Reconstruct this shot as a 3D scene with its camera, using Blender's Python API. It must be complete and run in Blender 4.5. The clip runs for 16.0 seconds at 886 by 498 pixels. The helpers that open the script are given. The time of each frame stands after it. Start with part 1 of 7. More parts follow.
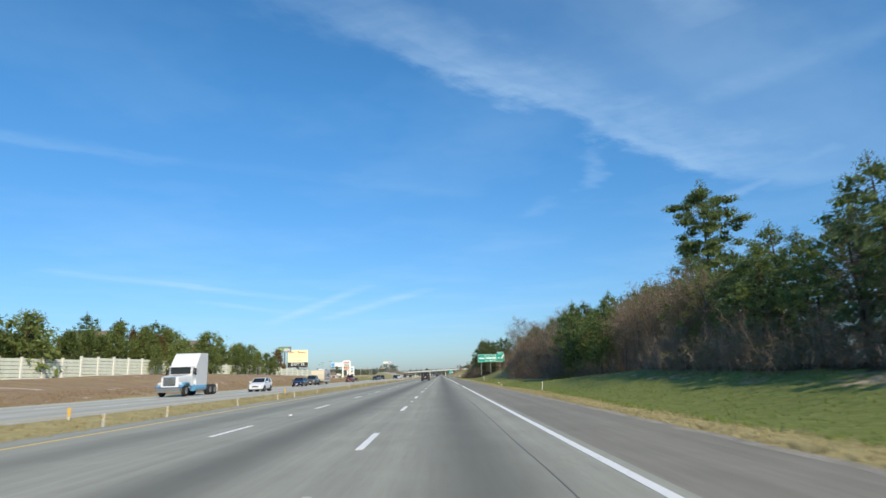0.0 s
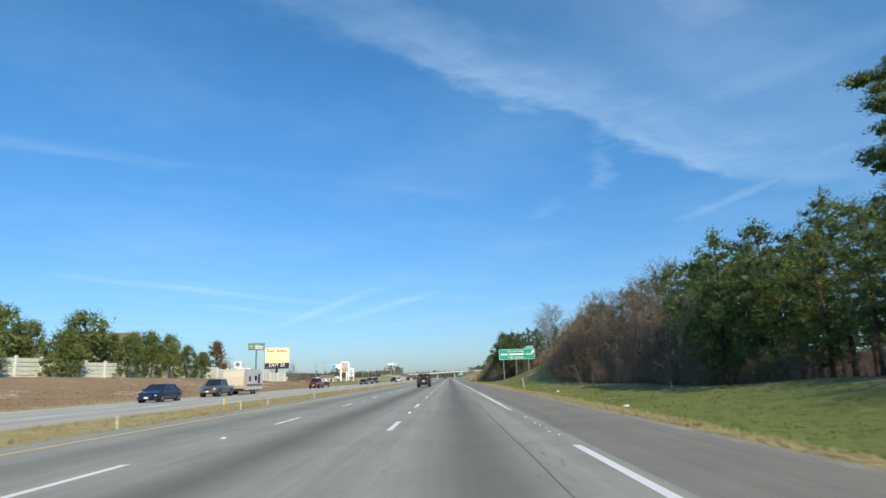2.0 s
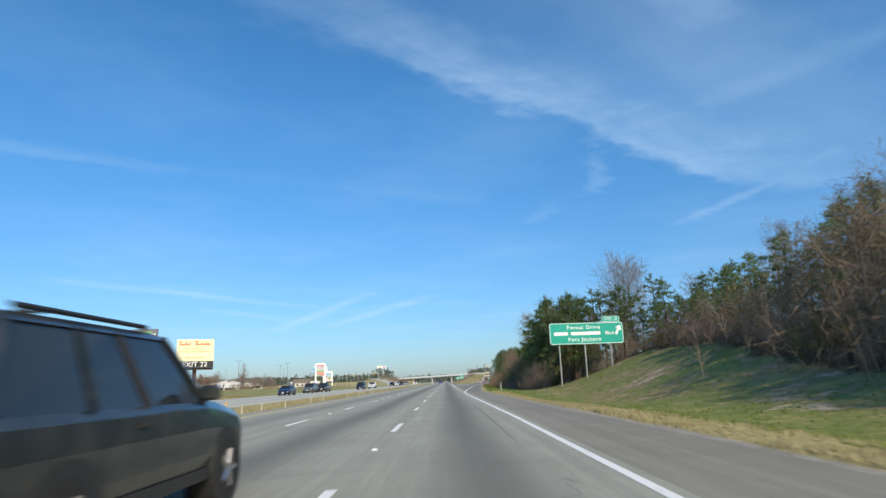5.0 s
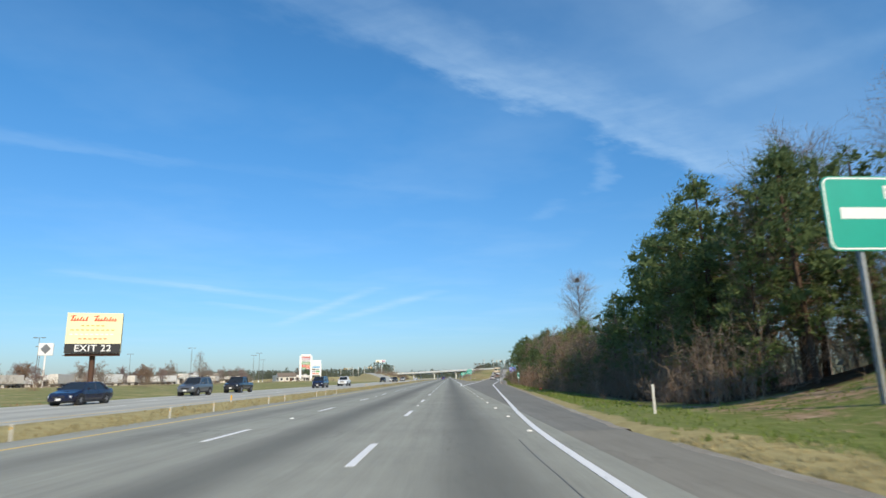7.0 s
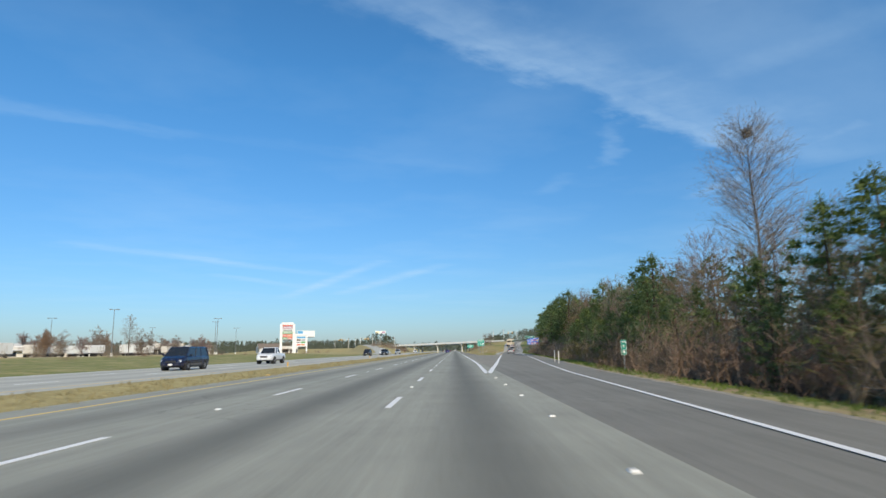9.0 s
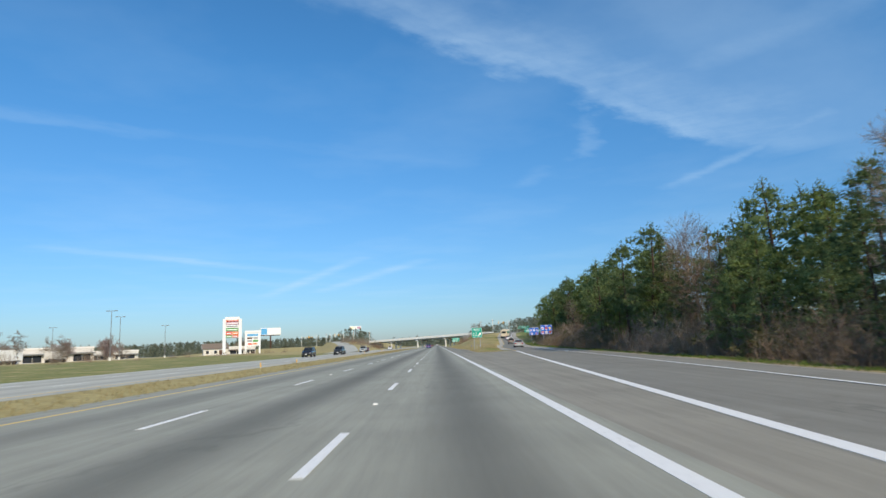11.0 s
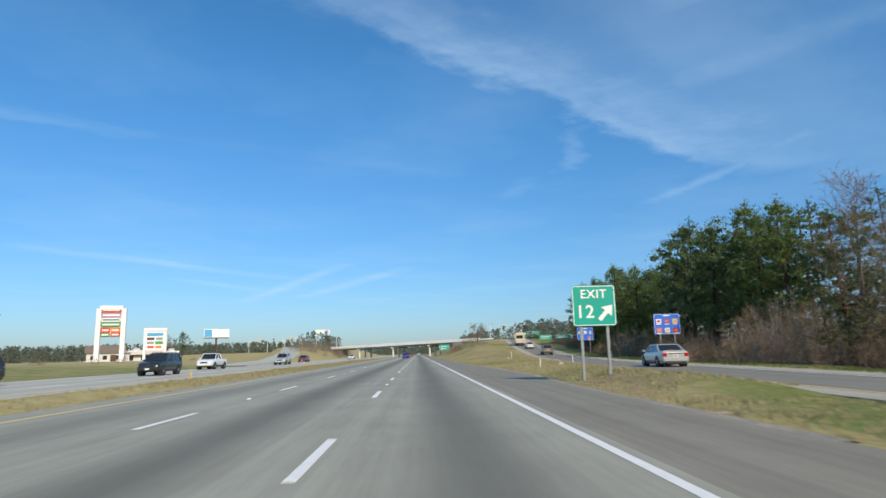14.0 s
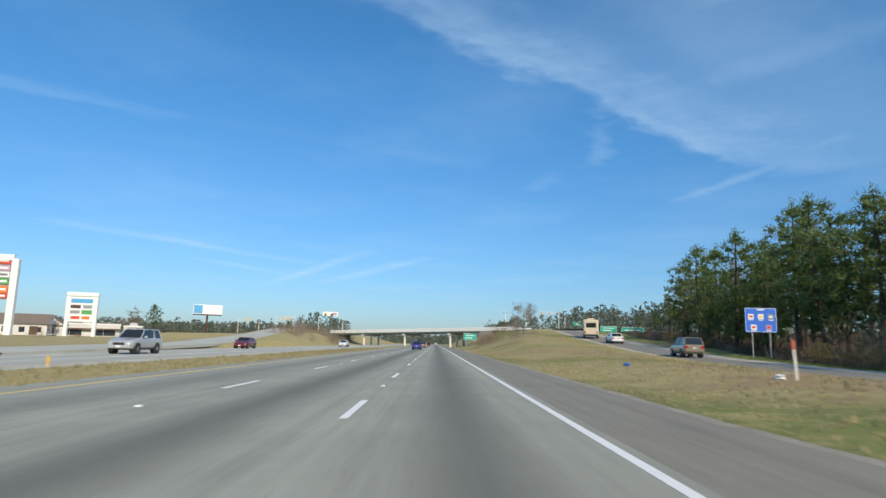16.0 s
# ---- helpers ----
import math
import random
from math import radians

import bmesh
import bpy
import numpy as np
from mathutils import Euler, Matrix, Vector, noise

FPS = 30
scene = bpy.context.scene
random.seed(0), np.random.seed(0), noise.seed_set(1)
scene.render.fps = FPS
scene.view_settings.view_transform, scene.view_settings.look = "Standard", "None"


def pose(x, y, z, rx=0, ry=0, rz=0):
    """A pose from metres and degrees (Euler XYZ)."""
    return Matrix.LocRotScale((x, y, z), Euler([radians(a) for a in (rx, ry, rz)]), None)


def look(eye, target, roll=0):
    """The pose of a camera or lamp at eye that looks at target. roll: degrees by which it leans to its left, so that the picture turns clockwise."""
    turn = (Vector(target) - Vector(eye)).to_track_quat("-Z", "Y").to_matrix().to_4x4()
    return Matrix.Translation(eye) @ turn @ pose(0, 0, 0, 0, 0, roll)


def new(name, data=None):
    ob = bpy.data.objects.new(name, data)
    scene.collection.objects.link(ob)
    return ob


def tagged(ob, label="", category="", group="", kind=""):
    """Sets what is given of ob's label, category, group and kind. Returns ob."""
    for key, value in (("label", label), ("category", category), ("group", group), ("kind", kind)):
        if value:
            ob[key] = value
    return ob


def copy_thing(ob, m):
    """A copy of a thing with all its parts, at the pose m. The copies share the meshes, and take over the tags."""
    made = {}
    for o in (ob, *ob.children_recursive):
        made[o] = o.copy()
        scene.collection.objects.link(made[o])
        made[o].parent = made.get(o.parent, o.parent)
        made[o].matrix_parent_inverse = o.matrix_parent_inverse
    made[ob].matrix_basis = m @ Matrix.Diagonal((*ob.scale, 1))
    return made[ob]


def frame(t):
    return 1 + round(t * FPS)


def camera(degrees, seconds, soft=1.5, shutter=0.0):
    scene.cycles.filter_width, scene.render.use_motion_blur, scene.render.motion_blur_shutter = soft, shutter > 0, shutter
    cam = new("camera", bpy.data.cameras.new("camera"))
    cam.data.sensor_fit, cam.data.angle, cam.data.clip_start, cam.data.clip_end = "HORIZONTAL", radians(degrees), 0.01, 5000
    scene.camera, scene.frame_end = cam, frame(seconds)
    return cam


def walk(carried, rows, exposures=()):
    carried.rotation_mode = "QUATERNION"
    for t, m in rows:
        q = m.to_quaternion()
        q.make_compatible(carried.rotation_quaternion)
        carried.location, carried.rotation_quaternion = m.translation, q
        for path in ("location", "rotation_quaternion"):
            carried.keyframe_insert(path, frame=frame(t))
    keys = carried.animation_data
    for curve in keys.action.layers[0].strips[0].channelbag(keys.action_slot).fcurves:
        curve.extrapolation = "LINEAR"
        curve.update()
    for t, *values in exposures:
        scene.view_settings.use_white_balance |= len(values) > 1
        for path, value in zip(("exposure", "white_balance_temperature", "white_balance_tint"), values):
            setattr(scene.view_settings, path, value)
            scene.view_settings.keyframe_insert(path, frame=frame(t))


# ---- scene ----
# ---------------- camera ----------------
cam = camera(72.46, 16.0, soft=1.5, shutter=0.2)
EYE = 1.246
# seconds, x, y, yaw, pitch, roll
PATH = [
    (0.0, 1.47, 0.00, -0.20, 11.75, 1.63),
    (0.5, 1.46, 13.71, -0.25, 11.77, 2.15),
    (1.0, 1.45, 27.42, -0.05, 12.05, 2.27),
    (1.5, 1.51, 41.11, -0.08, 12.31, 1.43),
    (2.0, 1.54, 54.80, 0.60, 11.98, 1.85),
    (2.5, 1.47, 68.48, 0.65, 11.97, 2.05),
    (3.0, 1.40, 82.16, 0.73, 11.93, 1.74),
    (3.5, 1.40, 95.83, 0.46, 12.34, 1.93),
    (4.0, 1.39, 109.50, 0.10, 12.43, 2.58),
    (6.5, 1.49, 177.87, 0.49, 12.06, 0.95),
    (7.0, 1.49, 191.56, 0.58, 11.99, 1.22),
    (7.5, 1.53, 205.25, 0.70, 11.99, 1.06),
    (8.0, 1.55, 218.94, 0.61, 11.80, 2.73),
    (8.5, 1.60, 232.65, 0.67, 10.60, 0.92),
    (9.0, 1.50, 246.36, 1.06, 9.50, 0.82),
    (9.5, 1.54, 260.09, 0.94, 8.37, 2.89),
    (12.0, 1.28, 328.87, -1.60, 9.53, 2.50),
    (12.5, 1.23, 342.67, -1.97, 9.61, 4.48),
    (13.0, 1.25, 356.47, -2.71, 9.56, 2.97),
    (13.5, 1.28, 370.30, -2.55, 9.52, 1.12),
    (14.0, 1.31, 384.14, -2.36, 9.76, 1.33),
    (14.5, 1.38, 397.99, -2.16, 9.72, 0.97),
    (15.0, 1.40, 411.86, -2.01, 9.44, 0.49),
    (15.5, 1.44, 425.74, -0.83, 8.69, 0.78),
    (16.0, 1.48, 439.65, -0.71, 8.88, -1.32),
]
walk(cam, [(t, pose(x, y, EYE, 90 + p, r, w)) for t, x, y, w, p, r in PATH],
     exposures=[(0.0, 0.03), (7.0, 0.03), (8.0, -0.15), (9.5, -0.05), (16.0, -0.06)])

# ---------------- sky and sun ----------------
SUN_DIR = Vector((0.36, -0.75, 0.555)).normalized()
sun = new("sun", bpy.data.lights.new("sun", "SUN"))
sun.data.energy, sun.data.angle, sun.data.color = 4.4, radians(0.55), (1.0, 0.83, 0.60)
sun.matrix_world = look((0, 0, 200), Vector((0, 0, 200)) - SUN_DIR)

world = bpy.data.worlds.new("world")
scene.world = world
world.use_nodes = True
wt = world.node_tree
wt.nodes.clear()


def wmath(op, a, b=None, c=None):
    n = wt.nodes.new("ShaderNodeMath")
    n.operation = op
    for i, v in enumerate((a, b, c)):
        if v is None:
            continue
        if isinstance(v, (int, float)):
            n.inputs[i].default_value = v
        else:
            wt.links.new(v, n.inputs[i])
    return n.outputs[0]


sky = wt.nodes.new("ShaderNodeTexSky")
sky.sky_type = "NISHITA"
sky.sun_disc = False
sky.sun_elevation = math.asin(SUN_DIR.z)
sky.sun_rotation = math.atan2(SUN_DIR.x, SUN_DIR.y)
sky.air_density, sky.dust_density, sky.ozone_density = 1.0, 0.6, 2.2
tc = wt.nodes.new("ShaderNodeTexCoord")
sep = wt.nodes.new("ShaderNodeSeparateXYZ")
wt.links.new(tc.outputs["Generated"], sep.inputs[0])
dx, dy, dz = sep.outputs
# coordinates on a high flat cloud layer
u = wmath("DIVIDE", dx, wmath("MAXIMUM", dz, 0.03))
v = wmath("DIVIDE", dy, wmath("MAXIMUM", dz, 0.03))


def band(ax, ay, bx, by, lo0, lo1, hi0, hi1):
    """A soft streak on the cloud layer from (ax, ay) to (bx, by): half widths at both ends, on its near and on its far side."""
    L = math.hypot(bx - ax, by - ay)
    ex, ey = (bx - ax) / L, (by - ay) / L
    s = wmath("ADD", wmath("MULTIPLY", wmath("SUBTRACT", uw, ax), ex), wmath("MULTIPLY", wmath("SUBTRACT", vw, ay), ey))
    d = wmath("ADD", wmath("MULTIPLY", wmath("SUBTRACT", uw, ax), -ey), wmath("MULTIPLY", wmath("SUBTRACT", vw, ay), ex))
    k = wmath("DIVIDE", s, L)
    near = wmath("MAXIMUM", wmath("MULTIPLY_ADD", k, lo1 - lo0, lo0), 0.01)
    far = wmath("MAXIMUM", wmath("MULTIPLY_ADD", k, hi1 - hi0, hi0), 0.01)
    across = wmath("MAXIMUM", wmath("DIVIDE", d, near), wmath("DIVIDE", wmath("MULTIPLY", d, -1.0), far))
    across = wmath("MAXIMUM", wmath("SUBTRACT", 1.0, across), 0.0)
    across = wmath("MULTIPLY", wmath("MULTIPLY", across, across), wmath("SUBTRACT", 3.0, wmath("MULTIPLY", across, 2.0)))
    ends = wmath("MULTIPLY", wmath("MULTIPLY", k, wmath("SUBTRACT", 1.0, k)), 4.0)
    ends = wmath("POWER", wmath("MAXIMUM", ends, 0.0), 0.5)
    return wmath("MULTIPLY", across, ends)


def noise_tex(scale, detail, sx=1.0, sy=1.0, rough=0.55, turn=0.0, stretch=(1.0, 1.0)):
    """Noise on the cloud layer, its grain drawn out along a direction given in degrees."""
    c, sn = math.cos(radians(turn)), math.sin(radians(turn))
    a = wmath("ADD", wmath("MULTIPLY", u, c * sx * stretch[0]), wmath("MULTIPLY", v, sn * sx * stretch[0]))
    b = wmath("ADD", wmath("MULTIPLY", u, -sn * sy * stretch[1]), wmath("MULTIPLY", v, c * sy * stretch[1]))
    mp = wt.nodes.new("ShaderNodeCombineXYZ")
    wt.links.new(a, mp.inputs[0])
    wt.links.new(b, mp.inputs[1])
    n = wt.nodes.new("ShaderNodeTexNoise")
    n.inputs["Scale"].default_value, n.inputs["Detail"].default_value, n.inputs["Roughness"].default_value = scale, detail, rough
    wt.links.new(mp.outputs[0], n.inputs["Vector"])
    return n.outputs["Fac"]


warp = noise_tex(1.6, 5)
ruffle = noise_tex(5.5, 6, 1.0, 1.0, 0.6, -50.0, (1.0, 0.5))
shift_uv = wmath("ADD", wmath("MULTIPLY", wmath("SUBTRACT", warp, 0.5), 0.24), wmath("MULTIPLY", wmath("SUBTRACT", ruffle, 0.5), 0.22))
uw = wmath("ADD", u, shift_uv)
vw = wmath("SUBTRACT", v, shift_uv)
cirrus = None
for seg, amount in (
    ((-0.529, 1.332, 2.127, 3.356, 0.12, 0.24, 0.20, 0.55), 0.42),
    ((-0.205, 1.658, 1.755, 3.204, 0.09, 0.13, 0.16, 0.26), 0.52),
    ((1.90, 2.60, 1.639, 4.084, 0.11, 0.10, 0.11, 0.10), 0.30),
    ((0.76, 2.55, 0.86, 3.30, 0.06, 0.09, 0.06, 0.09), 0.20),
    ((0.70, 3.35, 0.593, 3.9, 0.10, 0.10, 0.10, 0.10), 0.12),
    ((1.00, 2.20, 1.45, 1.60, 0.12, 0.14, 0.14, 0.16), 0.13),
    ((0.45, 1.10, 0.85, 1.60, 0.14, 0.16, 0.14, 0.16), 0.20),
    ((-2.2, 2.07, -1.15, 2.70, 0.15, 0.10, 0.22, 0.10), 0.16),
    ((-1.348, 2.585, 0.29, 3.385, 0.10, 0.12, 0.10, 0.12), 0.05),
    ((-3.531, 5.202, -1.575, 8.007, 0.22, 0.40, 0.22, 0.36), 0.34),
    ((-3.103, 7.533, -2.306, 9.478, 0.26, 0.38, 0.26, 0.38), 0.32),
    ((-3.129, 11.165, -0.74, 6.611, 0.28, 0.19, 0.26, 0.18), 0.46),
    ((-2.133, 10.838, -0.06, 7.003, 0.32, 0.23, 0.30, 0.22), 0.40),
):
    one = wmath("MULTIPLY", band(*seg), amount)
    cirrus = one if cirrus is None else wmath("MAXIMUM", cirrus, one)
# fibres that run along the main streak, crossed by finer feathers
fibre = noise_tex(2.0, 8, 0.72, 0.72, 0.62, 37.0, (0.9, 1.5))
fine = noise_tex(6.0, 7, 1.0, 1.0, 0.62, -20.0, (0.7, 1.8))
tex = wmath("MULTIPLY_ADD", fibre, 1.3, -0.08)
tex = wmath("MULTIPLY_ADD", wmath("SUBTRACT", fine, 0.5), 0.55, tex)
tex = wmath("MINIMUM", wmath("MAXIMUM", tex, 0.0), 1.0)
# thin milky sheet on the sunward side
sheet = wmath("MULTIPLY", band(0.205, 1.25, 2.9, 3.40, 0.40, 0.70, 0.50, 0.85), 0.16)
sheet = wmath("MULTIPLY", sheet, wmath("MULTIPLY_ADD", fibre, 0.9, 0.45))
veil = wmath("ADD", sheet, wmath("MULTIPLY", wmath("MAXIMUM", wmath("SUBTRACT", noise_tex(0.6, 6), 0.46), 0.0), 0.5))
cover = wmath("ADD", wmath("MULTIPLY", cirrus, tex), veil)
low = wmath("MINIMUM", wmath("MAXIMUM", wmath("DIVIDE", wmath("SUBTRACT", dz, 0.035), 0.05), 0.0), 1.0)
cover = wmath("MINIMUM", wmath("MULTIPLY", cover, low), 0.85)
# clear winter air: deep blue overhead, paler haze low down
height = wmath("MINIMUM", wmath("MAXIMUM", wmath("DIVIDE", dz, 0.42), 0.0), 1.0)
height = wmath("POWER", height, 0.7)
hue = wt.nodes.new("ShaderNodeMix")
hue.data_type = "RGBA"
wt.links.new(height, hue.inputs[0])
hue.inputs[6].default_value = (0.545, 0.655, 0.88, 1)
hue.inputs[7].default_value = (0.455, 1.01, 1.33, 1)
tint = wt.nodes.new("ShaderNodeMix")
tint.data_type, tint.blend_type = "RGBA", "MULTIPLY"
tint.inputs[0].default_value = 1.0
wt.links.new(hue.outputs[2], tint.inputs[7])
wt.links.new(sky.outputs[0], tint.inputs[6])
mix = wt.nodes.new("ShaderNodeMix")
mix.data_type = "RGBA"
wt.links.new(cover, mix.inputs[0])
wt.links.new(tint.outputs[2], mix.inputs[6])
mix.inputs[7].default_value = (5.1, 6.8, 8.3, 1)
bg = wt.nodes.new("ShaderNodeBackground")
bg.inputs["Strength"].default_value = 0.125
wt.links.new(mix.outputs[2], bg.inputs["Color"])
wout = wt.nodes.new("ShaderNodeOutputWorld")
wt.links.new(bg.outputs[0], wout.inputs["Surface"])

# ---------------- materials ----------------


class Mat:
    """A node material with a Principled surface and short-hands for procedural variation."""

    def __init__(self, name, rough=0.6, metal=0.0, spec=0.5):
        self.m = bpy.data.materials.new(name)
        self.m.use_nodes = True
        self.t = self.m.node_tree
        self.b = self.t.nodes["Principled BSDF"]
        self.b.inputs["Roughness"].default_value = rough
        self.b.inputs["Metallic"].default_value = metal
        self.b.inputs["Specular IOR Level"].default_value = spec
        self.geo = self.t.nodes.new("ShaderNodeNewGeometry")
        self.pos = self.geo.outputs["Position"]

    def node(self, kind):
        return self.t.nodes.new(kind)

    def link(self, a, b):
        self.t.links.new(a, b)

    def math(self, op, a, b=None, c=None):
        n = self.node("ShaderNodeMath")
        n.operation = op
        for i, val in enumerate((a, b, c)):
            if val is None:
                continue
            if isinstance(val, (int, float)):
                n.inputs[i].default_value = val
            else:
                self.link(val, n.inputs[i])
        return n.outputs[0]

    def local(self):
        return self.node("ShaderNodeTexCoord").outputs["Object"]

    def scaled(self, vec, s):
        n = self.node("ShaderNodeVectorMath")
        n.operation = "MULTIPLY"
        self.link(vec, n.inputs[0])
        n.inputs[1].default_value = s
        return n.outputs[0]

    def noise(self, scale, detail=5, rough=0.6, vec=None):
        n = self.node("ShaderNodeTexNoise")
        n.inputs["Scale"].default_value, n.inputs["Detail"].default_value, n.inputs["Roughness"].default_value = scale, detail, rough
        self.link(vec or self.pos, n.inputs["Vector"])
        return n.outputs["Fac"]

    def clamp(self, val, lo, hi):
        n = self.node("ShaderNodeMapRange")
        n.inputs["From Min"].default_value, n.inputs["From Max"].default_value = lo, hi
        self.link(val, n.inputs["Value"])
        return n.outputs["Result"]

    def mix(self, fac, a, b, blend="MIX"):
        n = self.node("ShaderNodeMix")
        n.data_type, n.blend_type = "RGBA", blend
        for s, val in ((0, fac), (6, a), (7, b)):
            if isinstance(val, (int, float)):
                n.inputs[s].default_value = val
            elif isinstance(val, tuple):
                n.inputs[s].default_value = (*val, 1)
            else:
                self.link(val, n.inputs[s])
        return n.outputs[2]

    def color(self, c):
        if isinstance(c, tuple):
            self.b.inputs["Base Color"].default_value = (*c, 1)
        else:
            self.link(c, self.b.inputs["Base Color"])
        return self

    def bump(self, height, strength=0.3, dist=0.02):
        n = self.node("ShaderNodeBump")
        n.inputs["Strength"].default_value, n.inputs["Distance"].default_value = strength, dist
        self.link(height, n.inputs["Height"])
        self.link(n.outputs[0], self.b.inputs["Normal"])
        return self


def plain(name, c, rough=0.6, metal=0.0, vary=0.18, scale=6.0, bump=0.0, spec=0.5):
    """A simple surface: one colour with two scales of wear."""
    m = Mat(name, rough, metal, spec)
    vec = m.local()
    f = m.math("MULTIPLY_ADD", m.noise(scale, 5, 0.6, vec), 0.7, m.math("MULTIPLY", m.noise(scale * 9, 3, 0.6, vec), 0.3))
    f = m.clamp(f, 0.3, 0.7)
    dark = tuple(x * (1 - vary) for x in c)
    light = tuple(min(1.0, x * (1 + vary * 0.6)) for x in c)
    m.color(m.mix(f, dark, light))
    if bump:
        m.bump(f, bump)
    return m.m


def paint(name, c, rough=0.28, metal=0.0):
    """Car paint with a clear coat and a film of road dust towards no particular side."""
    m = Mat(name, rough, metal)
    vec = m.local()
    dust = m.clamp(m.noise(3.0, 6, 0.65, vec), 0.45, 0.8)
    m.color(m.mix(m.math("MULTIPLY", dust, 0.25), c, (0.25, 0.23, 0.2)))
    m.b.inputs["Coat Weight"].default_value = 0.6
    m.b.inputs["Coat Roughness"].default_value = 0.08
    return m.m


def road_mat(name, base, track, lanes=()):
    """Worn asphalt: aggregate grain, long streaks along the road, dark oil bands between wheel paths."""
    m = Mat(name, 0.85, 0.0, 0.3)
    grain = m.noise(55.0, 4, 0.7)
    blot = m.noise(0.35, 6, 0.6)
    streak = m.noise(1.0, 5, 0.6, m.scaled(m.pos, (2.2, 0.035, 1.0)))
    mid = m.noise(7.0, 5, 0.7, m.scaled(m.pos, (1.0, 0.07, 1.0)))
    f = m.math("MULTIPLY_ADD", grain, 0.4, m.math("MULTIPLY_ADD", blot, 0.4, m.math("MULTIPLY_ADD", mid, 0.3, m.math("MULTIPLY", streak, 0.55))))
    f = m.clamp(f, 0.55, 1.10)
    col = m.mix(f, tuple(x * 0.66 for x in base), tuple(x * 1.26 for x in base))
    sx = m.node("ShaderNodeSeparateXYZ")
    m.link(m.pos, sx.inputs[0])
    wob = m.math("MULTIPLY_ADD", m.math("SUBTRACT", m.noise(0.05, 3), 0.5), 0.5, sx.outputs[0])
    oil = None
    for cx, half, amount in lanes:
        d = m.math("DIVIDE", m.math("ABSOLUTE", m.math("SUBTRACT", wob, cx)), half)
        d = m.math("MAXIMUM", m.math("SUBTRACT", 1.0, d), 0.0)
        d = m.math("MULTIPLY", m.math("MULTIPLY", d, d), m.math("SUBTRACT", 3.0, m.math("MULTIPLY", d, 2.0)))
        d = m.math("MULTIPLY", d, amount)
        oil = d if oil is None else m.math("MAXIMUM", oil, d)
    if oil is not None:
        oil = m.math("MULTIPLY", oil, m.math("MULTIPLY_ADD", streak, 0.7, 0.6))
        col = m.mix(oil, col, track)
    # fine dark cracks
    vor = m.node("ShaderNodeTexVoronoi")
    vor.feature = "DISTANCE_TO_EDGE"
    vor.inputs["Scale"].default_value = 0.23
    wv = m.node("ShaderNodeVectorMath")
    wv.operation = "MULTIPLY_ADD"
    nz = m.node("ShaderNodeTexNoise")
    nz.inputs["Scale"].default_value, nz.inputs["Detail"].default_value = 0.8, 5
    m.link(m.pos, nz.inputs["Vector"])
    m.link(nz.outputs["Color"], wv.inputs[0])
    wv.inputs[1].default_value = (2.5, 2.5, 0)
    m.link(m.scaled(m.pos, (1.0, 0.5, 1.0)), wv.inputs[2])
    m.link(wv.outputs[0], vor.inputs["Vector"])
    crack = m.math("SUBTRACT", 1.0, m.clamp(vor.outputs["Distance"], 0.0, 0.006))
    crack = m.math("MULTIPLY", crack, m.clamp(m.noise(0.12, 3), 0.5, 0.62))
    col = m.mix(m.math("MULTIPLY", crack, 0.55), col, tuple(x * 0.4 for x in base))
    m.color(col)
    m.bump(grain, 0.35, 0.01)
    return m.m


LANE_C = [(1.95, 1.25, 0.72), (-1.95, 1.25, 0.72), (-5.75, 1.2, 0.42)]
M_ROAD = road_mat("asphalt", (0.342, 0.342, 0.282), (0.112, 0.111, 0.095), LANE_C)
M_ROAD2 = road_mat("old_asphalt", (0.50, 0.492, 0.42), (0.30, 0.29, 0.25), [(-16.2, 1.2, 0.5), (-19.9, 1.2, 0.5), (-23.2, 1.0, 0.35)])
M_SHOULDER = road_mat("shoulder_asphalt", (0.262, 0.246, 0.200), (0.1, 0.1, 0.1))
M_RAMP = road_mat("ramp_asphalt", (0.225, 0.218, 0.186), (0.09, 0.09, 0.09))
M_RAMP_UP = road_mat("ramp_up_asphalt", (0.245, 0.236, 0.200), (0.1, 0.1, 0.1))
M_RAMP_EDGE = road_mat("pale_ramp_shoulder", (0.46, 0.435, 0.365), (0.1, 0.1, 0.1))
M_GORE = road_mat("gore_asphalt", (0.30, 0.282, 0.23), (0.1, 0.1, 0.1))


def line_mat(name, c):
    m = Mat(name, 0.7)
    wear = m.clamp(m.noise(9.0, 6, 0.7), 0.52, 0.72)
    big = m.clamp(m.noise(0.6, 3), 0.45, 0.75)
    w = m.math("MULTIPLY", wear, m.math("MULTIPLY_ADD", big, 0.6, 0.25))
    m.color(m.mix(w, c, (0.26, 0.25, 0.24)))
    return m.m


M_WHITE = line_mat("road_paint_white", (0.84, 0.84, 0.81))
M_YELLOW = line_mat("road_paint_yellow", (0.78, 0.56, 0.17))


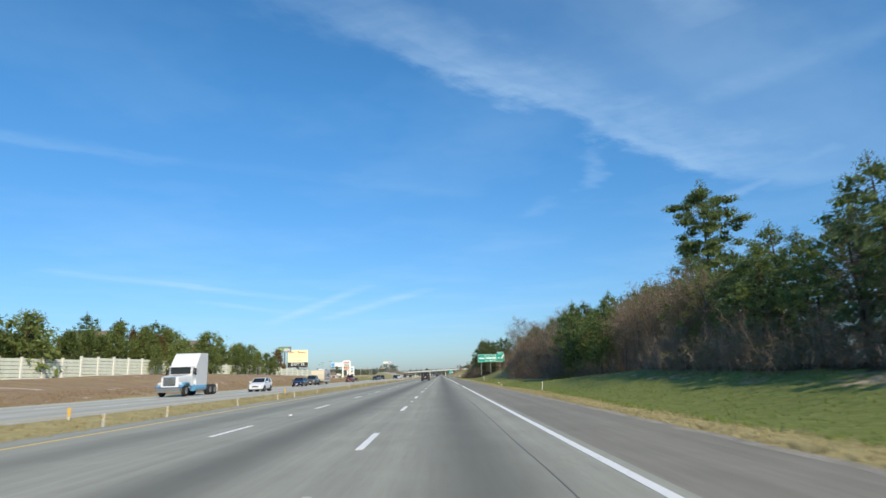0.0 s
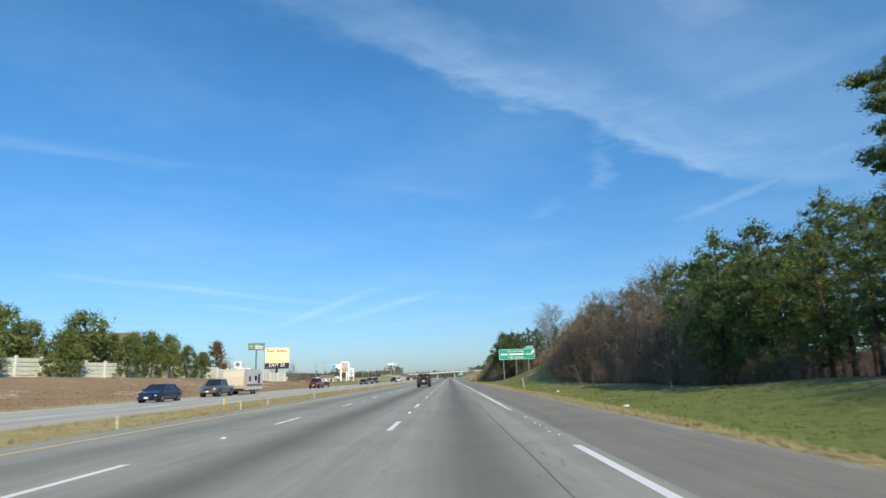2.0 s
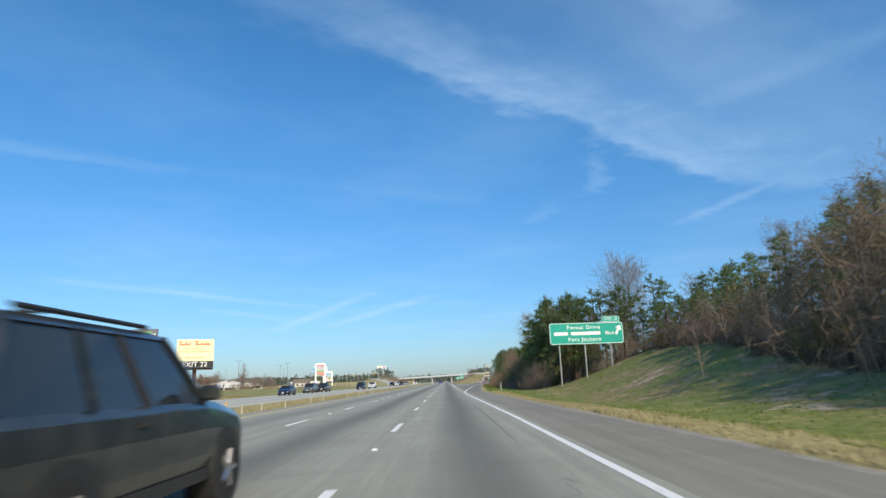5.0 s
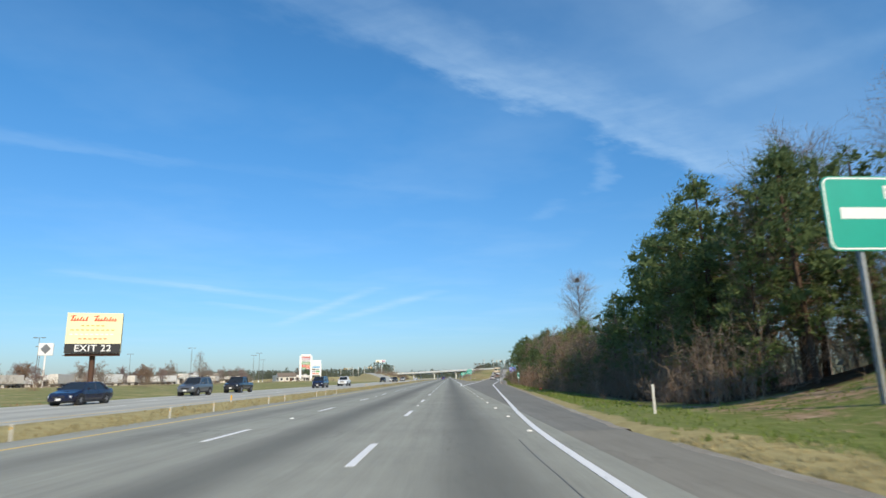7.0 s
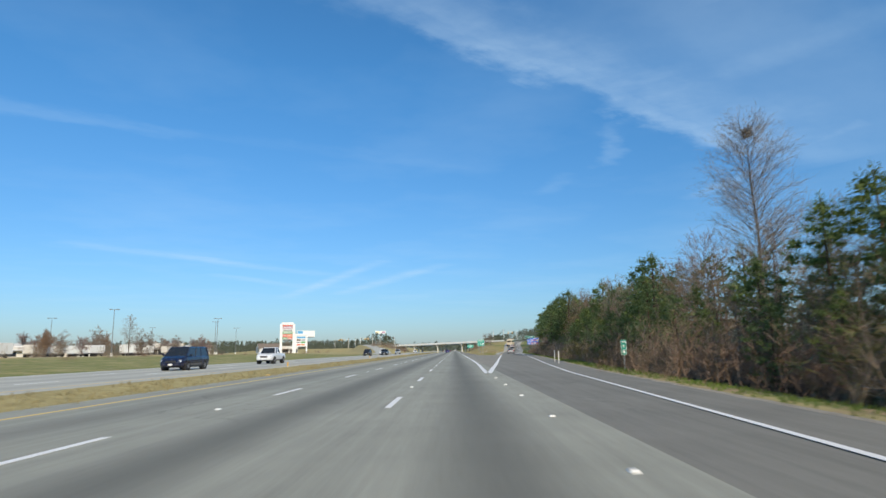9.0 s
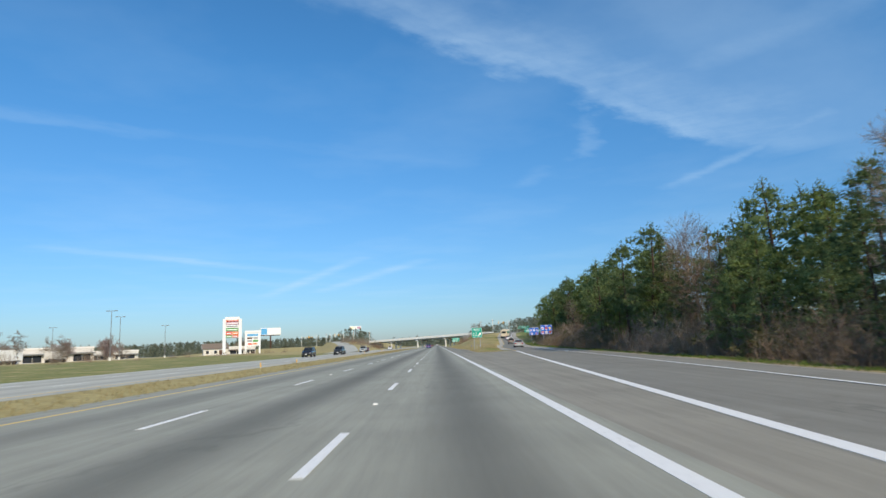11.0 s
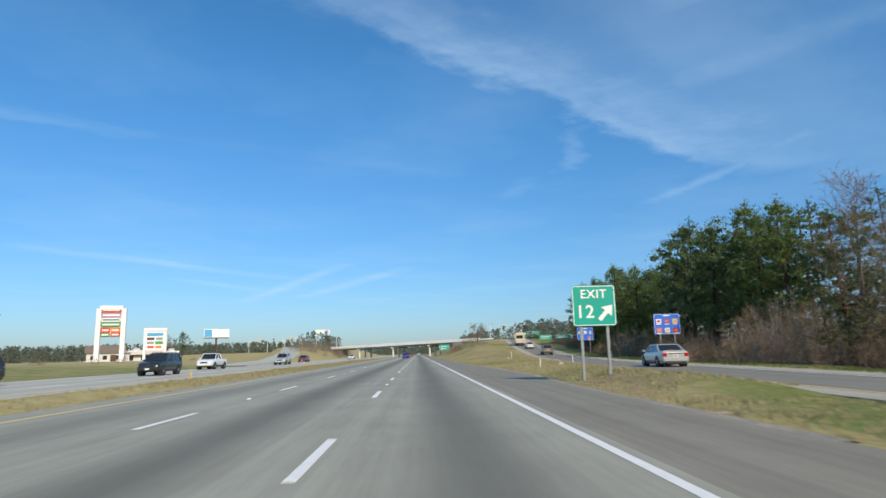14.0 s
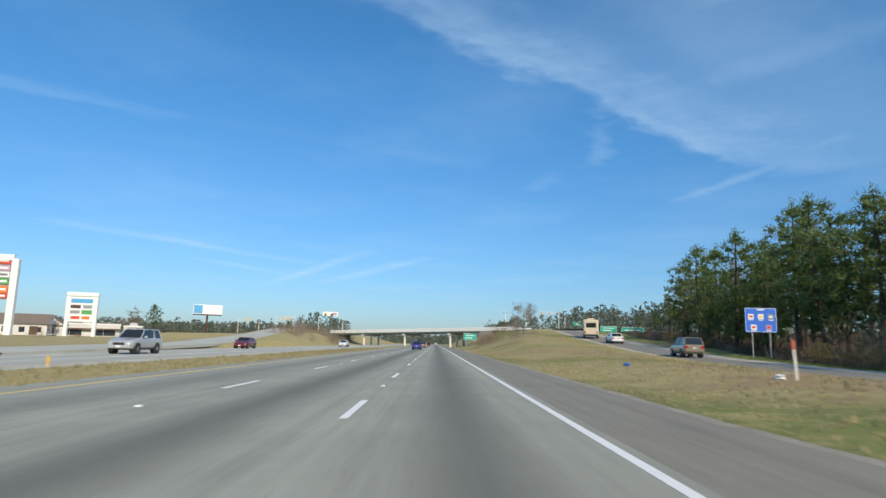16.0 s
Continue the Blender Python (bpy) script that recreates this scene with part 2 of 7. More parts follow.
def ground_mat():
    """Winter verge: straw, green rye, bare red-brown earth and pine litter, by painted zones broken up with noise."""
    m = Mat("winter_grass", 0.95, 0.0, 0.15)
    at = m.node("ShaderNodeVertexColor")
    at.layer_name = "zone"
    sp = m.node("ShaderNodeSeparateColor")
    m.link(at.outputs["Color"], sp.inputs[0])
    n1 = m.noise(0.22, 6, 0.65)
    n2 = m.noise(1.6, 6, 0.7)
    n3 = m.noise(14.0, 4, 0.7)
    straw = m.mix(m.clamp(n2, 0.3, 0.7), (0.34, 0.285, 0.122), (0.54, 0.460, 0.225))
    straw = m.mix(m.math("MULTIPLY", m.clamp(n3, 0.35, 0.75), 0.4), straw, (0.22, 0.18, 0.085))
    green = m.mix(m.clamp(n2, 0.3, 0.72), (0.125, 0.165, 0.040), (0.275, 0.300, 0.100))
    green = m.mix(m.math("MULTIPLY", m.clamp(n3, 0.4, 0.8), 0.5), green, (0.045, 0.07, 0.018))
    earth = m.mix(m.clamp(n2, 0.3, 0.7), (0.20, 0.130, 0.078), (0.42, 0.298, 0.185))
    earth = m.mix(m.math("MULTIPLY", m.clamp(n3, 0.5, 0.75), 0.4), earth, (0.42, 0.32, 0.21))
    earth = m.mix(m.math("MULTIPLY", m.clamp(n1, 0.58, 0.66), 0.8), earth, (0.62, 0.50, 0.36))
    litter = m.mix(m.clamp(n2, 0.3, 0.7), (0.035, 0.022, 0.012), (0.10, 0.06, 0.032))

    def zone(w):
        k = m.math("ADD", w, m.math("MULTIPLY", m.math("SUBTRACT", m.math("MULTIPLY_ADD", n2, 0.5, m.math("MULTIPLY", n1, 0.5)), 0.5), 2.6))
        return m.clamp(k, 0.38, 0.62)

    col = m.mix(zone(sp.outputs[0]), straw, green)
    col = m.mix(zone(sp.outputs[1]), col, earth)
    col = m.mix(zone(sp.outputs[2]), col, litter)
    m.color(col)
    m.bump(m.math("MULTIPLY_ADD", n3, 0.4, n2), 0.7, 0.12)
    return m.m


M_GROUND = ground_mat()

# ---------------- building helpers ----------------


def mesh_of(bm, name, mat, smooth=False):
    me = bpy.data.meshes.new(name)
    bm.to_mesh(me)
    bm.free()
    if smooth:
        me.shade_smooth()
    for one in mat if isinstance(mat, (list, tuple)) else (mat,):
        me.materials.append(one)
    return me


def part(name, bm, mat, parent, label="", smooth=False, m=None):
    ob = new(name, mesh_of(bm, name, mat, smooth))
    ob.parent = parent
    if m is not None:
        ob.matrix_basis = m
    if label:
        ob["label"] = label
    return ob


def share(name, me, parent, m):
    ob = new(name, me)
    ob.parent = parent
    ob.matrix_basis = m
    return ob


def thing(name, label, category, group="", m=None, kind=""):
    ob = new(name)
    ob.empty_display_size = 0.3
    if m is not None:
        ob.matrix_basis = m
    return tagged(ob, label, category, group, kind)


def box(bm, x0, x1, y0, y1, z0, z1, bevel=0.0):
    r = bmesh.ops.create_cube(bm, size=1.0)
    vs = r["verts"]
    for vt in vs:
        vt.co = Vector(((x0 + x1) / 2 + vt.co.x * (x1 - x0), (y0 + y1) / 2 + vt.co.y * (y1 - y0), (z0 + z1) / 2 + vt.co.z * (z1 - z0)))
    if bevel:
        es = list({e for vt in vs for e in vt.link_edges})
        bmesh.ops.bevel(bm, geom=es, offset=bevel, segments=1, affect="EDGES")
    return bm


def boxed(*a, bevel=0.0):
    return box(bmesh.new(), *a, bevel=bevel)


def tube(bm, a, b, r0, r1, n=8, cap=True):
    """A tapered round bar from a to b."""
    a, b = Vector(a), Vector(b)
    q = (b - a).to_track_quat("Z", "Y")
    rings = []
    for c, r in ((a, r0), (b, r1)):
        rings.append([bm.verts.new(c + q @ Vector((r * math.cos(i * math.tau / n), r * math.sin(i * math.tau / n), 0))) for i in range(n)])
    for i in range(n):
        bm.faces.new((rings[0][i], rings[0][(i + 1) % n], rings[1][(i + 1) % n], rings[1][i]))
    if cap:
        bm.faces.new(rings[0][::-1])
        bm.faces.new(rings[1])
    return bm


def tubed(a, b, r0, r1=None, n=8):
    return tube(bmesh.new(), a, b, r0, r0 if r1 is None else r1, n)


def interp(knots, y):
    if y <= knots[0][0]:
        return knots[0][1]
    for (a, p), (b, q) in zip(knots, knots[1:]):
        if y <= b:
            k = (y - a) / (b - a)
            return p + (q - p) * k
    return knots[-1][1]


def sstep(a, b, x):
    k = min(1.0, max(0.0, (x - a) / (b - a)))
    return k * k * (3 - 2 * k)


# ---------------- plan of the place ----------------
LANE_L, LANE_D, LINE_R, LINE_Y = -3.85, 0.0, 3.74, -7.54
# outer line of the exit lane and ramp
EXIT_R = [(158, 3.74), (184, 3.49), (196, 3.38), (203, 3.44), (207, 3.55), (212, 3.77), (222, 4.35), (233, 4.98), (255, 6.3), (280, 7.7), (300, 9.4), (325, 11.8), (346, 13.7), (369, 15.5),
          (385, 16.9), (408, 18.4), (436, 20.4), (465, 23.6), (497, 27.6), (530, 30.6), (560, 33.2), (600, 38.4), (640, 46.0)]
# inner line of the ramp, from the gore's tip
EXIT_L = [(279, 3.2), (300, 5.0), (338, 8.1), (360, 9.9), (386, 12.2), (408, 13.7), (436, 15.8), (465, 19.0), (497, 23.0), (530, 26.0), (560, 28.6), (600, 33.6), (640, 41.0)]
RAMP_Z = [(400, 0.0), (450, 0.08), (480, 0.25), (497, 0.5), (530, 1.85), (560, 3.4), (600, 5.4), (640, 6.3)]
MAIN_EDGE = [(-400, 6.6), (150, 6.6), (190, 5.85), (206, 5.5), (250, 5.5), (290, 6.75), (386, 6.85), (405, 6.85), (411, 7.15), (417, 7.5), (432, 7.3), (450, 6.5), (1000, 6.4)]
# road over the bridge, left to right
OVER_A, OVER_B = Vector((-35.5, 690.0, 0)), Vector((17.7, 650.0, 0))
OVER_GRADE = 1.3                                 # rise of the bridge from its left end to its right
OVER_DIR = (OVER_B - OVER_A).normalized()
OVER_N = Vector((-OVER_DIR.y, OVER_DIR.x, 0))


def exit_r(y):
    return interp(EXIT_R, y)


def exit_l(y):
    return interp(EXIT_L, y)


def ramp_z(y):
    return interp(RAMP_Z, y)


WALL = [(-60, -83.7), (204, -38.3)]
WALL_BASE = [(-60, 2.1), (84, 2.3), (125, 3.0), (171, 2.4), (204, 1.4)]
ON_RAMP = [(470, -27.0), (520, -30.0), (560, -36.0), (600, -43.0), (650, -53.0), (700, -64.0)]
ON_Z = [(470, 0.0), (520, 0.5), (560, 1.6), (600, 2.9), (650, 4.6), (700, 6.0)]


def hills(x, y):
    """Height of the bare ground before roads are cut in."""
    n = noise.noise(Vector((x * 0.05, y * 0.05, 3.1))) * 0.5 + noise.noise(Vector((x * 0.17, y * 0.17, 1.7))) * 0.18
    z = 0.0
    if x > 3:                                    # woodland side
        edge = interp(MAIN_EDGE, y)
        if y < 400:
            edge = max(edge, exit_r(y) + 2.3 if y > 200 else edge)
        d = x - edge
        if d > 0:
            ditch = -0.55 * sstep(0.3, 5.0, d) * (1 - sstep(190, 230, y) * 0.3) * (1 - sstep(385, 410, y))
            rise = 1.4 * sstep(6.0, 17.0, d) * (1 - sstep(60, 110, y)) + 0.5 * sstep(6, 17, d)
            hill = 6.0 * sstep(12.3, 34.0, x) * sstep(130, 190, y) * (1 - sstep(214, 236, y)) * (1 - sstep(60, 120, x))
            z = ditch + rise * (1 - sstep(200, 230, y)) + hill
            far = sstep(400, 430, y)
            z = z * (1 - far)
            z += min(1.0, d / 3.0) * n * 0.5
            if y > 395:
                rl, rr, rz = exit_l(y) - 1.6, exit_r(y) + 2.0, ramp_z(y)
                if x < rl:
                    k = sstep(edge + 0.5, rl, x)
                    z = (rz + 0.2) * k + math.sin(k * math.pi) * (0.25 + 1.0 * sstep(500, 560, y)) + n * 0.4 * math.sin(k * math.pi)
                elif x <= rr:
                    z = rz - 0.08
                else:
                    z = rz * (1 - 0.5 * sstep(0, 12, x - rr) * (1 - sstep(480, 520, y))) + n * 0.5 * sstep(0, 5, x - rr)
    elif x < LINE_Y:
        if x > -13.4:
            z = -0.28 * math.sin(math.pi * min(1, max(0, (x + 13.4) / 5.2)))
        elif x < -26.4:
            d = -26.4 - x
            if y < 245:
                wx, wz = interp(WALL, y), interp(WALL_BASE, y)
                k = sstep(0.5, max(3.0, -26.4 - wx - 1.5), d)
                zz = wz * k + n * 0.9 * min(1, d / 3) * (1 - sstep(-26.4 - wx - 3, -26.4 - wx, d))
                zz += 0.5 * sstep(0, 30, d - (-26.4 - wx))
                z = zz * (1 - sstep(204, 240, y)) + 0.5 * sstep(0, 40, d) * sstep(204, 240, y)
            else:
                z = 0.9 * sstep(2, 50, d) - 0.25 * sstep(0.2, 3, d) * (1 - sstep(3, 9, d)) + n * 0.25 * min(1, d / 4)
            if y > 470:
                c, rz = interp(ON_RAMP, y), interp(ON_Z, y)
                k = 1 - sstep(4.5, 14.0, abs(x - c))
                z = z * (1 - k) + rz * k
                if x > c:
                    kk = sstep(0.0, max(1.0, (-26.4 - c - 4.5)), d)
                    z = max(z, rz * kk)
    # embankment of the crossing road
    p = Vector((x, y, 0)) - OVER_A
    s, o = p.dot(OVER_DIR), abs(p.dot(OVER_N))
    length = (OVER_B - OVER_A).length
    if -160 < s < length + 120:
        top = (4.15 + OVER_GRADE * min(1.3, max(-0.3, s / length))) * (1 - sstep(6.5, 18.0, o))
        if s < 0:
            top *= min(1.0, -s / 10.0)
        elif s > length:
            top *= min(1.0, (s - length) / 10.0)
        else:
            top = 0.0
        z = max(z, top)
    return z


def on_road(x, y):
    """Depth by which the ground is cut below pavement."""
    e = interp(MAIN_EDGE, y)
    if 200 < y < 384:
        e = max(e, exit_r(y) + 1.9)
    if LINE_Y - 1.05 < x < e - 0.15:
        return 0.25
    if -26.2 < x < -13.6:
        return 0.25
    if y >= 382 and y < 640 and exit_l(y) - (0.3 if y < 394 else 1.3) < x < exit_r(y) + 1.7:
        return 0.25
    return 0.02


def spaced(a, b, step):
    n = max(1, int(round((b - a) / step)))
    return [a + (b - a) * i / n for i in range(n)]


def build_ground():
    xs = [-3500, -2000, -1200, -800, -500, -350, -250, -200, -165] + spaced(-140, -60, 5) + spaced(-60, -27, 1.5) + spaced(-27, -7, 0.65)
    xs += [-7.0, -4.0, 0.0, 3.0, 5.0] + spaced(6.0, 34.0, 0.7) + spaced(34, 62, 2.0) + spaced(62, 140, 6) + [150, 200, 280, 400, 600, 900, 1400, 2200, 3500]
    ys = [-800, -400, -200, -120, -80, -50] + spaced(-30, 660, 3.0) + spaced(660, 860, 8) + [860, 900, 960, 1050, 1200, 1400, 1700, 2200, 3000, 4500]
    me = bpy.data.meshes.new("ground")
    verts = [(x, y, (hills(x, y) if y < 1000 else 0.0) - on_road(x, y)) for y in ys for x in xs]
    W = len(xs)
    faces = [(j * W + i, j * W + i + 1, (j + 1) * W + i + 1, (j + 1) * W + i) for j in range(len(ys) - 1) for i in range(W - 1)]
    me.from_pydata(verts, [], faces)
    col = me.color_attributes.new("zone", "FLOAT_COLOR", "POINT")
    vals = np.zeros((len(verts), 4), dtype=np.float32)
    vals[:, 3] = 1
    for i, (x, y, z) in enumerate(verts):
        g = e = l = 0.0
        if x > 5:
            edge = max(interp(MAIN_EDGE, y), exit_r(y) + 2.0 if 200 < y < 390 else 0)
            d = x - edge
            tree = interp(TREE_EDGE, y)
            if y < 395:
                g = 0.10 + (0.76 - 0.22 * sstep(85, 105, y) * (1 - sstep(170, 190, y))) * sstep(1.2, 3.2, d)
                e = (0.40 + 0.08 * sstep(80, 100, y)) * sstep(tree - 4.5 - 7.0 * sstep(70, 90, y), tree - 2, x)
                if 176 < y < 222:
                    e = 0.46 * sstep(9, 13, x)
                if y > 205:
                    g = 0.85 * sstep(0.2, 1.0, d)
            else:
                g = 0.42 + 0.6 * noise.noise(Vector((x * 0.12, y * 0.05, 0)))
                e = 0.30 + 0.4 * noise.noise(Vector((x * 0.10, y * 0.06, 4.0)))
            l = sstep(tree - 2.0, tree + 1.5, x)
            if y > 395:
                g = max(g, 0.7 * sstep(exit_r(y) + 2, exit_r(y) + 4, x))
        elif x < -25:
            if y < 230:
                e = min(1.0, max(0.0, (-26.8 - x) / 2.0))
                e *= (1 - sstep(205, 228, y)) * (1 - 0.8 * sstep(80, 110, -x)) * 0.68
            g = sstep(196, 232, y) * (0.55 - 0.4 * sstep(-66, -84, x))
            if y > 228 and x < -30:
                e = max(e, 0.28)
            if y > 470:
                g *= 1 - 0.6 * sstep(470, 520, y)
        elif x < -8:
            g = 0.12
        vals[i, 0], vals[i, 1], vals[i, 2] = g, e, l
    col.data.foreach_set("color", vals.ravel())
    me.shade_smooth()
    me.materials.append(M_GROUND)
    ob = new("ground", me)
    return tagged(ob, "winter grass verge, straw and green, with bare red-brown banks", "ground", kind="structure")


TREE_EDGE = [(-60, 21.0), (50, 20.8), (62, 22.0), (110, 23.2), (128, 21.5), (145, 19.6), (158, 20.2), (175, 22.0), (190, 25.0), (212, 26.5), (222, 13.2), (290, 13.2), (320, 16.5), (350, 19.0), (400, 23.0), (450, 28.5), (500, 35.0), (560, 42), (640, 56)]
build_ground()


def strip(name, left, right, ys, z, mat, parent=None, label="", cat="", thick=0.3):
    """A paved sheet between two edges along the way, with real thickness at its rims."""
    bm = bmesh.new()
    prev = None
    for y in ys:
        l, r, zz = left(y), right(y), z(y)
        row = [bm.verts.new((l, y, zz - thick)), bm.verts.new((l, y, zz)), bm.verts.new(((l + r) / 2, y, zz)), bm.verts.new((r, y, zz)), bm.verts.new((r, y, zz - thick))]
        if prev:
            for i in range(4):
                bm.faces.new((prev[i], prev[i + 1], row[i + 1], row[i])[::-1])
        prev = row
    ob = new(name, mesh_of(bm, name, mat))
    if parent:
        ob.parent = parent
        if label:
            ob["label"] = label
    else:
        tagged(ob, label, cat, kind="structure")
    return ob


def steps(a, b, s):
    return spaced(a, b, s) + [b]


ROAD_YS = steps(-300, 1600, 12)
road = strip("road", lambda y: LINE_Y - 1.2, lambda y: LINE_R + 0.25, ROAD_YS, lambda y: 0.0, M_ROAD,
             label="three worn grey asphalt lanes with dark oil bands", cat="road")
strip("road_shoulder", lambda y: LINE_R + 0.25, lambda y: interp(MAIN_EDGE, y), steps(-300, 206, 6), lambda y: -0.012, M_SHOULDER,
      label="paved brownish-grey road shoulder", cat="shoulder")
strip("exit_lane", lambda y: LINE_R + 0.25, lambda y: max(interp(MAIN_EDGE, y), exit_r(y) + 2.0), steps(206, 282, 3), lambda y: -0.012, M_RAMP,
      label="dark asphalt exit lane beside the main road", cat="road")
strip("gore_pavement", lambda y: LINE_R + 0.25, lambda y: exit_l(y) - 0.1, steps(282, 384, 3), lambda y: -0.012, M_GORE,
      label="bare dusty pavement of the exit gore", cat="road")
strip("exit_ramp", lambda y: max(exit_l(y) - (0.1 if y < 384 else 0.4 + 1.0 * sstep(386, 396, y)), LINE_R + 0.26), lambda y: exit_r(y) + 2.0, steps(282, 640, 3), lambda y: ramp_z(y) - 0.012, M_RAMP_UP,
      label="asphalt exit ramp climbing to the crossing road", cat="road")
strip("ramp_shoulder", lambda y: exit_l(y) - 1.38, lambda y: exit_l(y) - 0.2, steps(396, 600, 3), lambda y: ramp_z(y) - 0.007, M_RAMP_EDGE, thick=0.2,
      label="pale dusty inner shoulder of the exit ramp", cat="shoulder")
strip("ramp_shoulder", lambda y: exit_r(y) + 0.5, lambda y: exit_r(y) + 1.98, steps(390, 600, 3), lambda y: ramp_z(y) - 0.007, M_RAMP_EDGE, thick=0.2,
      label="pale dusty outer shoulder of the exit ramp", cat="shoulder")
strip("road_shoulder", lambda y: LINE_R + 0.25, lambda y: interp(MAIN_EDGE, y), steps(384, 1600, 6), lambda y: -0.012, M_SHOULDER,
      label="paved brownish-grey road shoulder", cat="shoulder")
strip("opposite_road", lambda y: -26.4, lambda y: -13.4, ROAD_YS, lambda y: -0.01, M_ROAD2,
      label="pale worn asphalt of the opposite carriageway", cat="road")
strip("entrance_ramp", lambda y: interp(ON_RAMP, y) - 3.6, lambda y: interp(ON_RAMP, y) + 3.4, steps(476, 700, 6), lambda y: interp(ON_Z, y) + 0.05, M_ROAD2,
      label="pale asphalt entrance ramp from the crossing road", cat="road")

# crumbled gravel along the edge of the pavement
def gravel_mat():
    m = Mat("edge_gravel", 0.95, 0.0, 0.15)
    n = m.noise(26.0, 5, 0.75)
    b = m.noise(1.1, 4, 0.6)
    m.color(m.mix(m.clamp(m.math("MULTIPLY_ADD", n, 0.7, m.math("MULTIPLY", b, 0.4)), 0.35, 0.8), (0.20, 0.175, 0.135), (0.58, 0.53, 0.44)))
    m.bump(n, 0.8, 0.03)
    return m.m


M_GRAVEL = gravel_mat()


def edge_gravel(y0, y1, rim, width, z):
    """A ragged low ridge of gravel on the rim of the pavement."""
    bm = bmesh.new()
    prev = None
    for y in steps(y0, y1, 0.9):
        n = noise.noise(Vector((y * 0.4, 2.0, y0)))
        e = rim(y)
        a, b = e - 0.12 - 0.16 * noise.noise(Vector((y * 0.8, 9.0, 0))), e + width * (0.8 + 0.9 * n)
        b = max(b, e + 0.08)
        row = [bm.verts.new((a, y, z(y) + 0.001)), bm.verts.new(((a + b) / 2, y, z(y) + 0.022)), bm.verts.new((b, y, z(y) - 0.10))]
        if prev:
            for i in range(2):
                bm.faces.new((prev[i], prev[i + 1], row[i + 1], row[i])[::-1])
        prev = row
    ob = new("gravel_edge", mesh_of(bm, "gravel_edge", M_GRAVEL))
    tagged(ob, "ragged pale gravel ridge along the pavement's edge", "gravel", kind="stuff")


edge_gravel(-20, 203, lambda y: interp(MAIN_EDGE, y), 0.28, lambda y: -0.012)
edge_gravel(206, 500, lambda y: exit_r(y) + 2.0, 0.26, lambda y: ramp_z(y) - 0.012)
edge_gravel(392, 560, lambda y: interp(MAIN_EDGE, y), 0.35, lambda y: -0.012)

# ---------------- road markings ----------------
DASH_P, DASH_LEN = 11.88, 3.1


def slab(w, l, h=0.006):
    return boxed(-w / 2, w / 2, -l / 2, l / 2, 0, h)


me_dash = mesh_of(slab(0.14, DASH_LEN), "lane_dash", M_WHITE)
me_stud = bmesh.new()
box(me_stud, -0.06, 0.06, -0.055, 0.055, 0, 0.03)
for vt in me_stud.verts:
    if vt.co.z > 0.01:
        vt.co.x *= 0.7
        vt.co.y *= 0.6
M_STUD = plain("stud_white", (0.75, 0.74, 0.70), 0.4)
me_stud = mesh_of(me_stud, "road_stud", M_STUD)
for k in range(-2, 62):
    for x, y0, step in ((LANE_D, 0.75, 11.86), (LANE_L, 4.1, 11.915)):
        y = y0 + k * step
        share("lane_dash", me_dash, road, pose(x, y, 0.002, 0, 0, random.uniform(-0.2, 0.2)))
        if k % 2 == (0 if x == 0 else 1):
            share("road_stud", me_stud, road, pose(x + 0.02, y + DASH_P / 2, 0.0))


def line(name, f, ys, w, mat, parent, z=lambda y: 0.0, lift=0.004):
    bm = bmesh.new()
    prev = None
    for y in ys:
        c, zz = f(y), z(y) + lift
        row = [bm.verts.new((c - w / 2, y, zz - 0.003)), bm.verts.new((c - w / 2, y, zz)), bm.verts.new((c + w / 2, y, zz)), bm.verts.new((c + w / 2, y, zz - 0.003))]
        if prev:
            for i in range(3):
                bm.faces.new((prev[i], prev[i + 1], row[i + 1], row[i])[::-1])
        prev = row
    return part(name, bm, mat, parent)


line("yellow_edge_line", lambda y: LINE_Y, steps(-300, 1200, 10), 0.14, M_YELLOW, road)
# the right edge line, with two stretches that have worn to slivers
for y0, y1 in ((-60.0, 66.0), (82.0, 102.4), (107.0, 156.0)):
    line("white_edge_line", lambda q: LINE_R, steps(y0, y1, 12), 0.15, M_WHITE, road)
line("white_edge_line", lambda q: LINE_R - 0.035, steps(78.4, 82.0, 2), 0.075, M_WHITE, road)
rw = random.Random(21)
bm = bmesh.new()
for a, b, thick, gap in ((66.0, 77.6, 0.2, 0.9), (77.6, 82.0, 0.45, 0.1), (102.4, 107.0, 0.75, 0.12)):
    y = a
    while y < b:
        l = rw.uniform(0.25, 0.7)
        for sd in (-0.045, 0.0, 0.045):
            if rw.random() < thick:
                o = rw.uniform(-0.1, 0.1)
                q = LINE_R + sd
                vs = [bm.verts.new(c) for c in ((q - 0.024, y + o, 0.004), (q + 0.024, y + o + 0.08, 0.004), (q + 0.022, y + o + l, 0.004), (q - 0.02, y + o + l - 0.07, 0.004))]
                bm.faces.new(vs)
        y += l + rw.uniform(0.3, 1.0) * gap
ex = bmesh.ops.extrude_face_region(bm, geom=list(bm.faces))
bmesh.ops.translate(bm, verts=[q for q in ex["geom"] if isinstance(q, bmesh.types.BMVert)], vec=(0, 0, 0.003))
part("worn_edge_line", bm, M_WHITE, road, "white edge line worn into slivers")["kind"] = "stuff"
y = 156.0
line("white_edge_line", lambda y: exit_r(y), steps(y, 640, 3), 0.15, M_WHITE, road, z=lambda y: ramp_z(y) + 0.002)
line("gore_line", lambda y: interp([(279, 3.2), (300, 3.55), (320, LINE_R - 0.05)], y), steps(279, 386, 6), 0.23, M_WHITE, road)
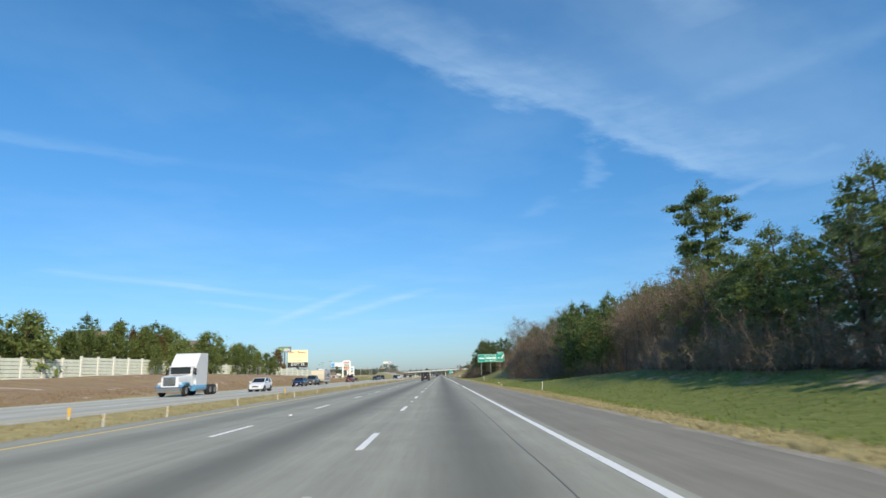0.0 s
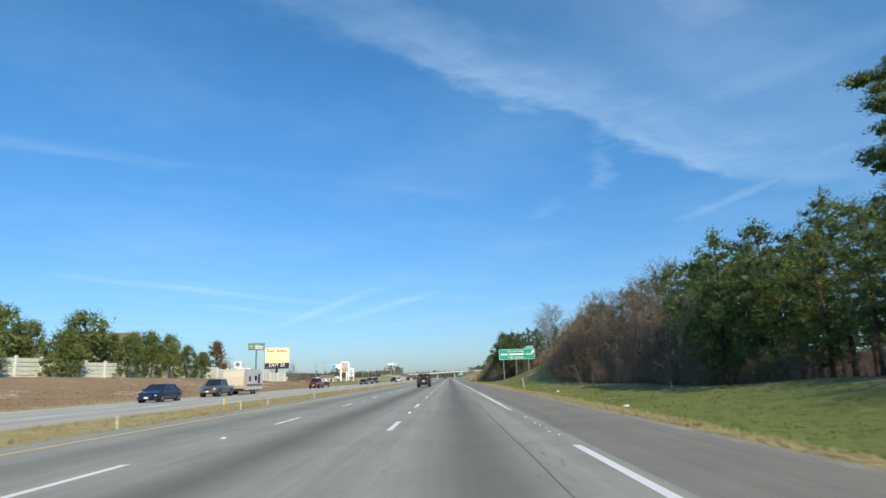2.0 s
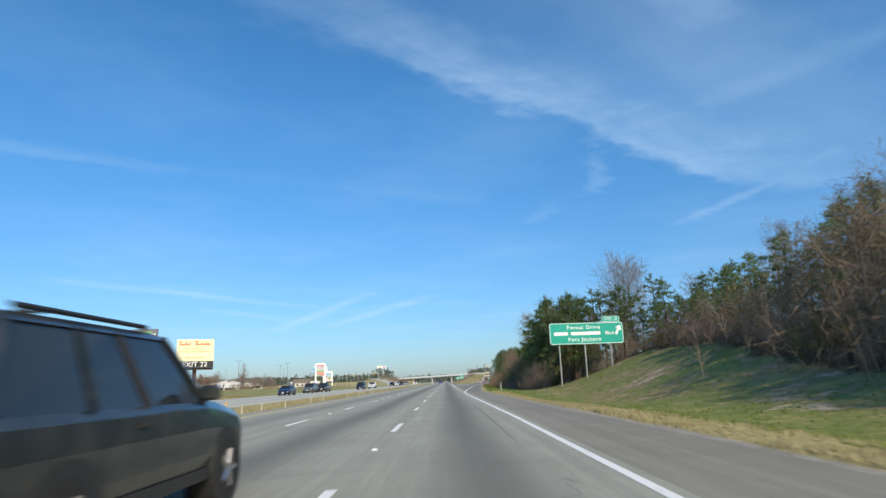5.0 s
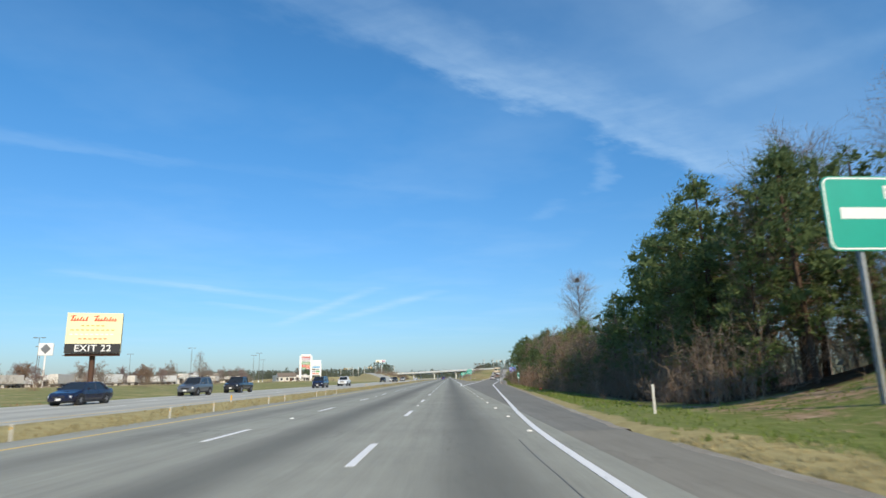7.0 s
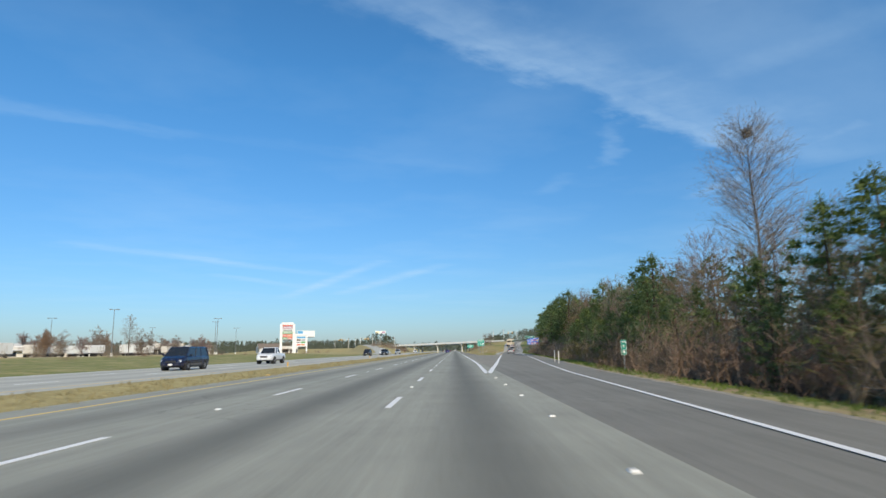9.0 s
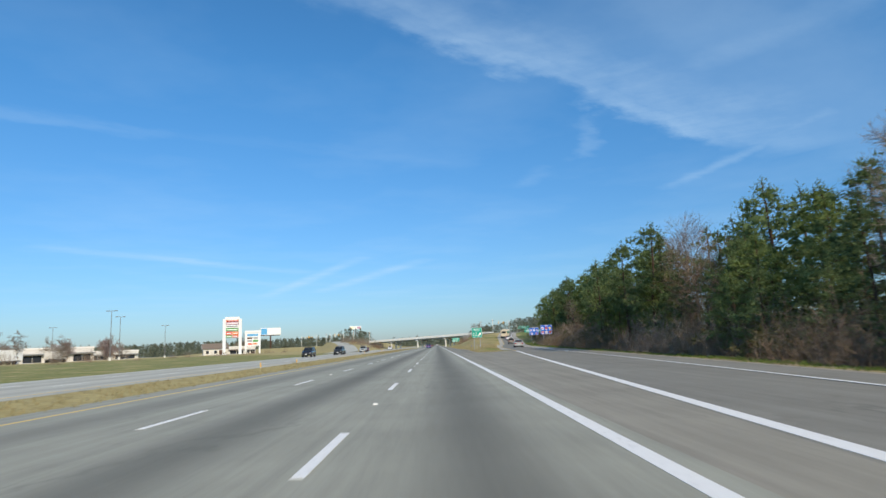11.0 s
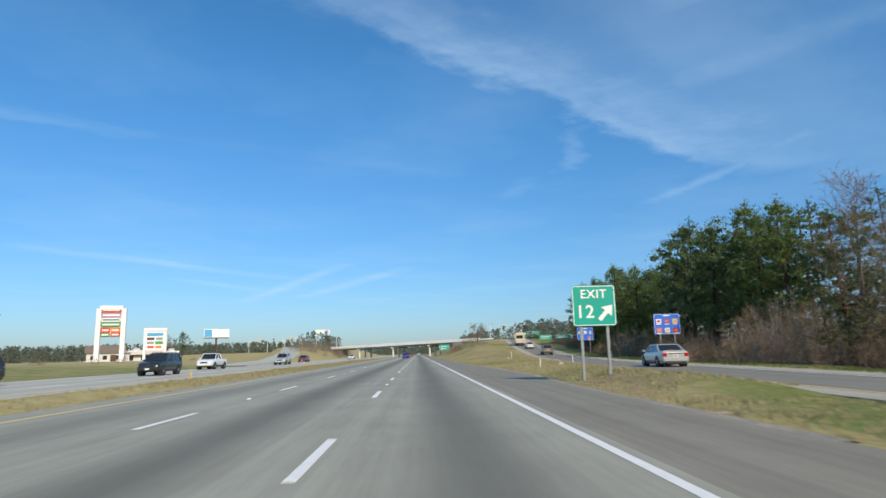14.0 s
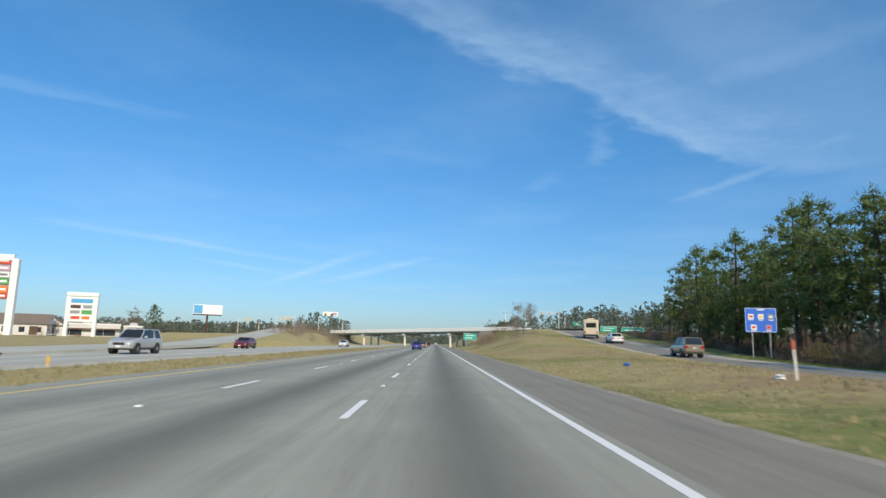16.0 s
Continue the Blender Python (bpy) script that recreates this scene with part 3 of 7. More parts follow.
line("gore_line", lambda y: exit_l(y) + 0.12, steps(279, 383, 3), 0.28, M_WHITE, road, z=lambda y: 0.0 if exit_l(y) < 4.3 else -0.012)
line("yellow_ramp_line", lambda y: exit_l(y), steps(383, 640, 4), 0.13, M_YELLOW, road, z=lambda y: ramp_z(y) - 0.012)
line("white_edge_line", lambda y: LINE_R, steps(386, 1200, 8), 0.15, M_WHITE, road)
for k in range(14):
    y = 206 + k * 5.2
    share("road_stud", me_stud, road, pose(3.30, y, 0.0))
# opposite carriageway
line("yellow_edge_line", lambda y: -14.5, steps(-300, 1200, 20), 0.14, M_YELLOW, road, lift=0.0)
line("white_edge_line", lambda y: -25.5, steps(-300, 1200, 20), 0.14, M_WHITE, road, lift=0.0)
for k in range(-2, 62):
    for ox in (-18.2, -21.9):
        share("lane_dash", me_dash, road, pose(ox, 2.0 + k * DASH_P, -0.008))

# ---------------- median posts ----------------
M_POST = plain("post_white", (0.62, 0.61, 0.57), 0.55, vary=0.25)
M_GALV = plain("galvanised_steel", (0.42, 0.44, 0.45), 0.42, 0.75, vary=0.25)
M_REFL_Y = plain("reflector_yellow", (0.85, 0.48, 0.03), 0.35)
M_REFL_R = plain("reflector_red", (0.45, 0.11, 0.07), 0.4)
M_DARK = plain("dark_rubber", (0.022, 0.022, 0.024), 0.75)


def median_post(height=0.52):
    t = thing("barrier_post", "slim white median barrier post in straw-coloured grass", "post", "median posts")
    part("post", boxed(-0.028, 0.028, -0.02, 0.02, -0.25, height, bevel=0.006), M_POST, t)
    part("cap", boxed(-0.033, 0.033, -0.026, 0.026, height - 0.03, height + 0.015), M_POST, t)
    part("reflector", boxed(-0.018, 0.018, -0.026, -0.02, height - 0.12, height - 0.05), M_REFL_Y, t, "small amber reflector")
    return t


mp0 = median_post()
mp0.matrix_basis = pose(-9.9, 21.1, hills(-9.9, 21.1))
rp = random.Random(5)
for k in range(1, 52):
    y = 21.1 + k * 4.55 + rp.uniform(-0.3, 0.3) 
    if rp.random() < 0.55:
        continue
    x = -9.9 + rp.uniform(-0.15, 0.15)
    copy_thing(mp0, pose(x, y, hills(x, y), rp.uniform(-3, 3), rp.uniform(-4, 4), 0))


def delineator(x, y, height, rx=0, ry=0, top=None, label="white flexible roadside marker post standing in grass"):
    t = thing("marker_post", label, "marker post", "roadside marker posts", pose(x, y, hills(x, y) - 0.05, rx, ry, 0))
    bm = boxed(-0.042, 0.042, -0.012, 0.012, -0.2, height, bevel=0.006)
    part("post", bm, M_POST, t)
    part("reflector", boxed(-0.04, 0.04, -0.018, -0.012, height - 0.28, height - 0.08), top or M_POST, t)
    return t


for y in (24.5, 58.0, 95.0, 136.8, 178, 233, 300, 352, 365, 424, 463):
    t = delineator(-13.1, y, 0.42, top=M_REFL_Y, label="low yellow-tipped marker post at the edge of the median")
    part("yellow_cap", boxed(-0.05, 0.05, -0.022, 0.022, 0.24, 0.50, bevel=0.008), M_REFL_Y, t, "yellow reflective cap")
delineator(10.7, 131.2, 1.25, 0, -8)
delineator(12.2, 66.0, 1.0, 0, 5)
delineator(8.1, 211.8, 0.95, 0, 0)
delineator(10.4, 299.0, 1.1)
delineator(11.2, 306.0, 1.1)
delineator(9.6, 425.5, 0.6, 0, 0)
t = delineator(12.75, 458.7, 1.25, 0, -3, M_REFL_R, "white marker post with a red top in dry grass")
part("red_cap", boxed(-0.053, 0.053, -0.016, 0.016, 1.0, 1.26), M_REFL_R, t, "red reflective top")
delineator(27.5, 466, 1.0, top=M_REFL_R, label="slim marker post with a red tip beside the ramp")
delineator(15.0, 438, 0.8)

# ---------------- sound wall on the bank ----------------
M_WALL = plain("wall_board", (0.69, 0.73, 0.61), 0.75, vary=0.14, scale=1.2, bump=0.1)
M_WPOST = plain("wall_post", (0.76, 0.75, 0.68), 0.7, vary=0.12)
wall = thing("noise_barrier", "pale greenish-white panel noise barrier with concrete posts on the bank", "noise barrier", kind="structure")
me_board = mesh_of(boxed(-0.05, 0.05, -1.9, 1.9, -0.245, 0.245, bevel=0.035), "panel", M_WALL)
me_wpost = {}
WALL_TOP = [(-60, 4.9), (84, 5.1), (105, 5.6), (125, 5.35), (170, 4.45), (204, 3.4)]
P0, P1 = Vector((interp(WALL, -20), -20.0, 0)), Vector((-38.3, 204.0, 0))
wd = (P1 - P0).normalized()
wrot = math.degrees(math.atan2(-wd.x, wd.y))
seg = 3.8
nseg = int((P1 - P0).length / seg)
for i in range(nseg + 1):
    p = P1 - wd * (seg * (nseg - i))
    base = hills(p.x, p.y) - 0.2
    top = round(interp(WALL_TOP, p.y) / 0.35) * 0.35
    h = round(top - base + 0.25, 1)
    if h not in me_wpost:
        me_wpost[h] = mesh_of(boxed(-0.17, 0.17, -0.17, 0.17, 0, h, bevel=0.03), "wall_post", M_WPOST)
    share("wall_post", me_wpost[h], wall, pose(p.x, p.y, base, 0, 0, wrot))
    if i < nseg:
        q = p + wd * seg / 2
        nb = int((top - hills(q.x, q.y) + 0.6) / 0.54)
        for k in range(nb):
            share("panel", me_board, wall, pose(q.x, q.y, top - 0.25 - k * 0.54, 0, 0, wrot))

# ---------------- bridge of the crossing road ----------------
M_CONC = plain("pale_concrete", (0.74, 0.72, 0.66), 0.8, vary=0.15, scale=0.7, bump=0.1)
M_PARAPET = plain("whitewashed_concrete", (0.86, 0.85, 0.80), 0.8, vary=0.12, scale=0.5, bump=0.1)
M_CONC_D = plain("weathered_concrete", (0.36, 0.34, 0.31), 0.85, vary=0.25, scale=0.5, bump=0.15)
M_STEEL_G = plain("girder_paint", (0.30, 0.33, 0.31), 0.55, vary=0.2)
BL = (OVER_B - OVER_A).length
brot = math.degrees(math.atan2(OVER_DIR.y, OVER_DIR.x))
grade = math.degrees(math.atan2(OVER_GRADE, BL))
OVER_POSE = pose(OVER_A.x, OVER_A.y, -1.3, 0, -grade, brot)
bridge = thing("bridge", "long pale concrete road bridge on slender columns", "bridge", m=OVER_POSE)
part("deck", boxed(-3, BL + 16, -5.5, 5.5, 5.55, 5.85), M_CONC_D, bridge)
for s in (-1, 1):
    part("parapet", boxed(-3, BL + 16, s * 5.5 - 0.2, s * 5.5 + 0.2, 5.60, 6.85, bevel=0.03), M_PARAPET, bridge)
for o in (-4.6, -1.6, 1.6, 4.6):
    part("girder", boxed(-4, BL + 4, o - 0.25, o + 0.25, 5.05, 5.55), M_STEEL_G, bridge)
for s in (BL * 0.22, BL * 0.53, BL * 0.84):
    part("pier_cap", boxed(s - 0.6, s + 0.6, -5.3, 5.3, 4.45, 5.05, bevel=0.08), M_CONC, bridge)
    for o in (-4.2, 0.0, 4.2):
        part("column", tubed((s, o, -0.2), (s, o, 4.45), 0.42, 0.42, 14), M_CONC, bridge, smooth=False)
for s in (-5.0, BL + 5.0):
    part("abutment", boxed(s - 2.5, s + 2.5, -5.6, 5.6, 2.5, 5.55), M_CONC_D, bridge)
over = bmesh.new()
box(over, -60, BL + 60, -5.2, 5.2, 5.86, 5.9)
ob = new("crossing_road", mesh_of(over, "crossing_road", M_ROAD2))
ob.matrix_basis = OVER_POSE
tagged(ob, "pale asphalt crossing road over the bridge", "road", kind="structure")
# tarred joint along the lane
M_TAR = plain("tar_joint", (0.16, 0.155, 0.14), 0.7)
for a, b, x0 in ((-20, 34, 2.82), (52, 96, 2.78), (150, 204, 2.84)):
    line("tar_joint", lambda y: x0 + 0.03 * noise.noise(Vector((y * 0.3, 4.0, a))), steps(a, b, 1.5), 0.018, M_TAR, road)

# ---------------- plants ----------------


def leaf_mat(name, dark, light, translucent=0.36):
    m = Mat(name, 0.75, 0.0, 0.25)
    oi = m.node("ShaderNodeObjectInfo")
    isl = m.geo.outputs["Random Per Island"]
    f = m.math("MULTIPLY_ADD", isl, 0.55, m.math("MULTIPLY", oi.outputs["Random"], 0.45))
    big = m.clamp(m.noise(0.5, 3), 0.3, 0.7)
    f = m.math("MULTIPLY_ADD", m.math("SUBTRACT", big, 0.5), 0.3, f)
    c = m.mix(f, dark, light)
    m.color(c)
    tr = m.node("ShaderNodeBsdfTranslucent")
    m.link(c, tr.inputs["Color"])
    ms = m.node("ShaderNodeMixShader")
    ms.inputs[0].default_value = translucent
    m.link(m.b.outputs[0], ms.inputs[1])
    m.link(tr.outputs[0], ms.inputs[2])
    m.link(ms.outputs[0], m.t.nodes["Material Output"].inputs["Surface"])
    return m.m


def bark_mat(name, dark, light):
    m = Mat(name, 0.9, 0.0, 0.2)
    n = m.noise(3.0, 6, 0.7, m.scaled(m.local(), (4.0, 4.0, 1.0)))
    m.color(m.mix(m.clamp(n, 0.35, 0.7), dark, light))
    m.bump(n, 0.6, 0.05)
    return m.m


M_PINE = leaf_mat("pine_needles", (0.076, 0.116, 0.048), (0.232, 0.305, 0.118), 0.48)
M_PINE_Y = leaf_mat("sunny_pine_needles", (0.088, 0.132, 0.040), (0.268, 0.335, 0.105), 0.48)
M_EVER = leaf_mat("evergreen_leaves", (0.075, 0.115, 0.034), (0.270, 0.320, 0.100), 0.42)
M_BRONZE = leaf_mat("bronze_leaves", (0.105, 0.082, 0.032), (0.270, 0.195, 0.080))
M_TWIG = leaf_mat("brown_twigs", (0.150, 0.112, 0.080), (0.330, 0.255, 0.185), 0.1)
M_TWIG_G = leaf_mat("grey_twigs", (0.170, 0.142, 0.115), (0.350, 0.295, 0.240), 0.1)
M_TWIG_R = leaf_mat("russet_twigs", (0.165, 0.108, 0.075), (0.335, 0.230, 0.160), 0.1)
M_TWIG_M = leaf_mat("mauve_twigs", (0.170, 0.125, 0.115), (0.330, 0.250, 0.230), 0.1)
M_OLIVE = leaf_mat("olive_leaves", (0.085, 0.080, 0.030), (0.230, 0.205, 0.085))
M_TWIG_P = leaf_mat("pale_twigs", (0.19, 0.172, 0.150), (0.38, 0.350, 0.315), 0.1)
M_BARK = bark_mat("pine_bark", (0.045, 0.030, 0.022), (0.15, 0.10, 0.072))
M_BARK_G = bark_mat("grey_bark", (0.07, 0.06, 0.05), (0.22, 0.19, 0.16))


class Soup:
    """Triangles and tapered bars collected for one mesh."""

    def __init__(self):
        self.v, self.f = [], []

    def tri(self, a, b, c):
        i = len(self.v)
        self.v += [tuple(a), tuple(b), tuple(c)]
        self.f.append((i, i + 1, i + 2))

    def bar(self, a, b, r0, r1, n=5):
        a, b = Vector(a), Vector(b)
        q = (b - a).to_track_quat("Z", "Y")
        i = len(self.v)
        for c, r in ((a, r0), (b, r1)):
            for k in range(n):
                ang = k * math.tau / n
                self.v.append(tuple(c + q @ Vector((r * math.cos(ang), r * math.sin(ang), 0))))
        for k in range(n):
            j = (k + 1) % n
            self.f.append((i + k, i + j, i + n + j, i + n + k))

    def mesh(self, name, mat, smooth=False):
        me = bpy.data.meshes.new(name)
        me.from_pydata(self.v, [], self.f)
        me.materials.append(mat)
        if smooth:
            me.shade_smooth()
        return me


def rvec(r):
    while True:
        v3 = Vector((r.uniform(-1, 1), r.uniform(-1, 1), r.uniform(-1, 1)))
        if 0.05 < v3.length < 1:
            return v3.normalized()


def tuft(s, c, r, radius, n, size, up=0.35):
    """A clump of pointed leaves round c."""
    for _ in range(n):
        d = rvec(r)
        d.z = d.z * 0.8 + up
        d.normalize()
        root = c + d * radius * r.uniform(0.0, 0.75)
        side = d.cross(rvec(r)).normalized()
        l, w = size * r.uniform(0.7, 1.3), size * r.uniform(0.2, 0.4)
        s.tri(root - side * w * 0.5, root + side * w * 0.5, root + d * l)


def pad(s, c, r, rx, rz, n, size, inner=20):
    """A spray of foliage: dense broken shoots at its heart and fine needles that stand out from it, fuller above."""
    for _ in range(inner):
        d, e = rvec(r), rvec(r)
        p = c + Vector((d.x * rx, d.y * rx, d.z * rz)) * r.uniform(0.1, 0.62)
        side = e.cross(rvec(r)).normalized() * rx * r.uniform(0.11, 0.19)
        e *= rx * r.uniform(0.17, 0.30)
        s.tri(p - side - e, p + side - e * 0.6, p + e)
    for _ in range(n):
        d = rvec(r)
        if d.z < -0.35:
            d.z = -d.z
        rr = r.uniform(0.42, 1.0) ** 0.7
        p = c + Vector((d.x * rx, d.y * rx, d.z * rz)) * rr
        e = (Vector((d.x, d.y, d.z + 0.3)) + rvec(r) * 0.8).normalized()
        side = e.cross(rvec(r)).normalized() * size * r.uniform(0.08, 0.15)
        s.tri(p - side, p + side, p + e * size * r.uniform(0.5, 1.15))


def pine_meshes(seed, h, bare=0.3, spread=0.24, pads=54, leaves=40, mat=None, size=0.31, peak=0.42, droop=0.1, flat=(0.5, 0.8), inner=21, bulk=0.081):
    """Straight trunk and a broken crown of needle sprays at the ends of whorled boughs."""
    r = random.Random(seed)
    tr, cr = Soup(), Soup()
    lean = Vector((r.uniform(-0.03, 0.03), r.uniform(-0.03, 0.03), 0))
    n = 6

    def axis(k):
        return Vector((lean.x * h * k + 0.14 * math.sin(k * 5 + seed), lean.y * h * k + 0.14 * math.cos(k * 4 + seed), h * k))

    for i in range(n):
        k0, k1 = i / n, (i + 1) / n
        tr.bar(axis(k0), axis(k1), 0.014 * h * (1 - k0 * 0.9) + 0.02, 0.014 * h * (1 - k1 * 0.9) + 0.02, 6)
    for i in range(pads):
        kk = ((i + r.random()) / pads) ** 0.9
        k = bare + (0.985 - bare) * kk
        # widest low in the crown, drawn in at the top
        prof = (kk / peak) ** 0.55 if kk < peak else max(0.0, 1 - ((kk - peak) / (1.02 - peak)) ** 2.1)
        reach = spread * h * max(0.10, prof) * r.choice((0.35, 0.6, 0.8, 0.95, 1.05)) * r.uniform(0.85, 1.1)
        ang = i * 2.4 + r.uniform(-0.5, 0.5)
        d = Vector((math.cos(ang), math.sin(ang), r.uniform(-droop, 0.42)))
        a = axis(max(0.05, k - 0.03))
        b = a + d * reach
        tr.bar(a, b, 0.0038 * h * (1.2 - k), 0.014, 3)
        w = bulk * h * r.uniform(0.7, 1.3) * (1.05 - 0.35 * kk)
        pad(cr, b, r, w, w * r.uniform(*flat), int(leaves * r.uniform(0.75, 1.25)), size, inner)
        if reach > 0.12 * h:
            pad(cr, a.lerp(b, r.uniform(0.4, 0.65)), r, w * 0.8, w * 0.45, int(leaves * 0.25), size, inner * 2 // 3)
    pad(cr, axis(0.99), r, 0.03 * h, 0.045 * h, leaves // 2, size)
    return tr.mesh("trunk", M_BARK, True), cr.mesh("crown", mat or M_PINE)


def bare_meshes(seed, h, depth=4, mat=None, bark=None, upright=0.65, spread=0.55, twig=0.02, n0=9):
    r = random.Random(seed)
    tr, tw = Soup(), Soup()

    def grow(p, d, l, rad, lev):
        q = p + d * l
        if lev <= 1:
            tr.bar(p, q, rad, rad * 0.62, 6 if lev == 0 else 4)
        else:
            side = d.cross(rvec(r)).normalized() * max(rad, twig * 0.7)
            tw.tri(p - side, p + side, q)
        if lev >= depth:
            return
        kids = n0 if lev == 0 else (6, 6, 5, 3)[min(lev - 1, 3)]
        for i in range(kids):
            k = r.uniform(0.25 if lev == 0 else 0.2, 1.0)
            nd = (d * upright + rvec(r) * spread)
            nd.z += 0.16
            nd.normalize()
            grow(p.lerp(q, k), nd, l * r.uniform(0.42, 0.68) * (1.15 - k * 0.35), rad * (0.4 - 0.15 * k), lev + 1)

    grow(Vector((0, 0, 0)), Vector((r.uniform(-0.06, 0.06), r.uniform(-0.06, 0.06), 1)).normalized(), h * 0.62, 0.011 * h, 0)
    return tr.mesh("trunk", bark or M_BARK_G, True), tw.mesh("crown", mat or M_TWIG_G)


def leader_meshes(seed, h, mat, first=0.28, spread=0.2, limbs=64, twig=0.013, rise=(0.8, 1.5)):
    """A bare tree with one straight leader and fine ascending side limbs."""
    r = random.Random(seed)
    tr, tw = Soup(), Soup()
    n = 8
    wob = [Vector((r.uniform(-0.1, 0.1), r.uniform(-0.1, 0.1), 0)) for _ in range(n + 1)]

    def axis(k):
        i = min(n - 1, int(k * n))
        return wob[i].lerp(wob[i + 1], k * n - i) + Vector((0, 0, h * k))

    for i in range(n):
        tr.bar(axis(i / n), axis((i + 1) / n), 0.010 * h * (1.05 - i / n), 0.010 * h * (1.05 - (i + 1) / n), 6)
    for i in range(limbs):
        k = first + (0.97 - first) * (i + r.random()) / limbs
        ang = r.uniform(0, math.tau)
        shape = math.sin(math.pi * (0.22 + 0.74 * (k - first) / (1 - first)))
        l = spread * h * (0.35 + 0.8 * shape) * r.uniform(0.75, 1.15)
        d = Vector((math.cos(ang), math.sin(ang), r.uniform(*rise))).normalized()
        a = axis(k)
        b = a + d * l
        tr.bar(a, b, 0.0019 * h * (1.3 - k), 0.006, 3)
        for _ in range(10):
            q = r.uniform(0.15, 1.0)
            e = (d + rvec(r) * 0.75).normalized()
            p = a.lerp(b, q)
            p2 = p + e * l * r.uniform(0.25, 0.5)
            sd = e.cross(rvec(r)).normalized() * twig
            tw.tri(p - sd, p + sd, p2)
            for _ in range(4):
                f = (e + rvec(r) * 0.8).normalized()
                p3 = p.lerp(p2, r.uniform(0.3, 1.0))
                sd = f.cross(rvec(r)).normalized() * twig * 0.75
                tw.tri(p3 - sd, p3 + sd, p3 + f * l * r.uniform(0.12, 0.32))
    return tr.mesh("trunk", M_BARK_G, True), tw.mesh("crown", mat)


def brush_meshes(seed, h, w, mat, stems=48, leaf=None):
    r = random.Random(seed)
    st, tw = Soup(), Soup()
    for _ in range(stems):
        a = Vector((r.gauss(0, w * 0.28), r.gauss(0, w * 0.28), -0.1))
        d = Vector((r.gauss(0, 0.32), r.gauss(0, 0.32), 1)).normalized()
        l = h * r.uniform(0.45, 1.0) * (1 - min(0.5, (a.x ** 2 + a.y ** 2) / (w * w)))
        b = a + d * l
        st.bar(a, b, 0.009, 0.003, 3)
        for _ in range(25):
            c = a.lerp(b, r.uniform(0.12, 1.0))
            e = (d * 0.6 + rvec(r) * 0.8).normalized()
            side = e.cross(rvec(r)).normalized() * r.uniform(0.003, 0.008)
            tw.tri(c - side, c + side, c + e * r.uniform(0.25, 0.75) * (0.4 + 0.2 * h))
    if leaf:
        for _ in range(26):
            tuft(tw, Vector((r.gauss(0, w * 0.25), r.gauss(0, w * 0.25), r.uniform(0.2, 0.8) * h)), r, 0.5, 12, 0.3)
    return st.mesh("stem", mat), tw.mesh("foliage", mat if not leaf else leaf)


def bushy_meshes(seed, h, w, mat, clumps=100, cone=0.5, size=0.30):
    """A leafy evergreen, full to the ground."""
    r = random.Random(seed)
    tr, cr = Soup(), Soup()
    tr.bar((0, 0, -0.2), (0, 0, h * 0.9), 0.02 * h + 0.04, 0.03, 6)
    for _ in range(clumps):
        k = r.random() ** 0.85
        prof = (1 - cone) * math.sqrt(max(0.06, 1 - max(0.0, (k - 0.3) / 0.72) ** 2)) * (0.8 + 0.2 * min(1, k / 0.3)) + cone * (1.02 - k)
        ang, rr = r.uniform(0, math.tau), w * 0.5 * prof * math.sqrt(r.uniform(0.3, 1.0)) * r.uniform(0.85, 1.1)
        c = Vector((rr * math.cos(ang), rr * math.sin(ang), 0.3 + k * h * 0.92))
        if r.random() < 0.4:
            tr.bar((0, 0, c.z * 0.8), c, 0.02, 0.008, 3)
        q = w * 0.15 * r.uniform(0.7, 1.3)
        pad(cr, c, r, q * 1.15, q, 18, size, 12)
    return tr.mesh("trunk", M_BARK, True), cr.mesh("crown", mat)


def plant(name, meshes, m, label, category, group, names=("trunk", "crown")):
    t = thing(name, label, category, group, m)
    for nm, me in zip(names, meshes):
        o = share(nm, me, t, Matrix())
        if nm in ("stem", "foliage"):
            o["kind"] = "stuff"
    return t


R = random.Random(11)
PINES = [pine_meshes(1, 14, 0.22, 0.26), pine_meshes(2, 16, 0.30, 0.23), pine_meshes(3, 12, 0.12, 0.27, mat=M_PINE_Y, peak=0.34),
         pine_meshes(4, 15, 0.22, 0.25, mat=M_PINE_Y, peak=0.42), pine_meshes(6, 10, 0.08, 0.29, 48, 42, peak=0.3), pine_meshes(9, 15, 0.36, 0.27, 50, 48, peak=0.55)]
PINE_H = [14, 16, 12, 15, 10, 15]
# plainer ones for the depth of the wood and far off
BACK = [pine_meshes(101, 14, 0.26, 0.25, 28, 8, size=0.5, inner=14), pine_meshes(102, 15, 0.34, 0.23, 28, 8, M_PINE_Y, 0.5, inner=14), pine_meshes(103, 15, 0.3, 0.27, 28, 8, size=0.5, inner=14)]
BACK_H = [14, 15, 15]
BARES = [leader_meshes(21, 10, M_TWIG_G, 0.15, 0.24, 60), leader_meshes(22, 12, M_TWIG, 0.12, 0.26, 70), bare_meshes(23, 9, mat=M_TWIG, spread=0.7), leader_meshes(24, 11, M_TWIG_R, 0.1, 0.28, 66),
         bare_meshes(96, 8.5, mat=M_TWIG_G, upright=0.5, spread=0.85, twig=0.045, n0=14), bare_meshes(97, 8.0, mat=M_TWIG_R, upright=0.45, spread=0.9, twig=0.05, n0=18), bare_meshes(98, 7.0, mat=M_TWIG_M, upright=0.5, spread=0.85, twig=0.04, n0=18)]
BARE_H = [10, 12, 9, 11, 8.5, 8.0, 7.0]
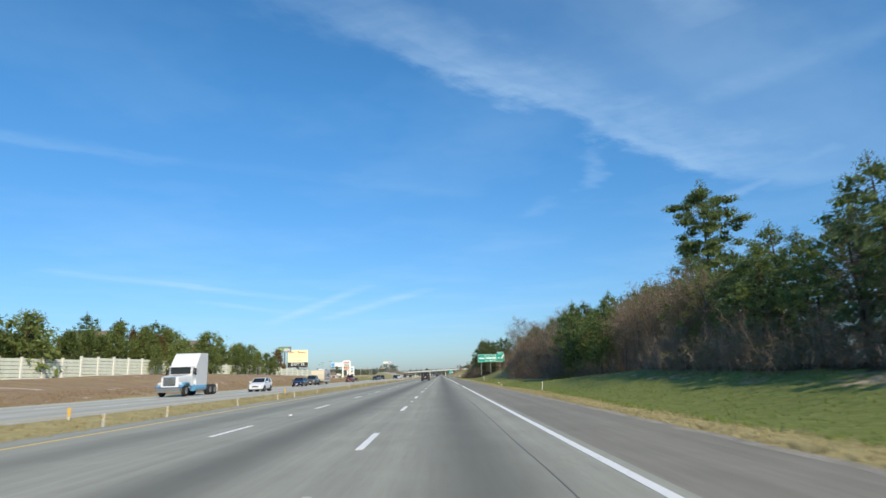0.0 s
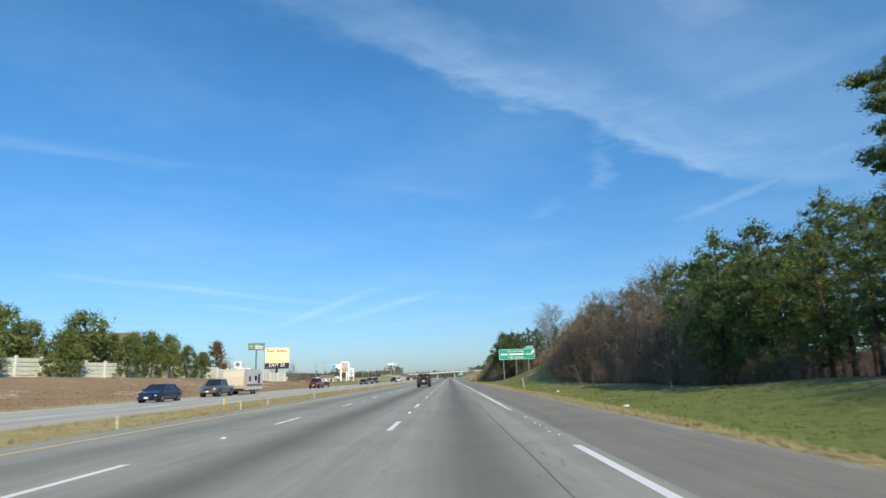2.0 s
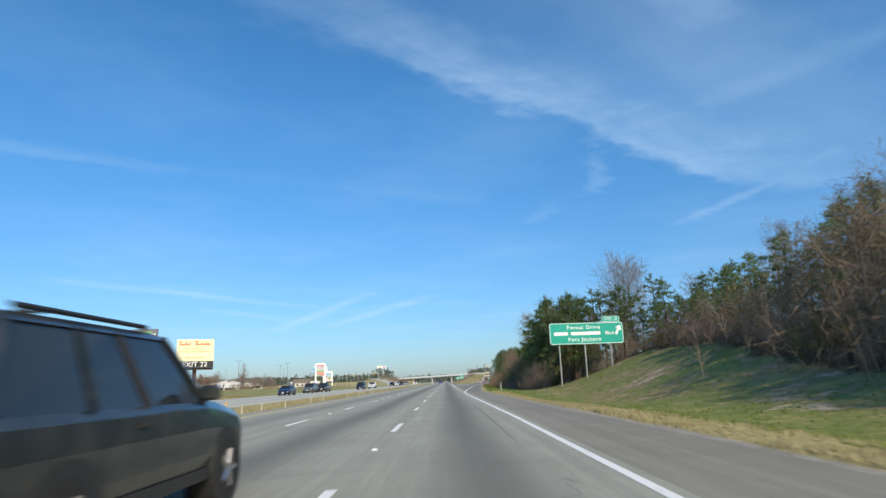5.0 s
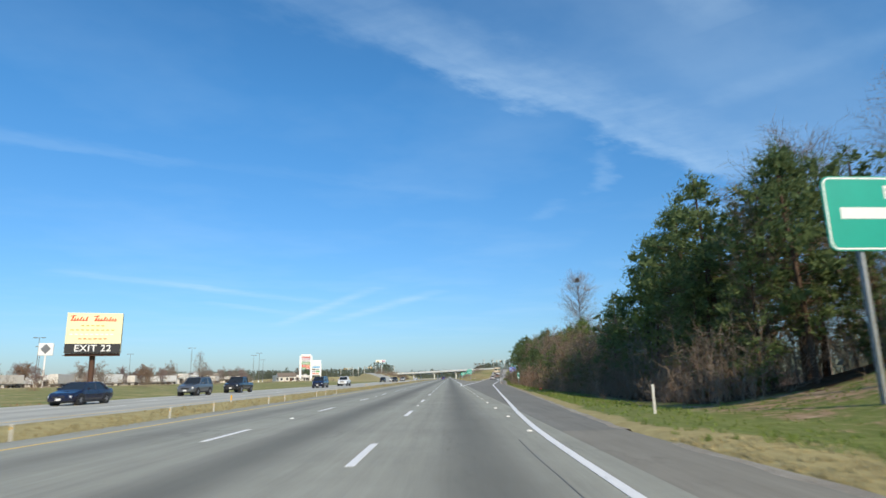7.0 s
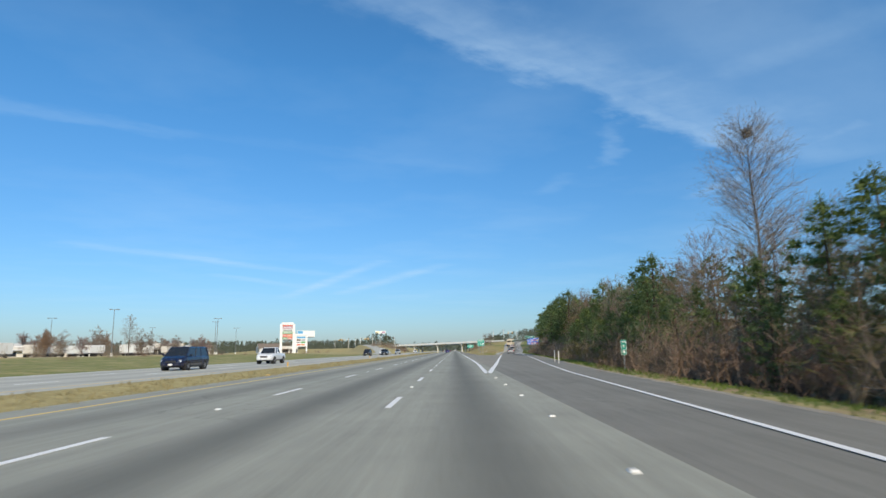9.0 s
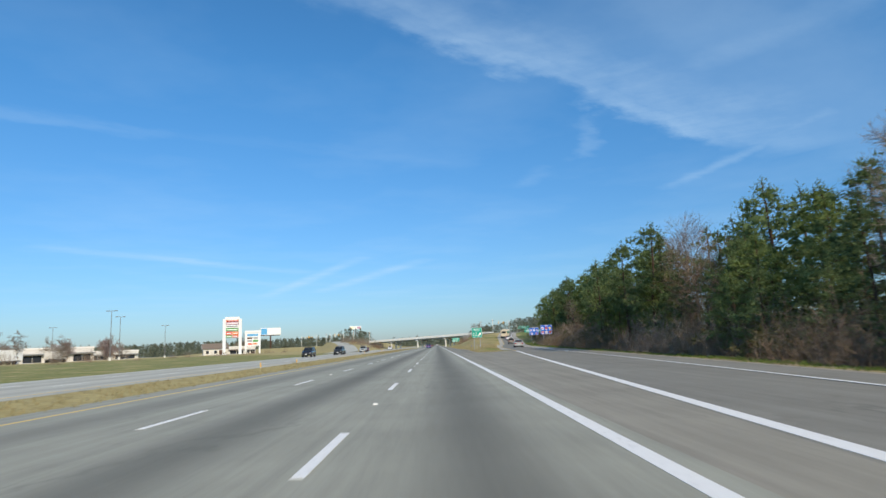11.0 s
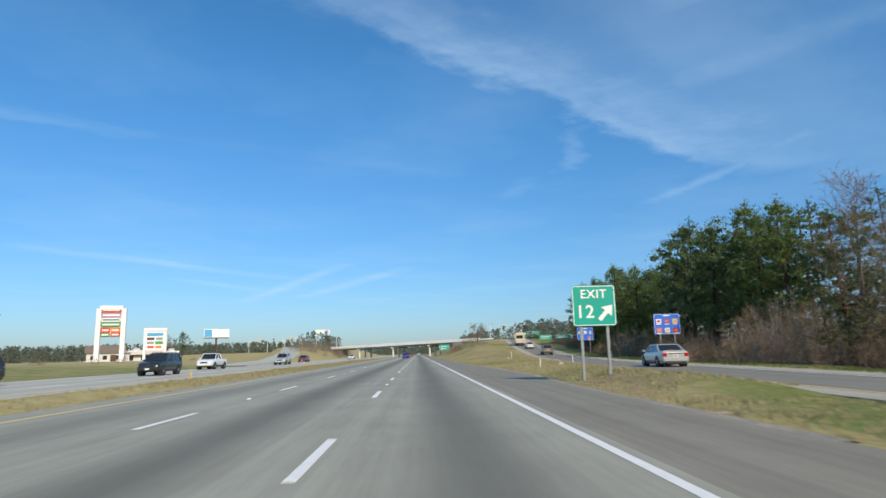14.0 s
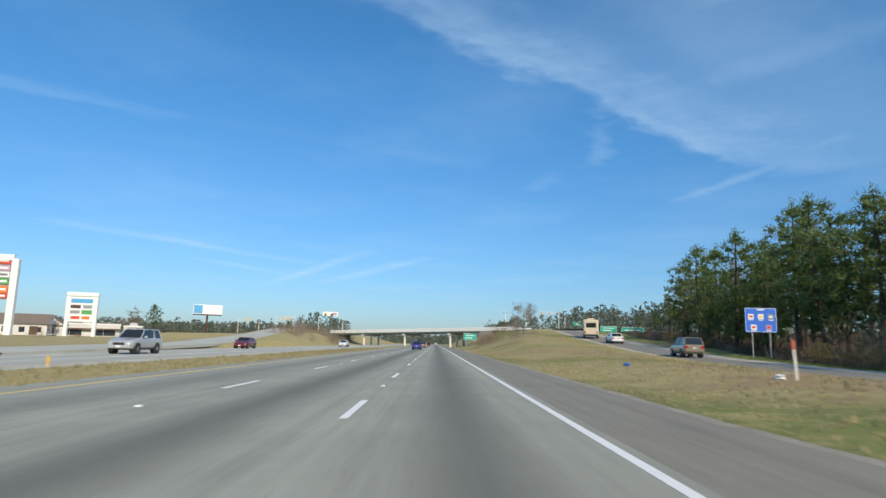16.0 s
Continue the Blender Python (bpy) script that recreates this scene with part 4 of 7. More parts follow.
BRUSH = [brush_meshes(31, 3.0, 3.6, M_TWIG), brush_meshes(32, 2.4, 3.2, M_TWIG_R), brush_meshes(33, 3.4, 3.4, M_TWIG_G), brush_meshes(34, 2.6, 3.4, M_TWIG, leaf=M_OLIVE)]
EVERS = [bushy_meshes(41, 6.0, 5.2, M_EVER, 105, 0.25), bushy_meshes(42, 5.0, 3.6, M_EVER, cone=0.75), bushy_meshes(43, 5.5, 4.0, M_BRONZE, cone=0.7)]
PINE_LABELS = ["tall dark-green pine in the roadside wood", "slender tall pine with a high open crown", "sunlit yellow-green young pine beside the roadside wood", "tall pine with a yellow-green crown", "low dense dark pine branched to the ground", "broad-crowned pine on a long bare trunk"]
BARE_LABELS = ["bare grey winter tree with fine twigs", "bare brown winter tree in the wood", "low spreading bare brown tree", "leafless russet tree beside the roadside wood", "round-crowned bare tree at the car park's edge", "round red-brown leafless tree at the car park's edge", "mauve-grey leafless tree at the edge of the car park"]
BRUSH_LABELS = ["tangled brown winter brush beside the roadside wood", "low russet leafless brush", "upright grey leafless brush", "brown brush with some olive leaves remaining"]


def pine(i, x, y, h, dz=0.0):
    k = h / PINE_H[i]
    plant("pine_tree", PINES[i], pose(x, y, hills(x, y) - 0.15 + dz, 0, 0, R.uniform(0, 360)) @ Matrix.Diagonal((k * R.uniform(0.9, 1.15), k * R.uniform(0.9, 1.15), k, 1)), PINE_LABELS[i], "pine tree", "roadside pines")


DEEP_V, DEEP_F, DEEP_M = [], [], []


def back_pine(x, y, h):
    """One more pine of the wood's uncounted depth."""
    i = R.randrange(3)
    k = h / BACK_H[i]
    m = pose(x, y, hills(x, y) - 0.15, 0, 0, R.uniform(0, 360)) @ Matrix.Diagonal((k * R.uniform(0.9, 1.2), k * R.uniform(0.9, 1.2), k, 1))
    for slot, me in enumerate(BACK[i]):
        n = len(DEEP_V)
        DEEP_V.extend(tuple(m @ v3.co) for v3 in me.vertices)
        DEEP_F.extend(tuple(n + j for j in f.vertices) for f in me.polygons)
        DEEP_M.extend([slot] * len(me.polygons))


def bare(i, x, y, h):
    k = h / BARE_H[i]
    plant("bare_tree", BARES[i], pose(x, y, hills(x, y) - 0.15, 0, 0, R.uniform(0, 360)) @ Matrix.Diagonal((k, k, k, 1)), BARE_LABELS[i], "bare tree", "bare roadside trees")


def brush(i, x, y, k=1.0):
    plant("brush", BRUSH[i], pose(x, y, hills(x, y) - 0.1, 0, 0, R.uniform(0, 360)) @ Matrix.Diagonal((k * 1.1, k * 1.1, k, 1)), BRUSH_LABELS[i], "bush", "winter brush", names=("stem", "foliage"))


def edge(y):
    return interp(TREE_EDGE, y)


# height of the wood along the way, share of pines, share of bare trees in front
WOOD_H = [(-20, 12.5), (28, 14.4), (37, 13.8), (43, 11.6), (50, 11.4), (65, 13), (73, 11.5), (90, 13.5), (108, 14.4), (118, 13), (127, 14), (145, 13), (200, 13.5), (222, 13), (232, 14.2), (240, 12.4), (252, 10.2), (262, 8.3), (275, 9), (285, 8.5),
          (300, 10), (320, 10.8), (340, 12), (365, 12.6), (388, 12.8), (397, 10.8), (411, 13), (430, 14.5), (455, 16.5), (468, 17.5), (475, 16), (488, 15.5), (505, 18.5), (530, 18), (555, 17), (584, 12), (640, 10)]
BROWN = [(-20, 0.3), (45, 0.4), (58, 0.8), (78, 0.75), (86, 0.35), (112, 0.3), (122, 0.6), (140, 0.8), (175, 0.7), (200, 0.4), (222, 0.45), (240, 0.5), (258, 0.8), (280, 0.7), (292, 0.3), (330, 0.25), (370, 0.3), (390, 0.35), (412, 0.4),
         (430, 0.2), (470, 0.12), (520, 0.08), (600, 0.25)]
# share of leafless trees in the tall rows
TALL_BROWN = [(110, 0.03), (120, 0.5), (172, 0.5), (190, 0.3), (222, 0.15), (250, 0.3), (275, 0.4), (290, 0.2), (600, 0.06)]


def shift(y):
    """Set-back of the tall rows where the wood opens up."""
    return 4.5 * sstep(395, 425, y)


def wood_h(y):
    return interp(WOOD_H, y) - max(0.0, hills(edge(y) + 5.5, y)) + 0.25 * shift(y)


y = 16.0
while y < 560:
    e, h, b = edge(y), wood_h(y), interp(BROWN, y)
    # fringe of brush
    if R.random() < (0.62 if not 236 < y < 345 else 0.36):
        brush(R.choice((0, 0, 1, 2, 3)), e + R.uniform(-0.6, 1.0), y + R.uniform(-0.6, 0.6), R.uniform(0.7, 1.3) * (0.75 if y > 440 else 1))
    if R.random() < 0.5 and y < 490:
        brush(R.choice((0, 1, 3, 2)), e + R.uniform(1.8, 3.4), y + R.uniform(-0.8, 0.8), R.uniform(1.1, 1.8))
    # low trees
    if R.random() < (0.5 if y < 400 else 0.32):
        if R.random() < b:
            bare(R.choice((0, 1, 1, 3)), e + R.uniform(2.2, 5.0), y, h * (R.uniform(0.4, 0.68) if not 422 < y < 505 else R.uniform(0.14, 0.26)))
        else:
            pine(R.choice((2, 4, 4)), e + shift(y) + R.uniform(2.5, 5.5), y, h * (R.uniform(0.4, 0.7) if not 422 < y < 505 else R.uniform(0.14, 0.26)))
    y += 2.6
y = -16.0
while y < 640:
    e, h, b = edge(y), wood_h(y), interp(TALL_BROWN, y)
    e += shift(y)
    far = y < 20 or y > 560
    if R.random() > b:
        x, k = e + R.uniform(4.5, 8.5), h * (R.uniform(0.8, 1.04) if y < 400 else R.uniform(0.7, 1.08))
        if far:
            back_pine(x, y, k)
        else:
            pine(R.choice((2, 4, 4) if k < 9 else (0, 1, 2, 3, 5) if y < 400 else (3, 2, 0, 5, 0)), x, y, k)
    else:
        bare(R.choice((0, 1, 3)), e + R.uniform(4.0, 8.0), y, h * R.uniform(0.8, 1.02))
    if R.random() < 0.8 * b and not far:
        bare(R.choice((0, 1, 1, 3)), e + R.uniform(2.4, 5.0), y + R.uniform(-2, 2), h * R.uniform(0.6, 0.9))
    y += 3.9 if y < 400 else 6.0
y = -14.0
while y < 640:
    e, h = edge(y) + shift(y), wood_h(y)
    back_pine(e + R.uniform(9.5, 13), y + R.uniform(-1, 1), h * (R.uniform(0.9, 1.12) if y < 400 else R.uniform(0.6, 1.05)))
    if 20 < y < 400:
        back_pine(e + R.uniform(6.0, 9.0), y + 2.5, R.uniform(3.6, 6.2))
    if y > 20 and R.random() < 0.25:
        back_pine(e + R.uniform(14, 19), y + 2 + R.uniform(-1, 1), h * R.uniform(1.0, 1.2))
    y += 5.4
# pines that come down to the grass
for k in range(7):
    yy = 84 + k * 4.2 + R.uniform(-1, 1)
    pine(R.choice((2, 4, 2, 0)), edge(yy) + R.uniform(1.8, 4.2), yy, R.uniform(9.0, 12.0))
for k in range(9):
    yy = 216 + k * 3.4
    brush(R.choice((0, 2, 0)), edge(yy) + R.uniform(2.5, 5.0), yy, R.uniform(1.3, 1.9))
for k in range(17):
    yy = 115 + k * 3.2 + R.uniform(-1, 1)
    bare(R.choice((1, 2, 2, 2, 0)), edge(yy) + R.uniform(1.2, 4.0), yy, R.uniform(6.5, 10.0))
for k in range(17):
    yy = 48 + k * 1.9 + R.uniform(-1, 1)
    bare(R.choice((1, 2, 2, 3)), edge(yy) + R.uniform(0.8, 3.4), yy, R.uniform(6.0, 9.6))
for k in range(9):
    yy = 219 + k * 2.6 + R.uniform(-0.8, 0.8)
    pine(R.choice((4, 2, 0)), edge(yy) + R.uniform(2.0, 4.5), yy, R.uniform(5.0, 9.5))
for k in range(26):
    yy = 240 + k * 4.0 + R.uniform(-1, 1)
    pine(R.choice((4, 4, 2)), edge(yy) + R.uniform(0.9, 3.2), yy, R.uniform(3.6, 6.4))
for k in range(12):
    yy = 384 + k * 4.6 + R.uniform(-1, 1)
    bare(R.choice((3, 1, 3)), edge(yy) + R.uniform(1.6, 4.0), yy, R.uniform(3.0, 4.6))
for k in range(7):
    yy = 186 + k * 6.5 + R.uniform(-1, 1)
    pine(4, edge(yy) + R.uniform(2.0, 5.0), yy, R.uniform(4.0, 6.5))
# dense young growth at the start of the wood
for k in range(14):
    yy = 24 + k * 2.7 + R.uniform(-0.8, 0.8)
    pine(R.choice((4, 2, 4)), edge(yy) + R.uniform(2.0, 5.5), yy, R.uniform(6.0, 9.5))
for k in range(10):
    yy = 24 + k * 3.6 + R.uniform(-0.8, 0.8)
    brush(R.choice((0, 1, 2)), edge(yy) + R.uniform(0.2, 2.4), yy, R.uniform(1.1, 1.7))
# tall brown thickets in front of the wood
for k in range(20):
    yy = 108 + k * 3.9 + R.uniform(-1, 1)
    brush(R.choice((0, 0, 2, 1)), edge(yy) + R.uniform(0.6, 4.5), yy, R.uniform(1.6, 2.4))
for k in range(9):
    yy = 240 + k * 5.2 + R.uniform(-1, 1)
    brush(R.choice((1, 1, 0)), edge(yy) + R.uniform(0.8, 2.6), yy, R.uniform(1.2, 1.8))
for k in range(26):
    yy = 100 + k * 4.0
    back_pine(edge(yy) + R.uniform(11, 17), yy, R.uniform(5.0, 8.0))
# undergrowth on the rise behind the guide sign
for k in range(20):
    bare(R.choice((2, 1, 2, 0)), R.uniform(19.0, 36.0), R.uniform(218, 236), R.uniform(4.5, 8.5))
for k in range(9):
    pine(4, R.uniform(22.0, 37.0), R.uniform(217, 230), R.uniform(4.5, 7.0))
for k in range(8):
    brush(R.choice((0, 2, 1)), R.uniform(21.0, 34.0), R.uniform(215, 219), R.uniform(0.7, 1.1))
me = bpy.data.meshes.new("deep_wood")
me.from_pydata(DEEP_V, [], DEEP_F)
me.materials.append(M_BARK)
me.materials.append(M_PINE)
me.polygons.foreach_set("material_index", DEEP_M)
tagged(new("deep_wood", me), "dense green pines in the depth of the roadside wood", "woods", kind="stuff")
# trees that stand out
big = pine_meshes(77, 37.4, 0.50, 0.188, 60, 290, M_PINE, size=0.42, peak=0.5, droop=0.2, flat=(0.32, 0.50), inner=46, bulk=0.066)
plant("pine_tree", big, pose(54.8, 118.0, 0.4, 0, 0, 40), "very tall lone pine with tiered open branches above the wood", "pine tree", "roadside pines")
nest_tree = leader_meshes(91, 17.0, M_TWIG_P, 0.32, 0.18, 170, 0.010, (0.6, 1.3))
plant("bare_tree", nest_tree, pose(22.4, 287.5, -0.3, 0, 0, 15), "tall bare grey tree with a dark nest in its top", "bare tree", "bare roadside trees")
ns = Soup()
rn = random.Random(3)
for _ in range(160):
    c = Vector((rn.gauss(0, 0.16), rn.gauss(0, 0.16), rn.gauss(0, 0.12)))
    d3 = rvec(rn)
    sd = d3.cross(rvec(rn)).normalized() * 0.03
    ns.tri(c - sd, c + sd, c + d3 * 0.5)
nest = new("bird_nest", ns.mesh("bird_nest", M_TWIG))
nest.location = (22.3, 287.4, 16.0)
tagged(nest, "dark bundle of twigs, a nest high in the bare tree", "nest")
hill_tree = bare_meshes(95, 7.6, depth=5, mat=M_TWIG_G, upright=0.55, spread=0.75, twig=0.016, n0=11)
plant("bare_tree", hill_tree, pose(18.2, 556.0, hills(18.2, 556.0) - 0.1), "rounded bare tree on the grassy rise beside the ramp", "bare tree", "bare roadside trees")
for k in range(8):
    yy = R.uniform(588, 645)
    brush(R.choice((0, 1, 2)), R.uniform(10.5, 20) + (yy - 520) * 0.03, yy, R.uniform(0.8, 1.5))
for k in range(18):
    yy = R.uniform(640, 715)
    xx = R.uniform(-54, -34)
    brush(R.choice((0, 1, 2)), xx, yy, R.uniform(1.0, 1.8))
pale_tree = leader_meshes(93, 17, M_TWIG_P, 0.3, 0.25, 120, 0.013, (0.7, 1.5))
for x, y, h in ((28.0, 222.5, 13.5), (34.1, 244.6, 22.0)):
    plant("bare_tree", pale_tree, pose(x, y, hills(x, y) - 0.2, 0, 0, y) @ Matrix.Diagonal((h / 17, h / 17, h / 17, 1)), "tall pale bare tree above the pines", "bare tree", "bare roadside trees")
for i, x, y, h in ((2, 24.8, 106.5, 13.4), (0, 26.0, 101.0, 12.6), (0, 18.2, 220.0, 11.6), (0, 17.4, 227.5, 13.4), (0, 17.8, 232.0, 13.2), (4, 16.4, 237.0, 10.4), (2, 18.4, 244.0, 10.6), (3, 18.0, 266.5, 8.6), (2, 19.0, 271.0, 9.0),
                   (0, 22.6, 360.0, 12.6), (5, 22.8, 369.0, 12.2), (1, 22.8, 379.5, 11.6), (0, 24.2, 386.0, 11.8), (3, 37.0, 441.0, 15.8), (2, 38.0, 447.0, 15.4), (0, 35.6, 453.0, 15.6), (1, 35.8, 458.5, 17.0), (0, 37.2, 464.0, 17.4),
                   (2, 41.6, 494.0, 16.2), (0, 40.6, 501.0, 17.2), (3, 41.8, 507.0, 17.4), (2, 41.6, 520.0, 16.0), (0, 43.4, 536.0, 16.0), (3, 44.6, 544.0, 15.0)):
    pine(i, x, y, h)
for i, x, y, h in ((2, 14.6, 250.0, 6.6), (2, 15.2, 254.0, 7.0), (3, 15.0, 258.0, 6.2), (2, 15.6, 262.5, 6.0), (2, 15.8, 277.0, 5.6)):
    bare(i, x, y, h)
# evergreens on the bank and behind the wall
for x, y, h, i, w in ((-50.5, 122, 6.2, 0, 1.1), (-48.5, 134, 5.8, 0, 1.15), (-49.5, 137.5, 5.0, 0, 0.9), (-46.8, 147, 6.0, 0, 0.8), (-45.6, 152, 5.0, 0, 0.8), (-45.0, 157, 5.6, 1, 1.0), (-44.2, 162, 5.6, 0, 0.8),
                      (-43.5, 166.5, 4.6, 1, 1.0), (-52.4, 116.5, 5.2, 1, 1.0), (-57.0, 134, 9.2, 0, 1.0), (-59.5, 127, 8.6, 0, 1.0), (-54.1, 147.6, 10.0, 0, 1.1), (-56.0, 151.5, 7.5, 0, 1.0), (-51.3, 163.7, 7.8, 0, 0.75),
                      (-50.4, 168.7, 8.2, 0, 0.72), (-46.6, 181.5, 7.8, 2, 1.05), (-47.0, 176.0, 5.2, 0, 0.9), (-49.5, 173.0, 5.4, 2, 1.0), (-62.0, 119, 8.0, 0, 1.0), (-60.0, 111, 7.0, 1, 1.2)):
    k = h / (6.0, 5.0, 5.5)[i]
    plant("evergreen_tree", EVERS[i], pose(x, y, hills(x, y) - 0.1, 0, 0, R.uniform(0, 360)) @ Matrix.Diagonal((k * w, k * w, k, 1)),
          ("full round evergreen beside the noise barrier", "narrow conical evergreen beside the noise barrier", "bronze-tinged evergreen beside the noise barrier")[i], "evergreen tree", "evergreens by the noise barrier")
for k in range(22):
    y = R.uniform(104, 168)
    x, i = interp(WALL, y) - R.uniform(3.0, 12.0), R.choice((0, 0, 0, 1, 1, 2))
    h = R.uniform(6.0, 9.4)
    kk = h / (6.0, 5.0, 5.5)[i]
    plant("evergreen_tree", EVERS[i], pose(x, y, hills(x, y) - 0.1, 0, 0, R.uniform(0, 360)) @ Matrix.Diagonal((kk * 0.85, kk * 0.85, kk, 1)),
          ("full round evergreen behind the noise barrier", "narrow conical evergreen behind the noise barrier", "bronze-tinged evergreen behind the noise barrier")[i], "evergreen tree", "evergreens by the noise barrier")
for x, y, h in ((-64.0, 113.0, 11.5), (-62.5, 122.0, 11.0), (-58.0, 127.5, 11.0), (-60.5, 137.0, 11.0)):
    pine(5, x, y, h)
y = 8.0
while y < 106:
    wx = interp(WALL, y)
    i = R.choice((0, 0, 0, 0, 1, 1, 2))
    k = R.uniform(1.0, 1.7)
    x = wx - R.uniform(2.5, 9.0)
    plant("evergreen_tree", EVERS[i], pose(x, y + R.uniform(-2, 2), hills(x, y), 0, 0, R.uniform(0, 360)) @ Matrix.Diagonal((k * 1.05, k * 1.05, k, 1)),
          ("full round evergreen behind the noise barrier", "narrow conical evergreen behind the noise barrier", "bronze-tinged evergreen behind the noise barrier")[i], "evergreen tree", "evergreens by the noise barrier")
    y += 2.1
# red and bare trees at the edge of the car parks
for x, y, h, i in ((-103.8, 402, 8.6, 5), (-108, 431, 10, 4), (-90.6, 418, 11, 0), (-96, 436, 9, 4), (-104, 455, 9, 4), (-112, 380, 8, 4), (-97, 392, 7, 5), (-110, 480, 8, 4), (-118, 350, 8, 4), (-112, 330, 9, 4), (-100, 500, 7, 4), (-99, 368, 8, 4), (-106, 412, 8, 4), (-113, 445, 9, 5), (-101, 470, 8, 4), (-108, 505, 9, 4), (-122, 398, 9, 4), (-97, 318, 7, 4), (-104, 344, 7.5, 5), (-120, 312, 8, 4)):
    bare(i, x, y, h)

for k in range(26):
    yy = 275 + k * 9.5 + R.uniform(-4, 4)
    bare(6, -96 - R.uniform(0, 26), yy, R.uniform(4.0, 8.0))
bare(4, -120, 684, 13.0)
bare(6, -106, 612, 5.0)
pine(5, -115, 692, 14.0)
for k in range(10):
    yy = R.uniform(596, 652)
    brush(R.choice((0, 1, 2)), R.uniform(-42, -29), yy, R.uniform(0.9, 1.5))
for k in range(20):
    yy = 262 + k * 11 + R.uniform(-4, 4)
    brush(R.choice((0, 1, 0, 2)), -88 - R.uniform(0, 12), yy, R.uniform(0.9, 1.5))

# far woods, past counting
fw = Soup()
rf = random.Random(8)


def far_belt(x0, x1, y0, y1, n, h0, h1, size):
    for _ in range(n):
        x, y = rf.uniform(x0, x1), rf.uniform(y0, y1)
        h = h0 + (h1 - h0) * (0.5 + 0.5 * noise.noise(Vector((x * 0.02, y * 0.02, 5)))) * rf.uniform(0.75, 1.1)
        g = hills(x, y) if y < 1000 else 0
        for _ in range(42):
            k = rf.random()
            c = Vector((x, y, g + h * (0.08 + 0.9 * k))) + Vector((rf.gauss(0, 1), rf.gauss(0, 1), 0)) * (2.6 * (1.1 - k))
            for _ in range(2):
                d3 = rvec(rf)
                sd = d3.cross(rvec(rf)).normalized() * size * 0.3
                fw.tri(c - sd, c + sd, c + d3 * size)


far_belt(-330, -60, 780, 900, 520, 8, 14.5, 1.2)
far_belt(-700, -150, 900, 1300, 420, 9, 16, 1.6)
far_belt(-60, 60, 1000, 1500, 300, 8, 14, 1.5)
far_belt(40, 400, 720, 950, 220, 8, 15, 1.0)
far_belt(-480, -250, 300, 800, 330, 5, 9, 1.4)
far_belt(44, 110, 600, 720, 180, 6, 10, 0.9)
far_belt(52, 150, -40, 600, 300, 8, 12, 1.3)
far_belt(-230, -125, -60, 150, 120, 5, 8, 1.2)
far_belt(24, 40, 660, 720, 40, 4, 7, 0.8)
# paler and greyer than the near pines: distance haze put into the leaf colour
M_FAR = leaf_mat("far_wood_hazed_leaves", (0.085, 0.108, 0.080), (0.205, 0.225, 0.165), 0.3)
wood = new("far_woods", fw.mesh("far_woods", M_FAR))
tagged(wood, "distant pine woods along the horizon, haze put into their grey-green", "woods", kind="stuff")

# ---------------- grass tufts on the verges ----------------
M_TUFT = leaf_mat("grass_blades", (0.27, 0.230, 0.115), (0.50, 0.435, 0.245), 0.3)
M_WEED = leaf_mat("bank_weeds", (0.15, 0.10, 0.055), (0.40, 0.29, 0.16), 0.2)
M_TUFT_G = leaf_mat("green_blades", (0.10, 0.15, 0.028), (0.27, 0.34, 0.085), 0.25)


def tufts(name, label, mat, n, place, h, seed):
    r = random.Random(seed)
    s = Soup()
    for _ in range(n):
        p = place(r)
        if p is None:
            continue
        x, y = p
        z = hills(x, y) - 0.03
        clump = 0.6 + 0.8 * max(0.0, noise.noise(Vector((x * 0.35, y * 0.35, seed))) + 0.3)
        for _ in range(5):
            a = r.uniform(0, math.tau)
            hh = h * r.uniform(0.5, 1.2) * clump
            w = r.uniform(0.012, 0.03)
            bx, by = x + r.gauss(0, 0.06), y + r.gauss(0, 0.06)
            lx, ly = r.gauss(0, 0.35) * hh, r.gauss(0, 0.35) * hh
            s.tri((bx - w * math.cos(a), by - w * math.sin(a), z), (bx + w * math.cos(a), by + w * math.sin(a), z), (bx + lx, by + ly, z + hh))
    ob = new(name, s.mesh(name, mat))
    tagged(ob, label, "grass", kind="stuff")


def right_verge(r):
    y = r.uniform(0, 204)
    e = interp(MAIN_EDGE, y) if y < 205 else exit_r(y) + 2.2
    d = r.random() ** 2 * 2.6
    return e + 0.25 + d, y


def right_slope(r):
    y = r.uniform(0, 240)
    e = interp(MAIN_EDGE, y) if y < 205 else exit_r(y) + 2.2
    return e + (1.6 if y < 203 else 0.5) + r.random() ** 1.3 * max(1.0, edge(y) - e - 1.8), y


def gore_grass(r):
    y = r.uniform(386, 580)
    a, b = interp(MAIN_EDGE, y) + 0.2, exit_l(y) - 1.6
    if b - a < 0.6:
        return None
    return r.uniform(a, b), y


def exit_verge(r):
    y = r.uniform(240, 500)
    return exit_r(y) + 2.2 + r.random() * max(0.8, edge(y) - exit_r(y) - 2.5), y


def median(r):
    return -13.2 + 4.9 * r.random(), r.uniform(10, 560)


def bank(r):
    y = r.uniform(20, 235)
    return -26.8 - r.random() * 11, y


tufts("verge_grass", "straw-coloured and green winter grass along the shoulder", M_TUFT, 9000, right_verge, 0.10, 1)
tufts("green_grass", "short green winter grass on the slope", M_TUFT_G, 10000, right_slope, 0.13, 2)
tufts("gore_grass", "dry straw grass in the exit gore", M_TUFT, 9000, gore_grass, 0.12, 3)
tufts("ramp_grass", "green grass strip along the exit lane", M_TUFT_G, 5000, exit_verge, 0.14, 4)
tufts("median_grass", "dry yellow grass in the median", M_TUFT, 12000, median, 0.18, 5)
